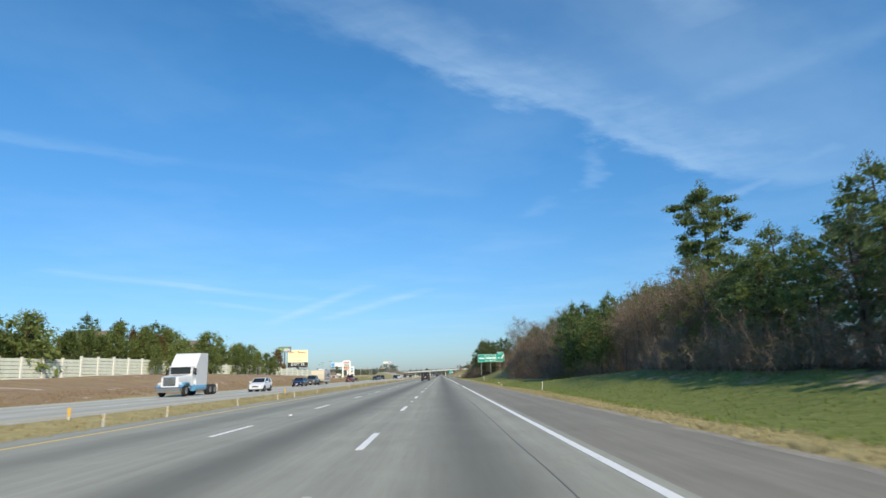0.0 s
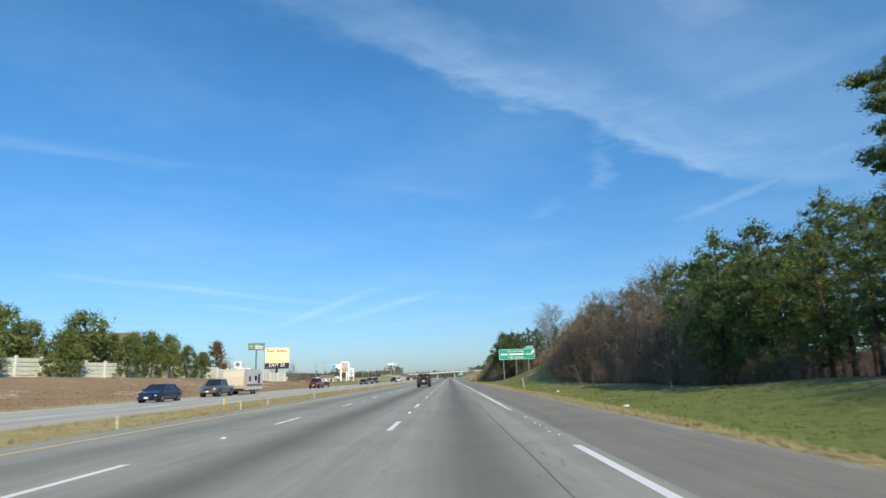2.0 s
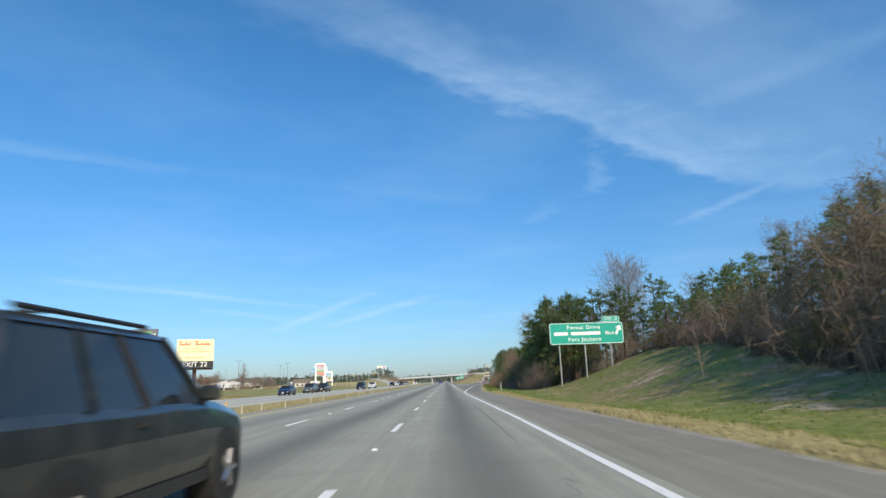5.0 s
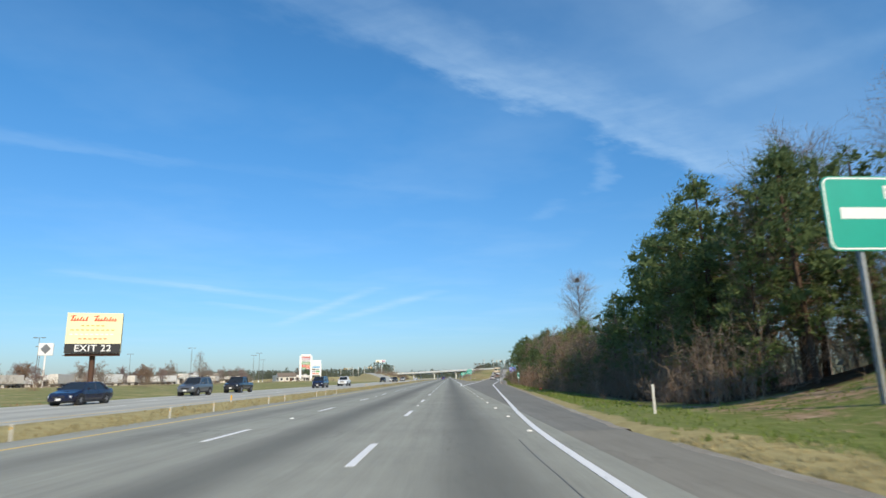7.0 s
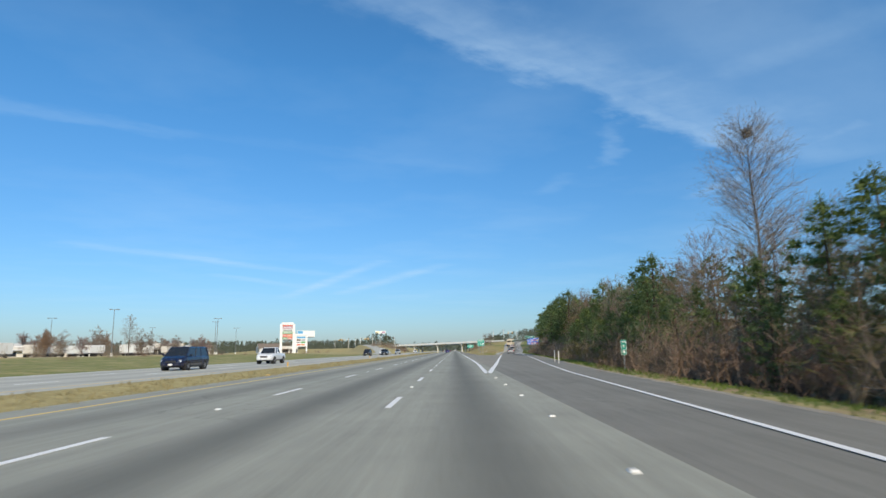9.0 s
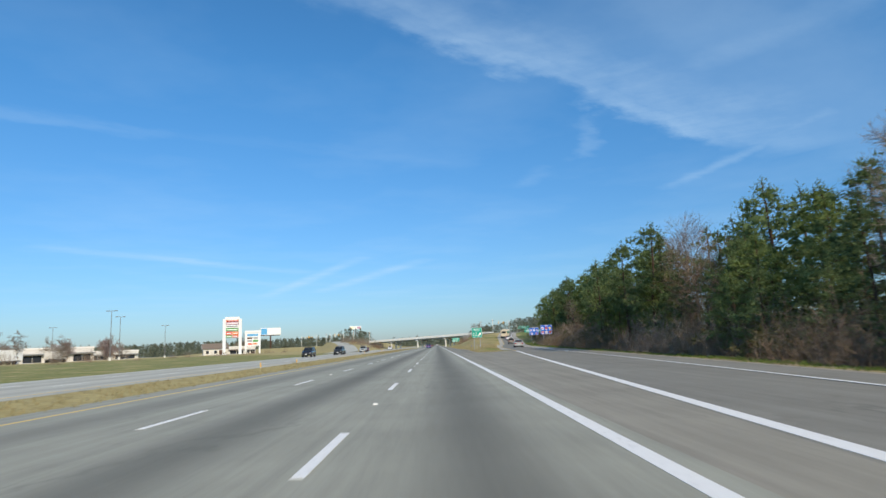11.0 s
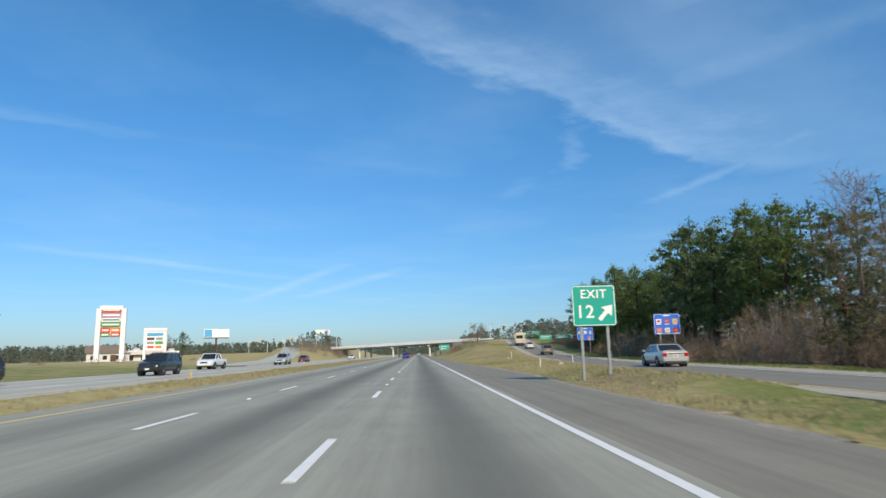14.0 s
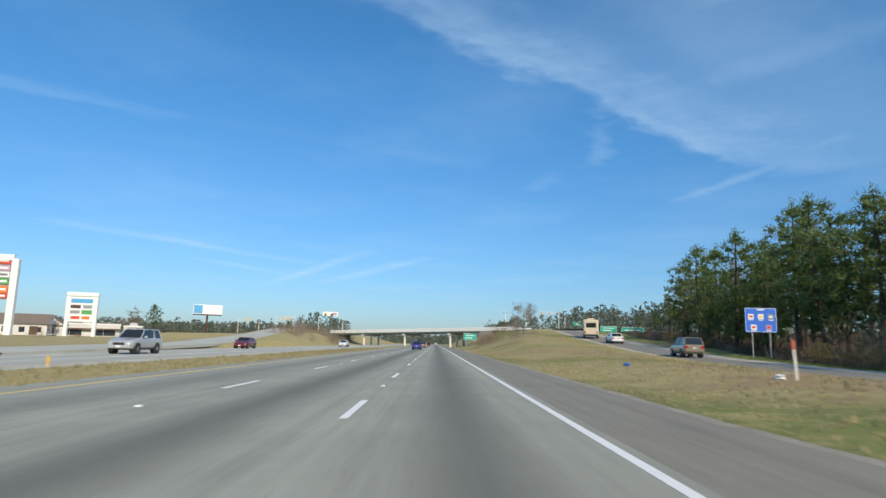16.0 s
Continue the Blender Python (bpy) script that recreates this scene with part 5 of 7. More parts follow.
tufts("bank_grass", "sparse dry weeds on the red-brown bank", M_WEED, 5000, bank, 0.24, 6)
# coarse weeds round the lone tree on the rise
for k in range(5):
    brush(R.choice((2, 0)), 18.2 + R.uniform(-2.5, 3.0), 553 + R.uniform(-5, 4), R.uniform(0.4, 0.65))
for x, y, k in ((13.6, 566, 1.25), (12.6, 572, 1.1), (11.6, 577, 1.0)):
    brush(1, x, y, k)

# ---------------- signs ----------------
M_SIGN_G = plain("sign_green", (0.0, 0.36, 0.27), 0.45, vary=0.1, scale=0.8)
M_SIGN_W = plain("sign_white", (0.84, 0.85, 0.83), 0.5, vary=0.06)
M_SIGN_B = plain("sign_blue", (0.03, 0.155, 0.68), 0.45, vary=0.1)
M_ALU = plain("sign_back_aluminium", (0.5, 0.5, 0.5), 0.5, 0.6)


def glyphs(parent, text, x, z, size, mat, y=0.0, align="CENTER", name="lettering", depth=0.006, space=1.08):
    """Raised letters standing in the x-z plane, facing -y."""
    cu = bpy.data.curves.new("type", "FONT")
    cu.body, cu.size, cu.align_x, cu.align_y, cu.extrude = text, size, align, "CENTER", depth
    cu.offset = 0.012 * size
    cu.space_character = space
    tmp = bpy.data.objects.new("type", cu)
    scene.collection.objects.link(tmp)
    bpy.context.view_layer.update()
    me = bpy.data.meshes.new_from_object(tmp.evaluated_get(bpy.context.evaluated_depsgraph_get()))
    bpy.data.objects.remove(tmp)
    bpy.data.curves.remove(cu)
    me.materials.clear()
    me.materials.append(mat)
    ob = new(name, me)
    ob.parent = parent
    ob.matrix_basis = pose(x, y, z, 90, 0, 0)
    return ob


def rounded_panel(w, h, r, t):
    """A plate with rounded corners in the x-z plane, front face at y = 0."""
    bm = bmesh.new()
    pts = []
    for cx, cz, a0 in ((w / 2 - r, h / 2 - r, 0), (-w / 2 + r, h / 2 - r, 90), (-w / 2 + r, -h / 2 + r, 180), (w / 2 - r, -h / 2 + r, 270)):
        for k in range(5):
            a = radians(a0 + k * 22.5)
            pts.append((cx + r * math.cos(a), cz + r * math.sin(a)))
    front = [bm.verts.new((x, 0, z)) for x, z in pts]
    back = [bm.verts.new((x, t, z)) for x, z in pts]
    bm.faces.new(front)
    bm.faces.new(back[::-1])
    n = len(pts)
    for i in range(n):
        bm.faces.new((front[i], back[i], back[(i + 1) % n], front[(i + 1) % n]))
    bmesh.ops.recalc_face_normals(bm, faces=bm.faces)
    return bm


def rim(w, h, r, t=0.05, y=-0.004):
    """A thin border strip just inside the edge of a plate."""
    bm = bmesh.new()

    def ring(w2, h2, r2):
        pts = []
        for cx, cz, a0 in ((w2 / 2 - r2, h2 / 2 - r2, 0), (-w2 / 2 + r2, h2 / 2 - r2, 90), (-w2 / 2 + r2, -h2 / 2 + r2, 180), (w2 / 2 - r2, -h2 / 2 + r2, 270)):
            for k in range(5):
                a = radians(a0 + k * 22.5)
                pts.append(bm.verts.new((cx + r2 * math.cos(a), y, cz + r2 * math.sin(a))))
        return pts

    a, b = ring(w, h, r), ring(w - 2 * t, h - 2 * t, max(0.02, r - t))
    n = len(a)
    for i in range(n):
        bm.faces.new((a[i], a[(i + 1) % n], b[(i + 1) % n], b[i])[::-1])
    ex = bmesh.ops.extrude_face_region(bm, geom=list(bm.faces))
    bmesh.ops.translate(bm, verts=[e for e in ex["geom"] if isinstance(e, bmesh.types.BMVert)], vec=(0, -0.003, 0))
    bmesh.ops.recalc_face_normals(bm, faces=bm.faces)
    return bm


def bar_part(parent, x0, x1, z0, z1, mat, name="text_bar", y=-0.01):
    return part(name, boxed(x0, x1, y, y + 0.008, z0, z1), mat, parent)


def arrow_bm(s):
    bm = bmesh.new()
    pts = [(-0.11, -0.5), (0.11, -0.5), (0.11, 0.08), (0.36, 0.08), (0.0, 0.55), (-0.36, 0.08), (-0.11, 0.08)]
    vs = [bm.verts.new((x * s, 0, z * s)) for x, z in pts]
    bm.faces.new(vs)
    ex = bmesh.ops.extrude_face_region(bm, geom=list(bm.faces))
    bmesh.ops.translate(bm, verts=[e for e in ex["geom"] if isinstance(e, bmesh.types.BMVert)], vec=(0, -0.008, 0))
    bmesh.ops.recalc_face_normals(bm, faces=bm.faces)
    return bm


def i_post(h, w=0.13, d=0.2):
    """A breakaway steel post of I section."""
    bm = bmesh.new()
    box(bm, -w / 2, w / 2, -d / 2, -d / 2 + 0.016, 0, h)
    box(bm, -w / 2, w / 2, d / 2 - 0.016, d / 2, 0, h)
    box(bm, -0.006, 0.006, -d / 2 + 0.016, d / 2 - 0.016, 0, h)
    return bm


# large guide sign on the grassy slope
sx, sy = 19.0, 211.9
g = thing("guide_sign", "large green motorway guide sign with white lettering on three steel posts", "road sign", m=pose(sx, sy, 0, 0, 0, 5))
W1, H1 = 9.3, 2.62
panel = part("panel", rounded_panel(W1, H1, 0.3, 0.06), M_SIGN_G, g, "green retroreflective panel with a white border", m=pose(0, 0, 6.42))
part("border", rim(W1 - 0.08, H1 - 0.08, 0.28, 0.06), M_SIGN_W, panel)
glyphs(panel, "Forest Drive", -0.35, 0.72, 0.66, M_SIGN_W, -0.006, space=1.22)
glyphs(panel, "Blvd", 2.9, -0.02, 0.60, M_SIGN_W, -0.006)
bar_part(panel, -4.1, -2.35, -0.2, 0.2, M_SIGN_W, "name_bar")
bar_part(panel, -1.95, 1.75, -0.2, 0.2, M_SIGN_W, "name_bar")
glyphs(panel, "Fort Jackson", -0.3, -0.74, 0.66, M_SIGN_W, -0.006, space=1.22)
part("arrow", arrow_bm(1.25), M_SIGN_W, panel, m=pose(4.0, -0.004, 0.35, 0, 28, 0))
tab = part("exit_tab", rounded_panel(2.25, 0.72, 0.1, 0.05), M_SIGN_G, g, "small green exit number tab", m=pose(3.2, 0, 6.42 + H1 / 2 + 0.38))
part("border", rim(2.19, 0.66, 0.08, 0.035), M_SIGN_W, tab)
glyphs(tab, "EXIT 12", 0, 0, 0.44, M_SIGN_W, -0.006)
for px in (-3.5, -0.3, 2.95):
    gx = sx + px
    gz = hills(gx, sy + px * 0.085) - 0.3
    part("post", i_post(6.42 + H1 / 2 - 0.1 - gz), M_GALV, g, m=pose(px, 0.17, gz))
for dz in (-0.9, 0.0, 0.9):
    part("brace", boxed(-W1 / 2 + 0.2, W1 / 2 - 0.2, 0.06, 0.1, -0.05, 0.05), M_ALU, g, m=pose(0, 0, 6.42 + dz))

# exit sign in the gore
e1 = thing("exit_sign", "green exit sign with white arrow on two steel posts", "road sign", m=pose(8.56, 408.7, 0, 0, 0, -2))
panel = part("panel", rounded_panel(1.78, 1.66, 0.12, 0.04), M_SIGN_G, e1, "green panel with a white border", m=pose(0, 0, 3.02))
part("border", rim(1.74, 1.62, 0.1, 0.03), M_SIGN_W, panel)
glyphs(panel, "EXIT", 0.0, 0.46, 0.50, M_SIGN_W, -0.006)
glyphs(panel, "12", -0.38, -0.27, 0.74, M_SIGN_W, -0.006)
part("arrow", arrow_bm(0.78), M_SIGN_W, panel, m=pose(0.46, -0.004, -0.3, 0, 42, 0))
for px in (-0.55, 0.52):
    part("post", i_post(3.8, 0.1, 0.12), M_GALV, e1, m=pose(px, 0.11, hills(8.56 + px, 408.7) - 0.3))

# blue service signs with plain emblem panels
M_EMB = [plain("emblem_%s" % n, c, 0.5, vary=0.1) for n, c in (("white", (0.8, 0.8, 0.78)), ("red", (0.55, 0.03, 0.03)), ("yellow", (0.75, 0.55, 0.06)), ("grey", (0.3, 0.3, 0.32)), ("orange", (0.7, 0.2, 0.04)), ("lilac", (0.5, 0.3, 0.4)))]


def service_sign(x, y, zc, w, h, cols, rot=-3):
    b = thing("service_sign", "blue roadside service sign with small coloured emblem plates", "road sign", "blue service signs", pose(x, y, 0, 0, 0, rot))
    p = part("panel", rounded_panel(w, h, 0.1, 0.05), M_SIGN_B, b, m=pose(0, 0, zc))
    part("border", rim(w - 0.06, h - 0.06, 0.09, 0.03), M_SIGN_W, p)
    bar_part(p, -0.35, 0.35, h / 2 - 0.24, h / 2 - 0.11, M_SIGN_W)
    for i, row in enumerate(cols):
        for j, cidx in enumerate(row):
            cx = (j - (len(row) - 1) / 2) * (w - 0.15) / len(row)
            cz = h * 0.14 - i * h * 0.44
            q = part("emblem", boxed(cx - 0.27, cx + 0.27, -0.012, 0.0, cz - 0.24, cz + 0.24, bevel=0.004), M_EMB[cidx], p)
            other = M_EMB[(cidx + 1 + j) % 6]
            part("emblem_shape", boxed(cx - 0.16, cx + 0.16, -0.018, -0.012, cz - 0.09, cz + 0.1), other, q)
            bar_part(p, cx - 0.24, cx + 0.24, cz - 0.36, cz - 0.29, M_SIGN_W)
    for px in (-w * 0.28, w * 0.28):
        part("post", i_post(zc + h / 2 - 0.1 - (hills(x + px, y) - 0.3), 0.1, 0.14), M_GALV, b, m=pose(px, 0.13, hills(x + px, y) - 0.3))


service_sign(27.95, 448.1, 3.75, 2.75, 2.15, ((0, 1, 2), (4, 0, 1)))
service_sign(33.0, 498.3, 4.2, 3.0, 2.35, ((0, 0, 3), (0, 5)))

# small green reference marker
mm = thing("mile_marker", "small upright green marker sign on one steel post", "road sign", m=pose(11.8, 283.8, hills(11.8, 283.8), 0, 0, -4))
p = part("panel", rounded_panel(0.34, 0.92, 0.05, 0.012), M_SIGN_G, mm, m=pose(0, 0, 1.3))
part("border", rim(0.33, 0.91, 0.045, 0.015, -0.002), M_SIGN_W, p)
for z0, w0, h0 in ((0.30, 0.10, 0.05), (-0.02, 0.022, 0.2), (-0.34, 0.055, 0.2)):
    bar_part(p, -w0, w0, z0, z0 + h0, M_SIGN_W)
part("post", boxed(-0.03, 0.03, 0.014, 0.04, -0.3, 1.7), M_GALV, mm)

# green signs hung on the bridge and beside the far ramp


def small_green(x, y, z, w, h, rot, label, posts=True, bars=2):
    s = thing("direction_sign", label, "road sign", "far green signs", pose(x, y, 0, 0, 0, rot))
    p = part("panel", rounded_panel(w, h, 0.12, 0.05), M_SIGN_G, s, m=pose(0, 0, z))
    part("border", rim(w - 0.08, h - 0.08, 0.1, 0.05), M_SIGN_W, p)
    for i in range(bars):
        zz = (i - (bars - 1) / 2) * -h * 0.36
        bar_part(p, -w * 0.36, w * (0.2 if i else 0.34), zz - h * 0.05, zz + h * 0.05, M_SIGN_W)
    if posts:
        for px in (-w * 0.3, w * 0.3):
            gz = hills(x + px, y) - 0.3
            part("post", i_post(z + h / 2 - gz, 0.12, 0.16), M_GALV, s, m=pose(px, 0.14, gz))


small_green(11.2, 612.0, 3.3, 3.6, 1.9, 0, "green guide sign standing short of the bridge abutment")
small_green(46.5, 598.0, 5.9, 4.2, 1.6, -6, "green direction sign beside the top of the ramp")
small_green(53.5, 600.0, 5.4, 5.8, 2.4, -8, "wide green direction sign below the far trees")
small_green(50.0, 640.0, 8.7, 6.5, 1.6, 0, "long green overhead direction sign at the crossing road")

# ---------------- billboards and shop signs ----------------
M_BB_Y = plain("billboard_yellow", (0.92, 0.84, 0.50), 0.6, vary=0.08, scale=0.5)
M_BB_O = plain("billboard_ochre", (0.62, 0.50, 0.12), 0.55)
M_BB_R2 = plain("billboard_orange", (0.75, 0.30, 0.10), 0.55)
M_BB_K = plain("billboard_black", (0.02, 0.02, 0.022), 0.5)
M_BB_R = plain("billboard_red", (0.70, 0.07, 0.03), 0.55)
M_BB_G = plain("billboard_green", (0.10, 0.36, 0.10), 0.55)
M_RUST = plain("rusted_steel", (0.12, 0.065, 0.045), 0.75, 0.3, vary=0.3)
M_BB_W = plain("billboard_white", (0.80, 0.81, 0.80), 0.55, vary=0.06)
M_BB_B = plain("billboard_blue", (0.10, 0.38, 0.68), 0.55)
M_GREYP = plain("painted_grey_steel", (0.20, 0.21, 0.22), 0.5, 0.2)
bb = thing("billboard", "yellow billboard with a black lower band on a rusty column", "billboard", m=pose(-72.0, 317.2, 0, 0, 0, 22))
p = part("panel", boxed(-5.1, 5.1, 0, 0.5, 7.7, 15.95, bevel=0.04), M_BB_Y, bb)
part("black_band", boxed(-5.08, 5.08, -0.03, 0.0, 7.72, 9.6), M_BB_K, p)
glyphs(p, "EXIT 22", 0.0, 8.62, 1.9, M_BB_W, -0.05, depth=0.02)
zr = 14.6
for word, letters in ((-4.2, 6), (0.1, 8)):
    for i in range(letters):
        tall = 0.75 if i == 0 else (0.62 if i in (3, 5) else 0.26)
        part("script_stroke", boxed(-0.13, 0.13, -0.05, 0.0, -0.36, tall, bevel=0.02), M_BB_R, p, m=pose(word + i * 0.52, 0, zr, 0, 24, 0))
        part("script_stroke", boxed(-0.3, 0.22, -0.05, 0.0, -0.06, 0.06, bevel=0.02), M_BB_R, p, m=pose(word + i * 0.52 + 0.1, 0, zr - 0.26, 0, -18, 0))
    part("script_stroke", boxed(-0.6, 0.5, -0.05, 0.0, -0.08, 0.08, bevel=0.02), M_BB_R, p, m=pose(word + 0.2, 0, zr + 0.72, 0, -8, 0))
for i, (zz, w, mt) in enumerate(((13.3, 2.5, M_BB_O), (12.4, 4.3, M_BB_O), (11.5, 4.4, M_BB_W), (10.6, 2.8, M_BB_R2))):
    for k in range(int(w * 2.2)):
        x0 = -w + k * 0.92
        bar_part(p, x0, x0 + 0.62, zz - 0.12, zz + 0.12, mt, y=-0.05)
part("column", tubed((0, 0.9, -0.5), (0, 0.9, 7.3), 0.55, 0.55, 16), M_RUST, bb)
part("crossbeam", boxed(-5.0, 5.0, 0.55, 1.2, 7.1, 7.65), M_RUST, bb)
part("catwalk", boxed(-5.1, 5.1, -1.0, 0.4, 7.15, 7.25), M_RUST, bb)
part("back_panel", boxed(-5.1, 5.1, 1.2, 1.5, 7.7, 15.9), M_GREYP, bb)

st = thing("hotel_sign", "dark grey hotel sign with a green star on one tall pole", "pole sign", m=pose(-70.0, 282.2, 0, 0, 0, 8))
p = part("panel", boxed(-2.9, 2.9, -0.35, 0.35, 13.4, 15.95, bevel=0.06), M_GREYP, st)
bm = bmesh.new()
vs = []
for k in range(10):
    a = radians(90 + 36 * k)
    rr = 0.95 if k % 2 == 0 else 0.42
    vs.append(bm.verts.new((rr * math.cos(a), 0, rr * math.sin(a))))
bm.faces.new(vs)
ex = bmesh.ops.extrude_face_region(bm, geom=list(bm.faces))
bmesh.ops.translate(bm, verts=[q for q in ex["geom"] if isinstance(q, bmesh.types.BMVert)], vec=(0, -0.03, 0))
bmesh.ops.recalc_face_normals(bm, faces=bm.faces)
M_LIME = plain("lime_green", (0.28, 0.62, 0.12), 0.5)
part("star", bm, M_LIME, p, "bright green star", m=pose(-1.75, -0.37, 14.7))
for zz, x0, x1 in ((15.15, -0.5, 1.5), (14.65, -0.5, 2.5), (14.05, -0.5, 2.5)):
    bar_part(p, x0, x1, zz - 0.17, zz + 0.17, M_BB_W if zz < 15 else M_LIME, y=-0.37)
part("pole", tubed((0, 0, -0.5), (0, 0, 13.4), 0.3, 0.26, 14), M_GREYP, st)

dm = thing("diamond_sign", "pale square sign with a dark diamond on a pole", "pole sign", m=pose(-96.6, 339.8, hills(-96.6, 339.8), 0, 0, 8))
p = part("panel", boxed(-1.7, 1.7, -0.2, 0.2, 7.6, 10.6, bevel=0.05), M_BB_W, dm)
part("diamond", boxed(-0.85, 0.85, -0.03, 0.0, -0.85, 0.85), M_GREYP, p, m=pose(0, -0.2, 9.2, 0, 45, 0))
part("pole", tubed((0, 0, -0.4), (0, 0, 7.6), 0.22, 0.22, 12), M_BB_W, dm)

# mall pylon: two white towers with panels between
ml = thing("mall_sign", "tall white twin-tower shopping sign with red and green panels", "pylon sign", m=pose(-83.6, 556.8, 0, 0, 0, 14))
g0 = hills(-83.6, 556.8)
for s in (-1, 1):
    part("tower", boxed(s * 3.15 - 0.62, s * 3.15 + 0.62, -0.6, 0.6, g0 - 0.4, 15.6, bevel=0.05), M_BB_W, ml)
part("crown", boxed(-2.9, 2.9, -0.65, 0.55, 15.2, 16.4, bevel=0.06), M_BB_W, ml)
panels = [(14.55, 15.75, -2.4, 2.4, M_BB_R), (13.2, 14.3, -2.4, 2.4, M_EMB[5]), (11.9, 13.0, -2.4, 2.4, M_BB_W), (10.6, 11.7, -2.4, 2.4, M_BB_G), (8.9, 10.3, -2.4, -0.1, M_BB_R),
          (8.9, 10.3, 0.1, 2.4, M_EMB[4]), (7.9, 8.8, -2.4, -0.1, M_BB_G), (7.9, 8.8, 0.1, 2.4, M_BB_R)]
for z0, z1, x0, x1, mt in panels:
    q = part("panel", boxed(x0, x1, -0.5, 0.3, z0, z1, bevel=0.02), mt, ml)
    bar_part(q, x0 + 0.3, x1 - 0.3, (z0 + z1) / 2 - 0.2, (z0 + z1) / 2 + 0.2, M_BB_W if mt is not M_BB_W else M_GREYP, y=-0.52)
part("backing", boxed(-2.5, 2.5, -0.1, 0.4, 7.7, 15.3), M_BB_W, ml)

m2 = thing("shop_sign", "white two-legged shop sign with small coloured panels", "pylon sign", m=pose(-84.3, 587.6, 0, 0, 0, 12))
g0 = hills(-84.3, 587.6)
for s in (-1, 1):
    part("leg", boxed(s * 3.1 - 0.4, s * 3.1 + 0.4, -0.4, 0.4, g0 - 0.4, 10.4, bevel=0.04), M_BB_W, m2)
part("crown", boxed(-3.6, 3.6, -0.5, 0.5, 10.4, 11.5, bevel=0.2), M_BB_W, m2)
p = part("panel", boxed(-2.7, 2.7, -0.3, 0.3, 4.4, 10.4), M_BB_W, m2)
for z0, z1, x0, x1, mt in ((8.9, 9.9, -2.4, 2.4, M_BB_B), (7.6, 8.4, -2.4, -0.2, M_RUST), (7.6, 8.4, 0.3, 2.3, M_EMB[3]), (6.3, 7.1, -2.4, -0.3, M_EMB[3]), (6.2, 7.2, 0.1, 2.4, M_BB_G), (5.0, 5.7, -2.2, -0.2, M_BB_R), (5.0, 5.7, 0.2, 2.0, M_EMB[4])):
    bar_part(p, x0, x1, z0, z1, mt, "small_panel", y=-0.32)

b2 = thing("billboard", "large white billboard with a pale blue patch on a column", "billboard", m=pose(-133.0, 799.0, 0, 0, 0, 30))
p = part("panel", boxed(-8.2, 8.2, 0, 0.6, 15.0, 20.6, bevel=0.05), M_BB_W, b2)
part("patch", boxed(-7.8, -3.0, -0.03, 0.0, 15.4, 20.2), M_BB_B, p, "pale blue patch")
part("column", tubed((0, 0.9, -0.5), (0, 0.9, 15.0), 0.6, 0.6, 14), M_RUST, b2)
part("crossbeam", boxed(-8.0, 8.0, 0.6, 1.2, 14.4, 15.0), M_RUST, b2)
b3 = thing("billboard", "small far billboard in yellow and red on a pole", "billboard", m=pose(-75.0, 880.0, 0, 0, 0, 12))
p = part("panel", boxed(-5.5, 5.5, 0, 0.5, 19.0, 22.0, bevel=0.05), M_BB_W, b3)
part("patch", boxed(1.5, 4.6, -0.03, 0, 19.6, 21.4), M_EMB[5], p)
part("patch", boxed(-4.8, -1.2, -0.03, 0, 19.6, 21.2), M_BB_Y, p)
part("column", tubed((0, 0.7, -0.5), (0, 0.7, 19.0), 0.45, 0.45, 12), M_GREYP, b3)

# ---------------- light poles ----------------


def light_pole(h):
    t = thing("light_pole", "tall dark car-park light pole with flat lamp heads", "lamp post", "car-park light poles")
    part("pole", tubed((0, 0, -0.3), (0, 0, h), 0.11, 0.07, 10), M_GREYP, t)
    for s in (-1, 1):
        part("arm", boxed(min(0, s * 0.9), max(0, s * 0.9), -0.04, 0.04, h - 0.1, h - 0.02), M_GREYP, t)
        part("lamp_head", boxed(s * 0.9 - 0.4, s * 0.9 + 0.4, -0.22, 0.22, h - 0.16, h + 0.04, bevel=0.04), M_GREYP, t)
    part("footing", tubed((0, 0, -0.3), (0, 0, 0.8), 0.3, 0.3, 12), M_CONC, t)
    return t


lp = light_pole(12.4)
first = True
for x, y in ((-88.9, 406.4), (-90.1, 479), (-96, 268), (-112, 300), (-102, 345), (-128, 440), (-135, 520), (-104, 540), (-92, 232), (-125, 380), (-80, 455)):
    m4 = pose(x, y, hills(x, y), 0, 0, 20)
    if first:
        lp.matrix_basis = m4
        first = False
    else:
        copy_thing(lp, m4)

up = thing("utility_pole", "pale tall utility pole beside the crossing road", "utility pole", "utility poles", pose(-62, 770, 5.0))
part("pole", tubed((0, 0, -5), (0, 0, 9), 0.2, 0.14, 10), M_CONC, up)
part("crossarm", boxed(-1.2, 1.2, -0.06, 0.06, 8.2, 8.35), M_RUST, up)
for x, y, z in ((-75, 790, 5), (-88, 800, 5), (-100, 830, 4), (-52, 790, 5), (30, 690, 6), (36, 672, 6), (50, 668, 6), (60, 690, 6)):
    copy_thing(up, pose(x, y, z, 0, 0, 30))

def traffic_signal(x, y, z, rot):
    t = thing("traffic_signal", "pale traffic signal pole with a long mast arm", "traffic signal", "signals on the crossing road", pose(x, y, z, 0, 0, rot))
    part("pole", tubed((0, 0, -3), (0, 0, 7.6), 0.16, 0.11, 10), M_CONC, t)
    part("mast_arm", tubed((0, 0, 6.4), (6.0, 0, 6.9), 0.09, 0.05, 8), M_CONC, t)
    for px in (3.2, 5.6):
        part("signal_head", boxed(px - 0.18, px + 0.18, -0.16, 0.16, 5.6, 6.7, bevel=0.03), M_REFL_Y, t, "yellow signal head")


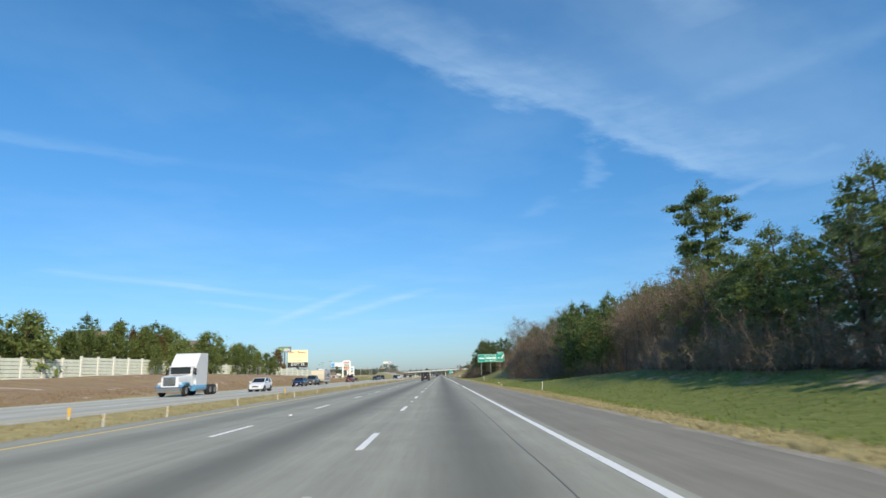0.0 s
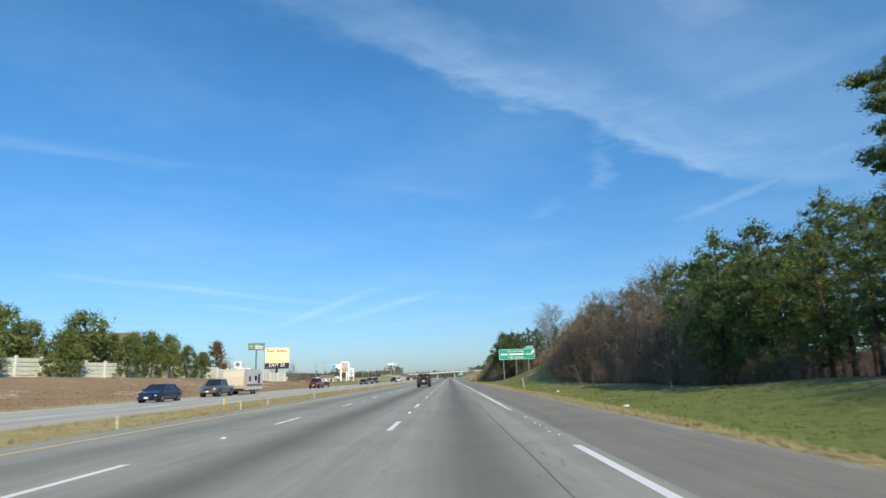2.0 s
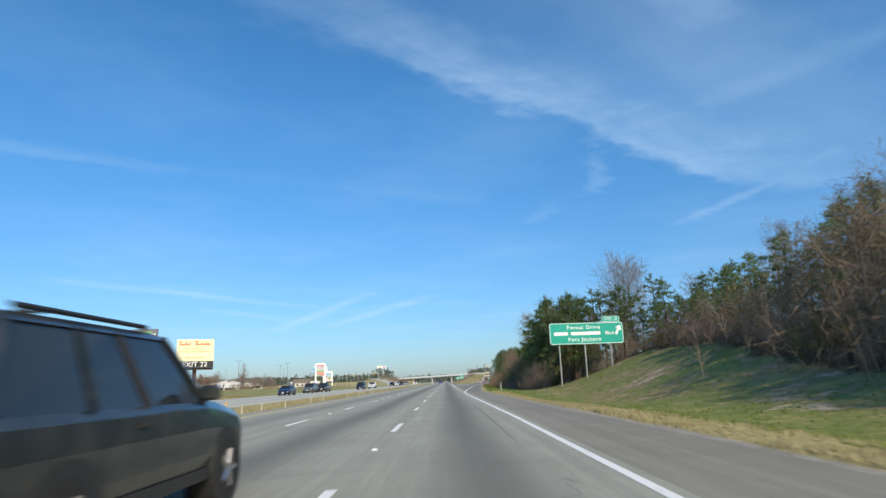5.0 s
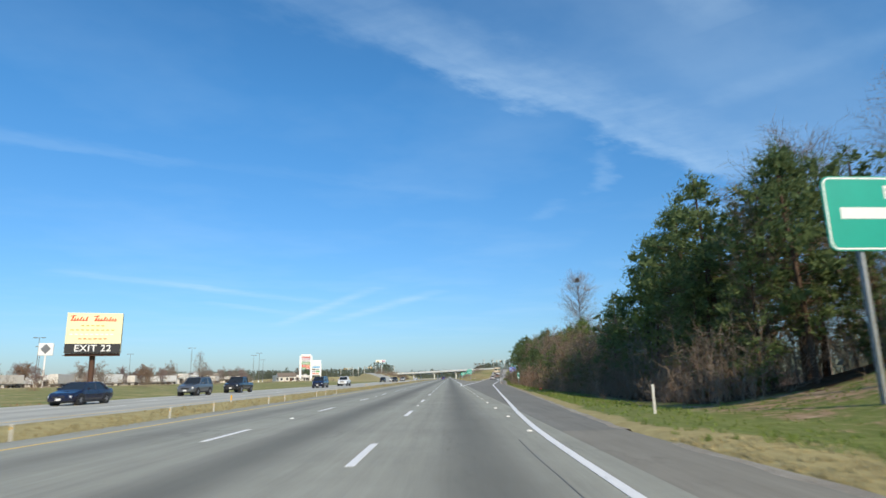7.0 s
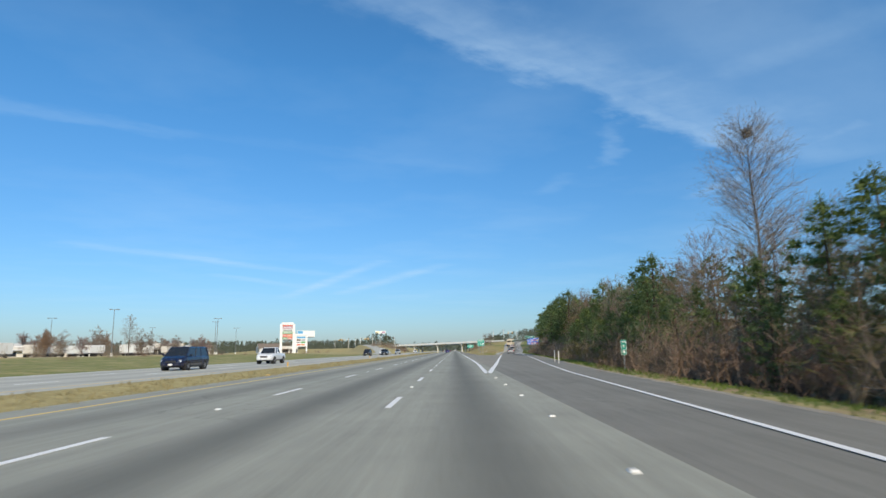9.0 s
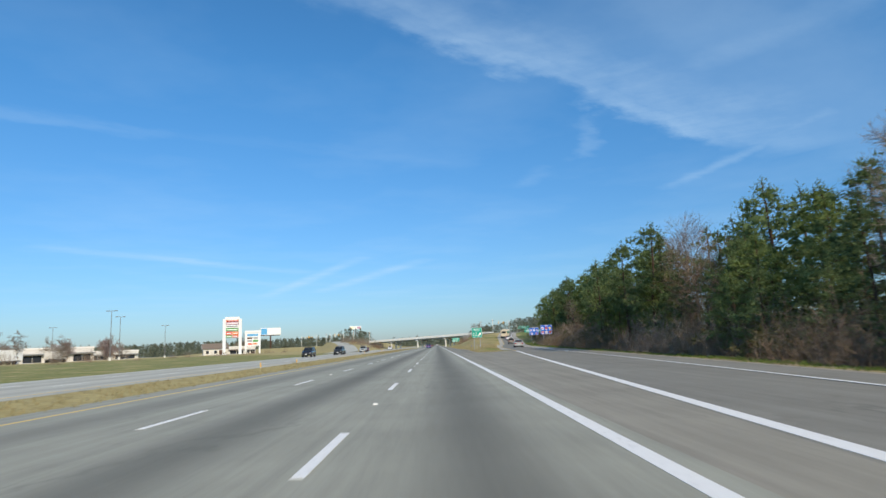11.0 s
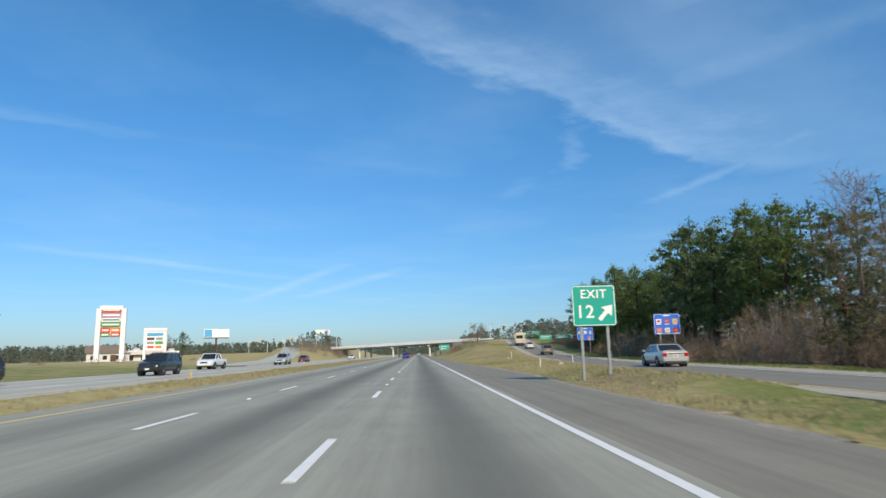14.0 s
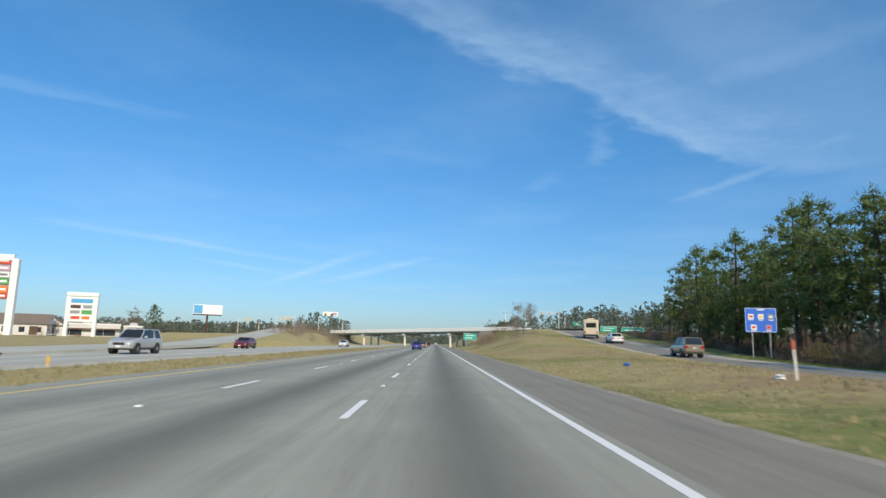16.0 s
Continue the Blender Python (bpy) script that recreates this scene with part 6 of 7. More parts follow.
for x, y, z, rot in ((-70, 712, 4.2, 10), (-82, 728, 4.2, 190), (-94, 735, 4.0, 0), (-60, 706, 4.4, 180), (42, 640, 5.6, 180)):
    traffic_signal(x, y, z, rot)

# ---------------- houses and shops ----------------
M_SIDING = plain("tan_siding", (0.74, 0.63, 0.48), 0.8, vary=0.1, scale=0.6)
M_TRIM = plain("white_trim", (0.78, 0.76, 0.72), 0.6, vary=0.06)
M_ROOF = plain("brown_shingle", (0.20, 0.16, 0.125), 0.9, vary=0.3, scale=2.0, bump=0.3)
M_GLASS = plain("dark_window", (0.03, 0.035, 0.045), 0.12, vary=0.1)


def hotel(x, y, rot, length, depth, eave, ridge, label, siding=None, name="hotel_wing", group="hotel wings"):
    h = thing(name, label, "building", group, pose(x, y, hills(x, y) - 0.2, 0, 0, rot))
    L, D = length / 2, depth / 2
    part("wall", boxed(-L, L, -D, D, 0, eave), siding or M_SIDING, h)
    bm = bmesh.new()
    o = 0.6
    pts = [(-L - o, -D - o, eave - 0.1), (L + o, -D - o, eave - 0.1), (L + o, D + o, eave - 0.1), (-L - o, D + o, eave - 0.1), (-L - o, 0, ridge), (L + o, 0, ridge)]
    vs = [bm.verts.new(q) for q in pts]
    for f in ((0, 1, 5, 4), (2, 3, 4, 5), (3, 2, 1, 0)):
        bm.faces.new([vs[i] for i in f])
    bm.faces.new((vs[0], vs[4], vs[3]))
    bm.faces.new((vs[1], vs[2], vs[5]))
    part("roof", bm, M_ROOF, h, "brown shingle gable roof")
    for s in (-1, 1):
        gb = bmesh.new()
        v3 = [gb.verts.new((s * (L + o + 0.01), -D, eave)), gb.verts.new((s * (L + o + 0.01), D, eave)), gb.verts.new((s * (L + o + 0.01), 0, ridge - 0.35))]
        gb.faces.new(v3)
        r5 = bmesh.ops.extrude_face_region(gb, geom=list(gb.faces))
        bmesh.ops.translate(gb, verts=[q for q in r5["geom"] if isinstance(q, bmesh.types.BMVert)], vec=(s * 0.05, 0, 0))
        bmesh.ops.recalc_face_normals(gb, faces=gb.faces)
        part("gable", gb, M_TRIM, h)
    nst = max(1, int(eave / 3))
    for k in range(nst):
        z0 = 0.9 + k * 3.0
        n = int(length / 3.4)
        for i in range(n):
            cx = -L + (i + 0.5) * length / n
            for s in (-1, 1):
                w = part("window", boxed(cx - 0.65, cx + 0.65, s * D - 0.06, s * D + 0.06, z0, z0 + 1.4), M_GLASS, h)
                part("frame", boxed(cx - 0.75, cx + 0.75, s * D - 0.08, s * D + 0.05, z0 - 0.12, z0 - 0.02), M_TRIM, w)
        for s in (-1, 1):
            part("window", boxed(s * L - 0.06, s * L + 0.06, -1.2, 1.2, z0, z0 + 1.6), M_GLASS, h)
            part("balcony", boxed(min(s * L, s * (L + 1.0)), max(s * L, s * (L + 1.0)), -1.8, 1.8, z0 - 0.5, z0 - 0.35), M_TRIM, h)
    # no opening here: a flat dark panel carries the stair recess's shade as colour
    part("recess_shade_panel", boxed(L * 0.3, L * 0.62, -D - 0.09, -D + 0.02, 0.3, eave - 0.7), M_RUST, h, "flat red-brown panel painted dark for a shaded stair recess")
    part("band", boxed(-L - 0.05, L + 0.05, -D - 0.05, D + 0.05, eave - 0.5, eave - 0.2), M_TRIM, h)


hotel(-99.0, 263.0, 8, 15, 12, 8.8, 12.8, "tan two-storey hotel wing with brown shingle gable roof")
hotel(-86.0, 214.0, 10, 11, 11, 9.6, 14.0, "tan hotel wing with brown gable roof behind evergreens")
hotel(-102.0, 180.0, 5, 11, 10, 9.6, 14.4, "pale tan hotel wing with red-brown roof behind trees")
hotel(-118.0, 236.0, 95, 18, 11, 8.5, 12.5, "tan hotel wing seen end-on behind the noise barrier")


def shop(x, y, rot, w, d, h, mat, label, awning=None):
    s = thing("shop", label, "shop building", "shops", pose(x, y, hills(x, y) - 0.2, 0, 0, rot))
    part("wall", boxed(-w / 2, w / 2, -d / 2, d / 2, 0, h), mat, s)
    part("parapet", boxed(-w / 2 - 0.15, w / 2 + 0.15, -d / 2 - 0.15, d / 2 + 0.15, h - 0.35, h + 0.15), M_TRIM, s)
    n = max(2, int(w / 7))
    for i in range(n):
        cx = -w / 2 + (i + 0.5) * w / n
        q = part("shopfront", boxed(cx - w / n * 0.36, cx + w / n * 0.36, -d / 2 - 0.06, -d / 2 + 0.05, 0.4, h * 0.52), M_GLASS, s)
        part("frame", boxed(cx - 0.05, cx + 0.05, -d / 2 - 0.1, -d / 2 - 0.06, 0.4, h * 0.52), M_TRIM, q)
    part("awning", boxed(-w / 2, w / 2, -d / 2 - 1.4, -d / 2, h * 0.56, h * 0.64), awning or M_GREYP, s)
    part("roof_unit", boxed(-1.2, 1.2, -1, 1, h + 0.1, h + 1.2), M_ALU, s)


M_SHOPW = plain("white_stucco", (0.66, 0.63, 0.58), 0.8, vary=0.14, scale=0.4)
shop(-158, 395, 50, 56, 24, 4.0, M_SHOPW, "long low white shop building across a car park")
shop(-160, 470, 40, 44, 22, 4.0, M_SHOPW, "long low white shop building across a car park")
shop(-136, 560, 35, 20, 14, 3.8, M_SHOPW, "low white shop building with a grey awning")
hotel(-107, 602, 24, 11, 8, 3.2, 5.8, "white gabled restaurant with a dark roof beside the shopping sign", M_SHOPW, "restaurant", "shops")
hotel(-110, 618, 114, 8, 7, 3.2, 6.0, "white gable-fronted restaurant annexe with a dark roof", M_SHOPW, "restaurant", "shops")
shop(-119, 652, 28, 20, 12, 4.4, M_SHOPW, "pale store with a dark red awning behind the shop sign", M_RUST)
shop(-109, 664, 22, 6, 6, 4.2, M_SHOPW, "small white kiosk building beyond the shop sign")
shop(-134, 520, 40, 22, 14, 5.2, M_SHOPW, "white shop across the field")
shop(-182, 330, 60, 70, 26, 4.2, M_SHOPW, "very long low white store behind leafless trees")

# parked lorry boxes and vans along the car park, each far off


def box_van(x, y, rot, l, h, mat):
    t = thing("box_trailer", "white box trailer parked across the field", "trailer", "parked white trailers", pose(x, y, hills(x, y), 0, 0, rot))
    part("box", boxed(-l / 2, l / 2, -1.2, 1.2, 1.0, h, bevel=0.05), mat, t)
    for wx in (-l * 0.36, -l * 0.24, l * 0.34):
        for s in (-1, 1):
            part("wheel", tubed((wx, s * 1.2, 0.48), (wx, s * 0.9, 0.48), 0.48, 0.48, 14), M_DARK, t)
    part("skirt", boxed(-l / 2 + 0.3, l / 2 - 0.3, -1.0, 1.0, 0.7, 1.0), M_GREYP, t)


for i in range(15):
    box_van(-104 - R.uniform(0, 14), 300 + i * 12.5 + R.uniform(-2, 2), R.choice((70, 80, 100, 85)), R.choice((6.0, 9.0, 12.0)), R.uniform(2.7, 3.8), R.choice((M_BB_W, M_BB_W, M_SHOPW)))
# hedge line along the field
for i in range(24):
    yy = 232 + i * 15.5
    brush(R.choice((0, 1, 0)), -57 - (yy - 232) * 0.03 + R.uniform(-2, 2), yy, R.uniform(0.45, 0.8))

# ---------------- vehicles ----------------
M_TYRE = plain("tyre_rubber", (0.02, 0.02, 0.021), 0.8, vary=0.2)
M_RIM = plain("alloy_rim", (0.45, 0.45, 0.46), 0.3, 0.85, vary=0.15)
M_TRIMK = plain("black_trim", (0.025, 0.025, 0.027), 0.55)
M_TAIL = plain("tail_light_red", (0.42, 0.012, 0.012), 0.18)
M_HEAD = plain("headlight_glass", (0.72, 0.74, 0.76), 0.12, 0.2)
M_CHROME = plain("chrome", (0.72, 0.72, 0.73), 0.15, 1.0, vary=0.05)
M_PLATE = plain("plate_white", (0.78, 0.78, 0.76), 0.5, vary=0.05)


def car_glass():
    m = Mat("tinted_glass", 0.06)
    m.color(m.mix(m.noise(2.0, 3, 0.5, m.local()), (0.012, 0.015, 0.018), (0.03, 0.035, 0.04)))
    m.b.inputs["Specular IOR Level"].default_value = 0.6
    return m.m


M_CGLASS = car_glass()


def loft(stations, close=True):
    """A closed shell through rings of equal count."""
    bm = bmesh.new()
    rings = [[bm.verts.new(p) for p in ring] for ring in stations]
    n = len(rings[0])
    for a, b in zip(rings, rings[1:]):
        for i in range(n):
            bm.faces.new((a[i], a[(i + 1) % n], b[(i + 1) % n], b[i]))
    if close:
        bm.faces.new(rings[0][::-1])
        bm.faces.new(rings[-1])
    bmesh.ops.recalc_face_normals(bm, faces=bm.faces)
    return bm


def section(y, w, z0, z1, round_top=0.1, tuck=0.9):
    """A car-body cross-section: tucked sill, full flank, rounded shoulder."""
    return [(-w * tuck, y, z0), (w * tuck, y, z0), (w, y, z0 + (z1 - z0) * 0.3), (w, y, z0 + (z1 - z0) * 0.62), (w * 0.965, y, z1 - round_top), (w * 0.86, y, z1),
            (-w * 0.86, y, z1), (-w * 0.965, y, z1 - round_top), (-w, y, z0 + (z1 - z0) * 0.62), (-w, y, z0 + (z1 - z0) * 0.3)]


def wheel(parent, x, y, r, w, side):
    bm = bmesh.new()
    prof = [(r * 0.62, 0), (r * 0.94, 0), (r, w * 0.15), (r, w * 0.85), (r * 0.94, w), (r * 0.62, w)]
    n = 20
    rows = []
    for k in range(n):
        a = k * math.tau / n
        rows.append([bm.verts.new((side * (o - w / 2), rr * math.cos(a), rr * math.sin(a))) for rr, o in prof])
    for k in range(n):
        a, b = rows[k], rows[(k + 1) % n]
        for i in range(len(prof) - 1):
            bm.faces.new((a[i], a[i + 1], b[i + 1], b[i]))
    bmesh.ops.recalc_face_normals(bm, faces=bm.faces)
    wh = part("wheel", bm, M_TYRE, parent, "black rubber tyre", m=pose(x, y, r))
    bm = bmesh.new()
    tube(bm, (side * (w / 2 - 0.05), 0, 0), (side * (w / 2 - 0.02), 0, 0), r * 0.63, r * 0.6, 18)
    for k in range(5):
        a = k * math.tau / 5
        tube(bm, (side * (w / 2 - 0.015), 0, 0), (side * (w / 2 - 0.005), r * 0.56 * math.cos(a), r * 0.56 * math.sin(a)), 0.05, 0.035, 5)
    part("rim", bm, M_RIM, wh, "silver alloy rim")
    return wh


def vehicle(label, m, color, L=4.6, W=1.8, H=1.45, hood=(0.95, 0.78), deck=0.95, cabin=(-1.6, -1.0, 0.45, 1.15), ground=0.22, wheel_r=0.32, name="car", category="car", bed=None, rack=False,
            base=None, bumper=None, group="", tails=True):
    """cabin: rear glass foot, roof's rear, roof's front, windscreen foot (along the car). hood: height at the screen and at the nose."""
    t = thing(name, label, category, group, m)
    w, yr, yf = W / 2, -L / 2, L / 2
    belt = hood[0]
    d = deck
    st = [section(yr, w * 0.86, ground + 0.22, d - 0.1), section(yr + 0.1, w * 0.95, ground + 0.08, d - 0.02), section(yr + 0.5, w, ground, d)]
    c0, c1, c2, c3 = cabin
    st += [section(min(c0 + 0.05, c1), w, ground, max(d, belt - 0.02)), section(0.0, w, ground, belt), section(c3, w, ground, belt), section(yf - 0.9, w * 0.985, ground, (hood[0] + hood[1]) / 2 + 0.02),
           section(yf - 0.3, w * 0.95, ground + 0.03, hood[1]), section(yf - 0.06, w * 0.84, ground + 0.1, hood[1] - 0.13), section(yf, w * 0.74, ground + 0.18, hood[1] - 0.26)]
    st.sort(key=lambda ring: ring[0][1])
    body = part("body", loft(st), color, t, smooth=False)
    bv = body.modifiers.new("round", "BEVEL")
    bv.width, bv.segments, bv.limit_method, bv.angle_limit = 0.035, 2, "ANGLE", radians(22)
    # cabin glass, roof and pillars
    tw, top = w * 0.74, H
    zb = belt - 0.04
    low = [(-w * 0.9, c0, zb), (w * 0.9, c0, zb), (w * 0.9, c3, zb), (-w * 0.9, c3, zb)]
    up = [(-tw, c1, top - 0.05), (tw, c1, top - 0.05), (tw, c2, top - 0.05), (-tw, c2, top - 0.05)]
    part("window_glass", loft([low, up]), M_CGLASS, t, "dark tinted glass")
    rf = loft([[(-tw - 0.03, c1 - 0.03, top - 0.07), (tw + 0.03, c1 - 0.03, top - 0.07), (tw + 0.03, c2 + 0.03, top - 0.07), (-tw - 0.03, c2 + 0.03, top - 0.07)],
               [(-tw + 0.06, c1 + 0.08, top), (tw - 0.06, c1 + 0.08, top), (tw - 0.06, c2 - 0.1, top), (-tw + 0.06, c2 - 0.1, top)]])
    part("roof", rf, color, t)
    for s in (-1, 1):
        def side_pt(y, k):
            a = c0 + (c1 - c0) * k if y == "r" else c3 + (c2 - c3) * k
            return Vector((s * (w * 0.9 + (tw - w * 0.9) * k), a, zb + (top - 0.05 - zb) * k))
        part("pillar", tubed(side_pt("r", 0), side_pt("r", 1), 0.075 if c1 - c0 > 0.25 else 0.06, 0.055, 6), color, t)
        part("pillar", tubed(side_pt("f", 0), side_pt("f", 1), 0.045, 0.04, 6), color, t)
        for f in ((0.36, 0.62) if c2 - c1 > 1.6 else (0.5,)):
            yl, yh = c0 + (c3 - c0) * f, c1 + (c2 - c1) * f
            part("pillar", tubed((s * w * 0.905, yl, zb), (s * (tw + 0.005), yh, top - 0.05), 0.035, 0.03, 5), M_TRIMK if f > 0.5 else color, t)
        part("mirror", boxed(s * w + min(0, s * 0.2), s * w + max(0, s * 0.2), c3 - 0.42, c3 - 0.28, belt - 0.02, belt + 0.13, bevel=0.03), color, t)
        part("door_handle", boxed(s * w * 0.985 - 0.02, s * w * 0.985 + 0.02, -0.55, -0.4, belt - 0.2, belt - 0.16), color, t)
        part("sill", boxed(s * w * 0.93 - 0.03, s * w * 0.93 + 0.03, yr + 1.2, yf - 1.2, ground - 0.02, ground + 0.1), M_TRIMK, t)
        if tails:
            part("tail_light", boxed(s * w * 0.74 - 0.13, s * w * 0.74 + 0.14, yr - 0.02, yr + 0.16, d - 0.36, d - 0.14, bevel=0.02), M_TAIL, t, "red tail light")
        part("headlight", boxed(s * w * 0.66 - 0.17, s * w * 0.66 + 0.13, yf - 0.2, yf - 0.03, hood[1] - 0.32, hood[1] - 0.17, bevel=0.03), M_HEAD, t, "clear headlight")
        for wy in (yr + L * 0.195, yf - L * 0.185):
            part("wheel_arch", tubed((s * (w - 0.32), wy, wheel_r + 0.02), (s * (w + 0.006), wy, wheel_r + 0.02), wheel_r + 0.07, wheel_r + 0.07, 20), M_TRIMK, t)
            wheel(t, s * (w - 0.1), wy, wheel_r, 0.22, s)
    bmp = bumper or color
    part("rear_bumper", boxed(-w * 0.88, w * 0.88, yr - 0.07, yr + 0.25, ground + 0.14, ground + 0.4, bevel=0.05), bmp, t)
    part("front_bumper", boxed(-w * 0.8, w * 0.8, yf - 0.25, yf + 0.04, ground + 0.06, ground + 0.3, bevel=0.05), bmp, t)
    part("grille", boxed(-w * 0.42, w * 0.42, yf - 0.1, yf + 0.02, hood[1] - 0.38, hood[1] - 0.2, bevel=0.02), M_TRIMK, t)
    pz = d - 0.32 if d > 0.85 else d - 0.2
    pl = part("number_plate", boxed(-0.16, 0.16, yr - 0.035, yr - 0.015, pz - 0.08, pz + 0.08), M_PLATE, t, "white plate")
    part("plate_bar", boxed(-0.11, 0.11, yr - 0.04, yr - 0.034, pz - 0.03, pz + 0.03), M_TAIL, pl)
    part("front_plate", boxed(-0.16, 0.16, yf + 0.03, yf + 0.05, ground + 0.12, ground + 0.26), M_PLATE, t)
    part("underbody", boxed(-w * 0.8, w * 0.8, yr + 0.3, yf - 0.3, ground - 0.04, ground + 0.08), M_TRIMK, t)
    if rack:
        for s in (-1, 1):
            part("roof_rail", tubed((s * tw * 0.9, c1 + 0.2, top + 0.05), (s * tw * 0.9, c2 - 0.2, top + 0.05), 0.022, 0.022, 6), M_TRIMK, t)
            for yy in (c1 + 0.25, c2 - 0.25):
                part("rail_foot", tubed((s * tw * 0.9, yy, top - 0.02), (s * tw * 0.9, yy, top + 0.05), 0.025, 0.02, 6), M_TRIMK, t)
        part("crossbar", tubed((-tw * 0.9, c1 + 0.7, top + 0.06), (tw * 0.9, c1 + 0.7, top + 0.06), 0.018, 0.018, 6), M_TRIMK, t)
    if bed:
        b0, b1, bz = bed
        part("cargo_bed", boxed(-w * 0.82, w * 0.82, b0, b1, bz - 0.02, bz + 0.008), M_TRIMK, t, "open load bed")
        part("tailgate", boxed(-w * 0.84, w * 0.84, yr - 0.02, yr + 0.05, bz - 0.5, bz + 0.02, bevel=0.015), color, t)
    return t


P_DKGREEN = paint("dark_grey_green_paint", (0.014, 0.018, 0.018), 0.34, 0.1)
P_BLUE = paint("bright_blue_paint", (0.012, 0.055, 0.33), 0.3, 0.2)
P_SILVER = paint("silver_paint", (0.50, 0.51, 0.50), 0.32, 0.3)
P_WHITE = paint("white_paint", (0.75, 0.77, 0.79), 0.3)
P_NAVY = paint("navy_paint", (0.008, 0.012, 0.04), 0.25, 0.2)
P_RED = paint("dark_red_paint", (0.17, 0.012, 0.015), 0.3, 0.2)
P_GREY = paint("grey_paint", (0.17, 0.18, 0.19), 0.3, 0.55)
P_BLACK = paint("black_paint", (0.012, 0.012, 0.014), 0.25)
P_TAN = paint("champagne_paint", (0.34, 0.29, 0.21), 0.3, 0.5)
P_CYAN = paint("light_blue_paint", (0.10, 0.34, 0.58), 0.3)

SUV = dict(L=4.85, W=1.88, H=1.80, hood=(1.16, 1.0), deck=1.16, cabin=(-2.30, -1.98, 0.25, 1.0), ground=0.34, wheel_r=0.37, rack=True)
SEDAN = dict(L=4.8, W=1.82, H=1.46, hood=(0.98, 0.78), deck=1.02, cabin=(-1.75, -0.95, 0.45, 1.25), ground=0.2, wheel_r=0.33)
HATCH = dict(L=3.95, W=1.72, H=1.5, hood=(1.0, 0.82), deck=0.98, cabin=(-1.82, -1.45, 0.3, 1.1), ground=0.2, wheel_r=0.31)
PICKUP = dict(L=5.6, W=1.95, H=1.85, hood=(1.2, 1.08), deck=1.12, cabin=(-0.65, -0.5, 0.75, 1.4), ground=0.38, wheel_r=0.39, bed=(-2.7, -0.75, 1.12), category="pickup truck", name="pickup_truck")
VAN = dict(L=5.1, W=1.95, H=1.82, hood=(1.12, 0.95), deck=1.12, cabin=(-2.45, -2.25, 0.95, 1.75), ground=0.26, wheel_r=0.34, name="van", category="van")

# traffic on this side
s = vehicle("dark grey-green sport utility vehicle with roof rails, seen from behind", pose(-2.05, 142.6, 0), P_DKGREEN, name="suv", category="SUV", bumper=M_TRIMK, tails=False, **SUV)
yr = -SUV["L"] / 2
part("rear_screen", boxed(-0.66, 0.66, yr + 0.06, yr + 0.16, 1.22, 1.66, bevel=0.04), M_CGLASS, s, "dark rear window", m=pose(0, 0.02, 0, 0, 0, 0))
part("spoiler", boxed(-0.66, 0.66, yr + 0.2, yr + 0.55, 1.70, 1.77, bevel=0.02), P_DKGREEN, s)
part("brake_light", boxed(-0.22, 0.22, yr + 0.18, yr + 0.21, 1.71, 1.75), M_TAIL, s)
for sd in (-1, 1):
    part("tail_lamp", boxed(sd * 0.80 - 0.06, sd * 0.80 + 0.06, yr - 0.015, yr + 0.14, 0.90, 1.20, bevel=0.02), M_TAIL, s, "tall red tail light")
# pale plates on the rear screen: reflections in the glass, put in as white
part("glass_glint", boxed(-0.60, -0.49, yr + 0.045, yr + 0.06, 1.26, 1.38), M_PLATE, s)
part("glass_glint", boxed(0.49, 0.60, yr + 0.045, yr + 0.06, 1.32, 1.42), M_PLATE, s)
part("exhaust_pipe", tubed((0.5, yr - 0.05, 0.36), (0.5, yr + 0.3, 0.36), 0.04, 0.04, 8), M_CHROME, s, "bright exhaust tip")
part("tow_hitch", boxed(-0.12, 0.12, yr - 0.12, yr + 0.1, 0.36, 0.46), M_TRIMK, s)

s = vehicle("silver four-door saloon with red tail lights on the exit ramp", pose(17.9, 425.0, 0.025, 0, 0, -4.5), P_SILVER, **SEDAN)
yr = -SEDAN["L"] / 2
part("boot_lip", boxed(-0.7, 0.7, yr + 0.05, yr + 0.2, 1.02, 1.06, bevel=0.01), P_SILVER, s)
part("chrome_bar", boxed(-0.45, 0.45, yr - 0.03, yr, 0.84, 0.87), M_CHROME, s)
part("brake_light", boxed(-0.15, 0.15, -1.55, -1.5, 1.06, 1.09), M_TAIL, s)
part("lower_bumper", boxed(-0.6, 0.6, yr - 0.05, yr + 0.1, 0.2, 0.33, bevel=0.02), M_TRIMK, s)
vehicle("small bright blue hatchback ahead in the lane", pose(-2.0, 556.0, 0), P_BLUE, **HATCH)
vehicle("champagne saloon further ahead in the lane", pose(-2.0, 612.0, 0), P_TAN, **SEDAN)
vehicle("white saloon far ahead under the bridge", pose(-5.6, 700.0, 0), P_WHITE, **SEDAN)
vehicle("dark red saloon far ahead beyond the bridge", pose(-2.0, 760.0, 0), P_RED, **SEDAN)
vehicle("grey sport utility vehicle far ahead beyond the bridge", pose(-5.7, 800.0, 0), P_GREY, name="suv", category="SUV", **SUV)
vehicle("white pickup truck far ahead beyond the bridge", pose(1.9, 880.0, 0), P_WHITE, **PICKUP)

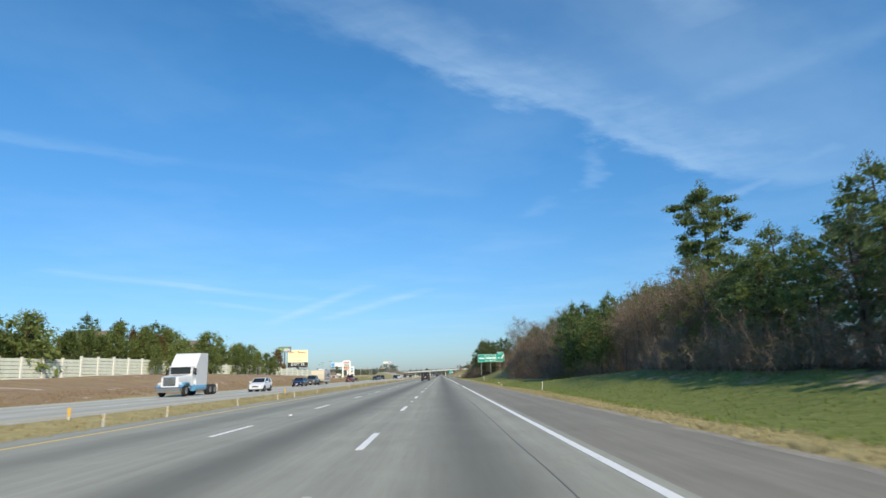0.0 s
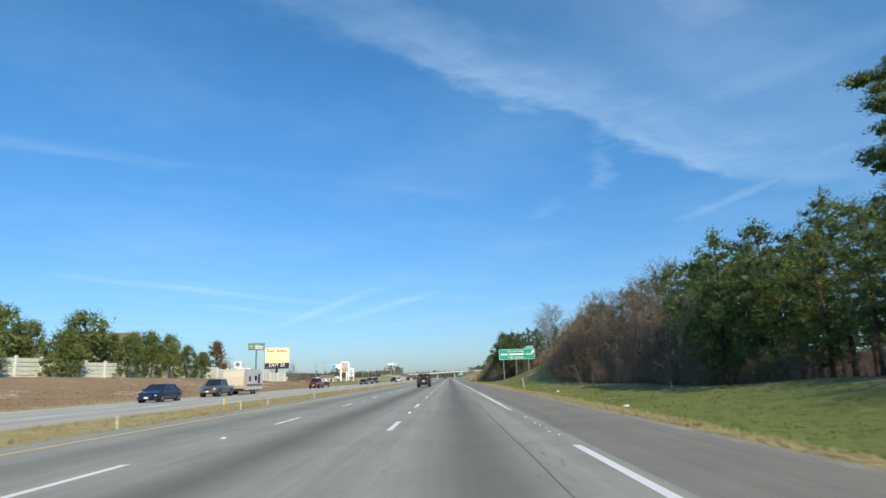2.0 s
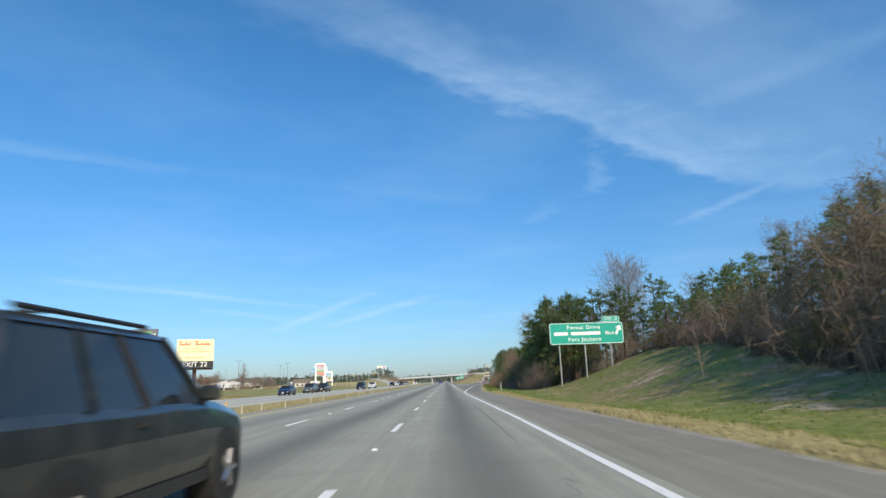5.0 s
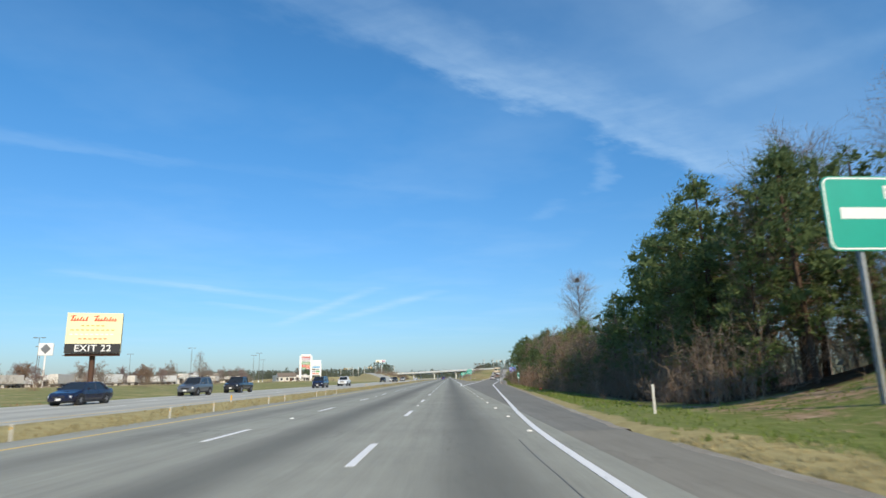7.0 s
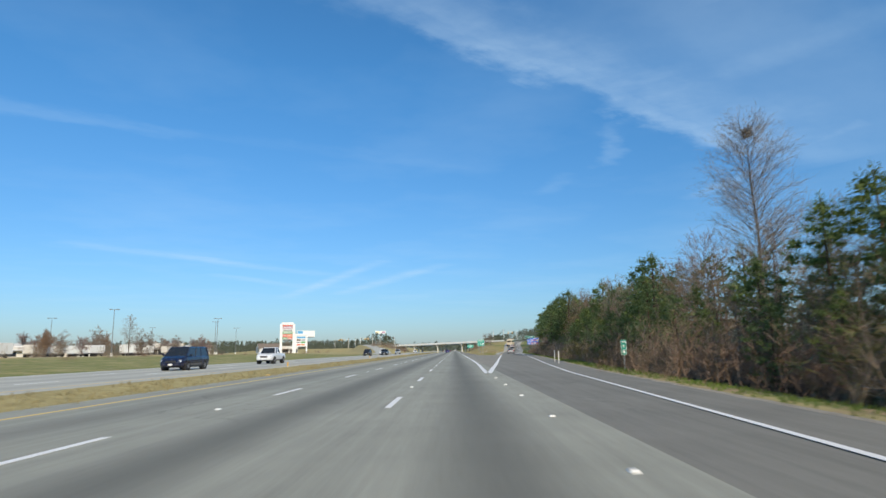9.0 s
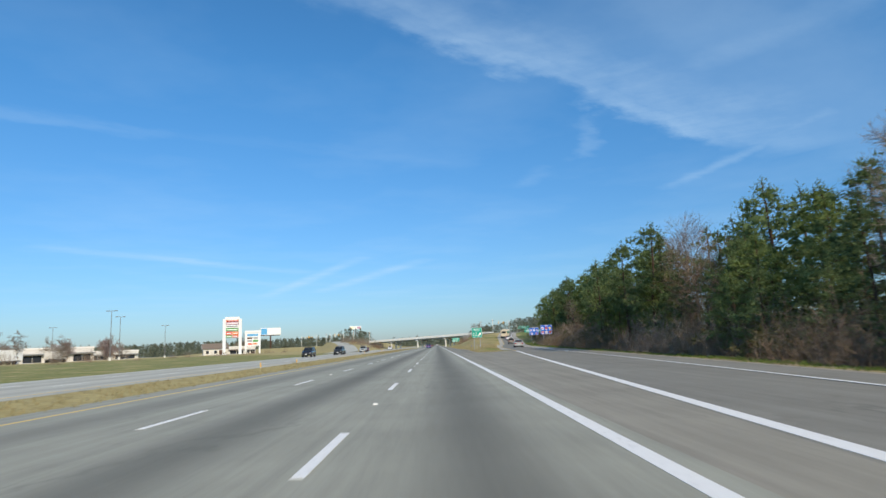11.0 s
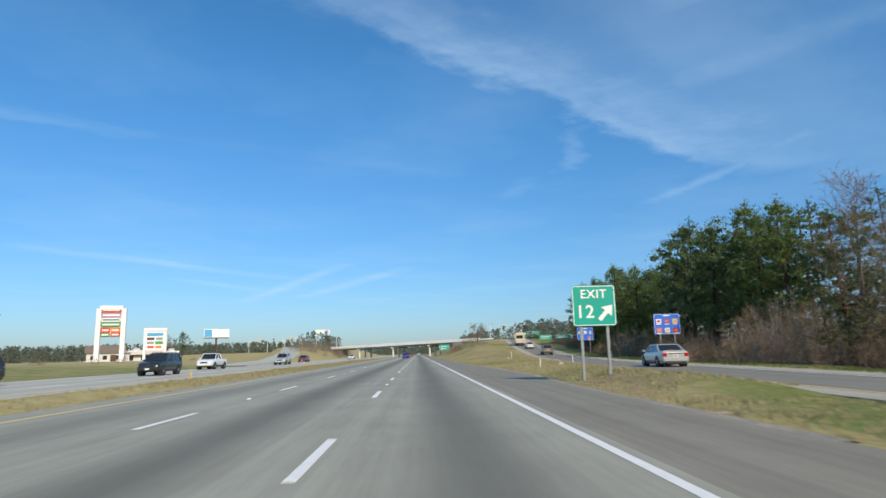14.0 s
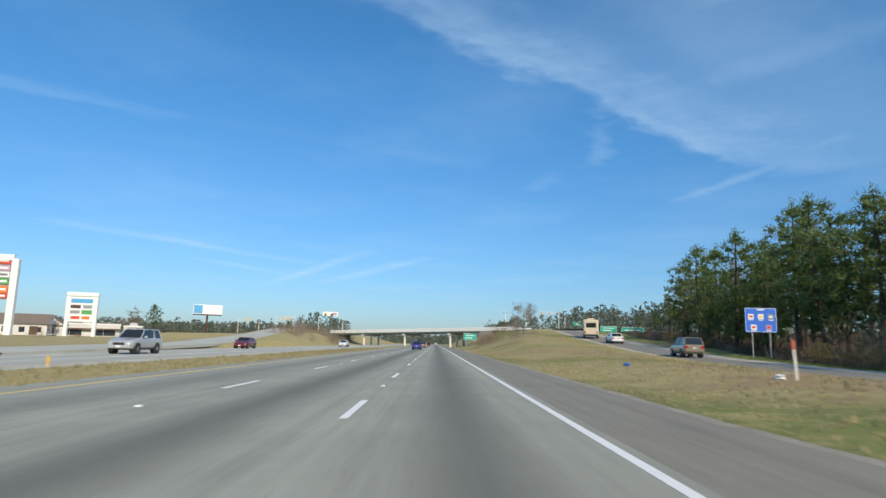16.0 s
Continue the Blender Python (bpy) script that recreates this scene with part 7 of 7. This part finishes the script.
# oncoming traffic
vehicle("white compact hatchback coming the other way", pose(-19.2, 71.0, 0, 0, 0, 180), P_WHITE, **HATCH)
vehicle("navy saloon coming the other way", pose(-22.9, 107.0, 0, 0, 0, 180), P_NAVY, **SEDAN)
vehicle("silver-grey pickup truck towing a caravan", pose(-23.8, 122.2, 0, 0, 0, 180), P_GREY, **PICKUP)
vehicle("dark red pickup truck towing a small open trailer", pose(-23.8, 172.6, 0, 0, 0, 180), P_RED, **PICKUP)
vehicle("dark blue saloon coming the other way", pose(-23.2, 233.0, 0, 0, 0, 180), P_NAVY, **SEDAN)
vehicle("silver-grey sport utility vehicle coming the other way", pose(-24.2, 254.0, 0, 0, 0, 180), P_GREY, name="suv", category="SUV", **SUV)
vehicle("black pickup truck coming the other way", pose(-23.9, 266.0, 0, 0, 0, 180), P_BLACK, **PICKUP)
vehicle("dark blue van coming the other way", pose(-20.2, 295.5, 0, 0, 0, 180), P_NAVY, **VAN)
vehicle("white pickup truck coming the other way", pose(-20.0, 318.0, 0, 0, 0, 180), P_WHITE, **PICKUP)
vehicle("black sport utility vehicle coming the other way", pose(-22.8, 417.5, 0, 0, 0, 180), P_BLACK, name="suv", category="SUV", **SUV)
vehicle("dark green off-roader coming the other way", pose(-20.0, 436.0, 0, 0, 0, 180), P_DKGREEN, name="suv", category="SUV", **SUV)
vehicle("white crew-cab pickup truck coming the other way", pose(-23.2, 458.5, 0, 0, 0, 180), P_WHITE, **PICKUP)
vehicle("silver-blue sport utility vehicle coming the other way", pose(-20.6, 485.0, 0, 0, 0, 180), P_SILVER, name="suv", category="SUV", **SUV)
vehicle("dark red saloon coming the other way", pose(-24.0, 522.0, 0, 0, 0, 180), P_RED, **SEDAN)
vehicle("white saloon far off coming the other way", pose(-20.2, 585.0, 0, 0, 0, 180), P_WHITE, **SEDAN)

# traffic on the ramp
rr = lambda y: math.degrees(math.atan2(exit_l(y - 4) - exit_l(y + 4), 8))
vehicle("champagne and grey pickup-bodied SUV climbing the ramp", pose(25.3, 497.5, ramp_z(497.5), 0, 0, rr(497)), P_TAN, name="suv", category="SUV", **SUV)
vehicle("white saloon climbing the ramp", pose(28.3, 531.0, ramp_z(531) + 0.02, 2.4, 0, rr(531)), P_WHITE, **SEDAN)

bus = thing("bus", "cream coach climbing the ramp, seen from behind", "bus", m=pose(29.3, 549.0, ramp_z(549) + 0.02, 2.6, 0, -13))
M_CREAM = plain("cream_paint", (0.66, 0.58, 0.44), 0.45, vary=0.1)
part("body", boxed(-1.25, 1.25, -4.5, 4.5, 0.45, 3.25, bevel=0.14), M_CREAM, bus)
part("rear_window", boxed(-0.85, 0.85, -4.53, -4.47, 1.9, 2.7, bevel=0.02), M_CGLASS, bus)
for s in (-1, 1):
    for k in range(6):
        part("side_window", boxed(s * 1.25 - 0.02, s * 1.25 + 0.02, -3.9 + k * 1.35, -2.75 + k * 1.35, 1.8, 2.65), M_CGLASS, bus)
    part("tail_light", boxed(s * 1.0 - 0.12, s * 1.0 + 0.12, -4.54, -4.48, 0.95, 1.2), M_TAIL, bus)
    for wy in (-2.8, 2.9):
        wheel(bus, s * 1.12, wy, 0.48, 0.28, s)
part("bumper", boxed(-1.2, 1.2, -4.62, -4.4, 0.45, 0.75, bevel=0.05), M_TRIMK, bus)
part("roof_unit", boxed(-0.6, 0.6, -3.0, -1.2, 3.24, 3.5, bevel=0.06), M_CREAM, bus)

# caravan behind the pickup
cv = thing("caravan", "white and beige travel caravan on the opposite carriageway", "caravan", m=pose(-23.8, 130.8, 0, 0, 0, 180))
sec = [(-3.6, 0.62, 2.75), (-3.45, 0.55, 2.95), (3.0, 0.55, 2.95), (3.55, 0.75, 2.7), (3.75, 1.1, 2.1)]
part("body", loft([[(-1.22, y, a), (1.22, y, a), (1.22, y, b), (-1.22, y, b)] for y, a, b in sec]), P_WHITE, cv)
part("front_cap", loft([[(-1.24, y, a), (1.24, y, a), (1.24, y, b), (-1.24, y, b)] for y, a, b in ((2.6, 0.54, 2.97), (3.02, 0.54, 2.97), (3.58, 0.74, 2.72), (3.78, 1.1, 2.12))]), M_CREAM, cv, "beige front cap")
for s in (-1, 1):
    for y0, y1, z0, z1 in ((1.2, 1.8, 1.55, 2.15), (-1.2, -0.4, 1.6, 2.2), (-2.4, -1.7, 1.3, 2.4)):
        part("window", boxed(s * 1.22 - 0.03, s * 1.22 + 0.03, y0, y1, z0, z1, bevel=0.01), M_CGLASS, cv)
    part("stripe", boxed(s * 1.22 - 0.015, s * 1.22 + 0.015, -3.4, 2.6, 0.95, 1.2), P_TAN, cv, "grey-brown stripe")
    for wy in (-0.7, 0.25):
        wheel(cv, s * 1.1, wy, 0.36, 0.22, s)
for yy in (-1.5, 1.0):
    part("roof_unit", boxed(-0.4, 0.4, yy - 0.4, yy + 0.4, 2.94, 3.2, bevel=0.06), P_WHITE, cv)
part("drawbar", tubed((0, 3.6, 0.55), (0, 5.2, 0.5), 0.06, 0.05, 6), M_TRIMK, cv)
part("chassis", boxed(-1.0, 1.0, -3.4, 3.4, 0.42, 0.58), M_TRIMK, cv)

# open trailer behind the red pickup
ot = thing("open_trailer", "small dark open utility trailer on the opposite carriageway", "trailer", m=pose(-23.8, 178.5, 0, 0, 0, 180))
part("bed", boxed(-0.95, 0.95, -1.7, 1.5, 0.5, 0.58), M_TRIMK, ot)
for s in (-1, 1):
    part("side_board", boxed(s * 0.95 - 0.03, s * 0.95 + 0.03, -1.7, 1.5, 0.58, 1.15), M_TRIMK, ot)
    wheel(ot, s * 1.08, -0.2, 0.33, 0.2, s)
for y0 in (-1.7, 1.5):
    part("end_board", boxed(-0.95, 0.95, y0 - 0.03, y0 + 0.03, 0.58, 1.15), M_TRIMK, ot)
part("drawbar", tubed((0, 1.5, 0.5), (0, 2.9, 0.5), 0.05, 0.04, 6), M_TRIMK, ot)

# bonneted tractor unit
tk = thing("tractor_unit", "white bonneted lorry tractor with light blue lower panels", "truck", m=pose(-22.6, 58.4, 0, 0, 0, 180))
part("bonnet", loft([section(y, w, 0.75, z, 0.12, 0.95) for y, w, z in ((1.15, 1.02, 1.98), (2.2, 0.9, 1.88), (3.3, 0.8, 1.78), (3.42, 0.76, 1.7))]), P_WHITE, tk)
part("cab", boxed(-1.05, 1.05, -0.4, 1.2, 0.9, 2.75, bevel=0.06), P_WHITE, tk)
part("sleeper", loft([[(-1.2, y, 0.95), (1.2, y, 0.95), (1.2, y, z), (-1.2, y, z)] for y, z in ((-2.2, 3.95), (-0.6, 3.95), (-0.35, 3.85), (0.55, 2.8))]), P_WHITE, tk, "tall white sleeper with roof fairing")
part("windscreen", boxed(-0.93, 0.93, 1.16, 1.24, 2.0, 2.62, bevel=0.02), M_CGLASS, tk)
part("visor", boxed(-1.0, 1.0, 1.2, 1.45, 2.62, 2.72), P_WHITE, tk)
part("grille", boxed(-0.55, 0.55, 3.38, 3.5, 0.95, 1.72, bevel=0.03), M_CHROME, tk)
for k in range(9):
    part("grille_slat", boxed(-0.48 + k * 0.12 - 0.02, -0.48 + k * 0.12 + 0.02, 3.49, 3.52, 1.0, 1.68), M_TRIMK, tk)
part("bumper", boxed(-1.15, 1.15, 3.35, 3.75, 0.4, 0.85, bevel=0.06), M_CHROME, tk, "polished bumper")
for s in (-1, 1):
    part("wing", loft([[(s * 0.75, y, z - 0.12), (s * 1.2, y, z - 0.12), (s * 1.2, y, z), (s * 0.75, y, z)] for y, z in ((1.7, 0.95), (2.1, 1.25), (2.8, 1.25), (3.3, 1.0))]), P_CYAN, tk, "light blue front wing")
    part("headlight", boxed(s * 0.9 - 0.16, s * 0.9 + 0.16, 3.2, 3.38, 1.02, 1.28, bevel=0.03), M_HEAD, tk)
    part("door_window", boxed(s * 1.05 - 0.02, s * 1.05 + 0.02, 0.2, 0.95, 1.95, 2.55), M_CGLASS, tk)
    part("fuel_tank", tubed((s * 0.95, -1.9, 0.75), (s * 0.95, 0.7, 0.75), 0.33, 0.33, 14), P_CYAN, tk, "light blue side tank")
    part("exhaust_stack", tubed((s * 1.1, -2.3, 1.0), (s * 1.1, -2.3, 4.0), 0.08, 0.08, 8), M_CHROME, tk)
    part("mirror", boxed(s * 1.35 - 0.05, s * 1.35 + 0.05, 1.0, 1.15, 1.9, 2.5), M_TRIMK, tk)
    for wy in (2.5, -3.0, -4.2):
        wheel(tk, s * 1.02, wy, 0.5, 0.3 if wy > 0 else 0.5, s)
part("frame_rail", boxed(-0.42, 0.42, -5.0, 3.2, 0.7, 0.95), M_TRIMK, tk)
part("fifth_wheel", boxed(-0.5, 0.5, -4.1, -3.2, 0.95, 1.1, bevel=0.03), M_TRIMK, tk)
for s in (-1, 1):
    part("mudflap", boxed(s * 0.95 - 0.3, s * 0.95 + 0.3, -4.95, -4.9, 0.3, 1.0), P_WHITE, tk)

# litter in the grass
M_LITTER_W = plain("white_plastic", (0.75, 0.75, 0.74), 0.6)
rl = random.Random(14)
for x, y, mt, lab in ((12.4, 459.0, M_LITTER_W, "crumpled white plastic litter in grass"), (11.2, 62.5, M_LITTER_W, "crumpled white plastic litter in grass"), (9.6, 83.5, M_LITTER_W, "crumpled white plastic litter in grass"),
                      (12.5, 118.0, M_LITTER_W, "crumpled white plastic litter in grass"), (11.0, 470.0, M_SIGN_B, "scrap of blue plastic litter in grass"), (10.9, 425.0, M_LITTER_W, "crumpled white plastic litter in grass"),
                      (-9.0, 248.0, M_LITTER_W, "crumpled white plastic litter in grass"), (-10.6, 286.0, M_REFL_Y, "scrap of yellow plastic litter in the median"), (11.2, 258.0, M_BB_R, "small red flag-like litter at the wood")):
    bm = bmesh.new()
    bmesh.ops.create_icosphere(bm, subdivisions=2, radius=0.16)
    for vt in bm.verts:
        vt.co *= rl.uniform(0.6, 1.25)
        vt.co.z *= 0.6
    ob = new("litter", mesh_of(bm, "litter", mt))
    ob.location = (x, y, hills(x, y) + 0.05)
    tagged(ob, lab, "litter", "roadside litter")
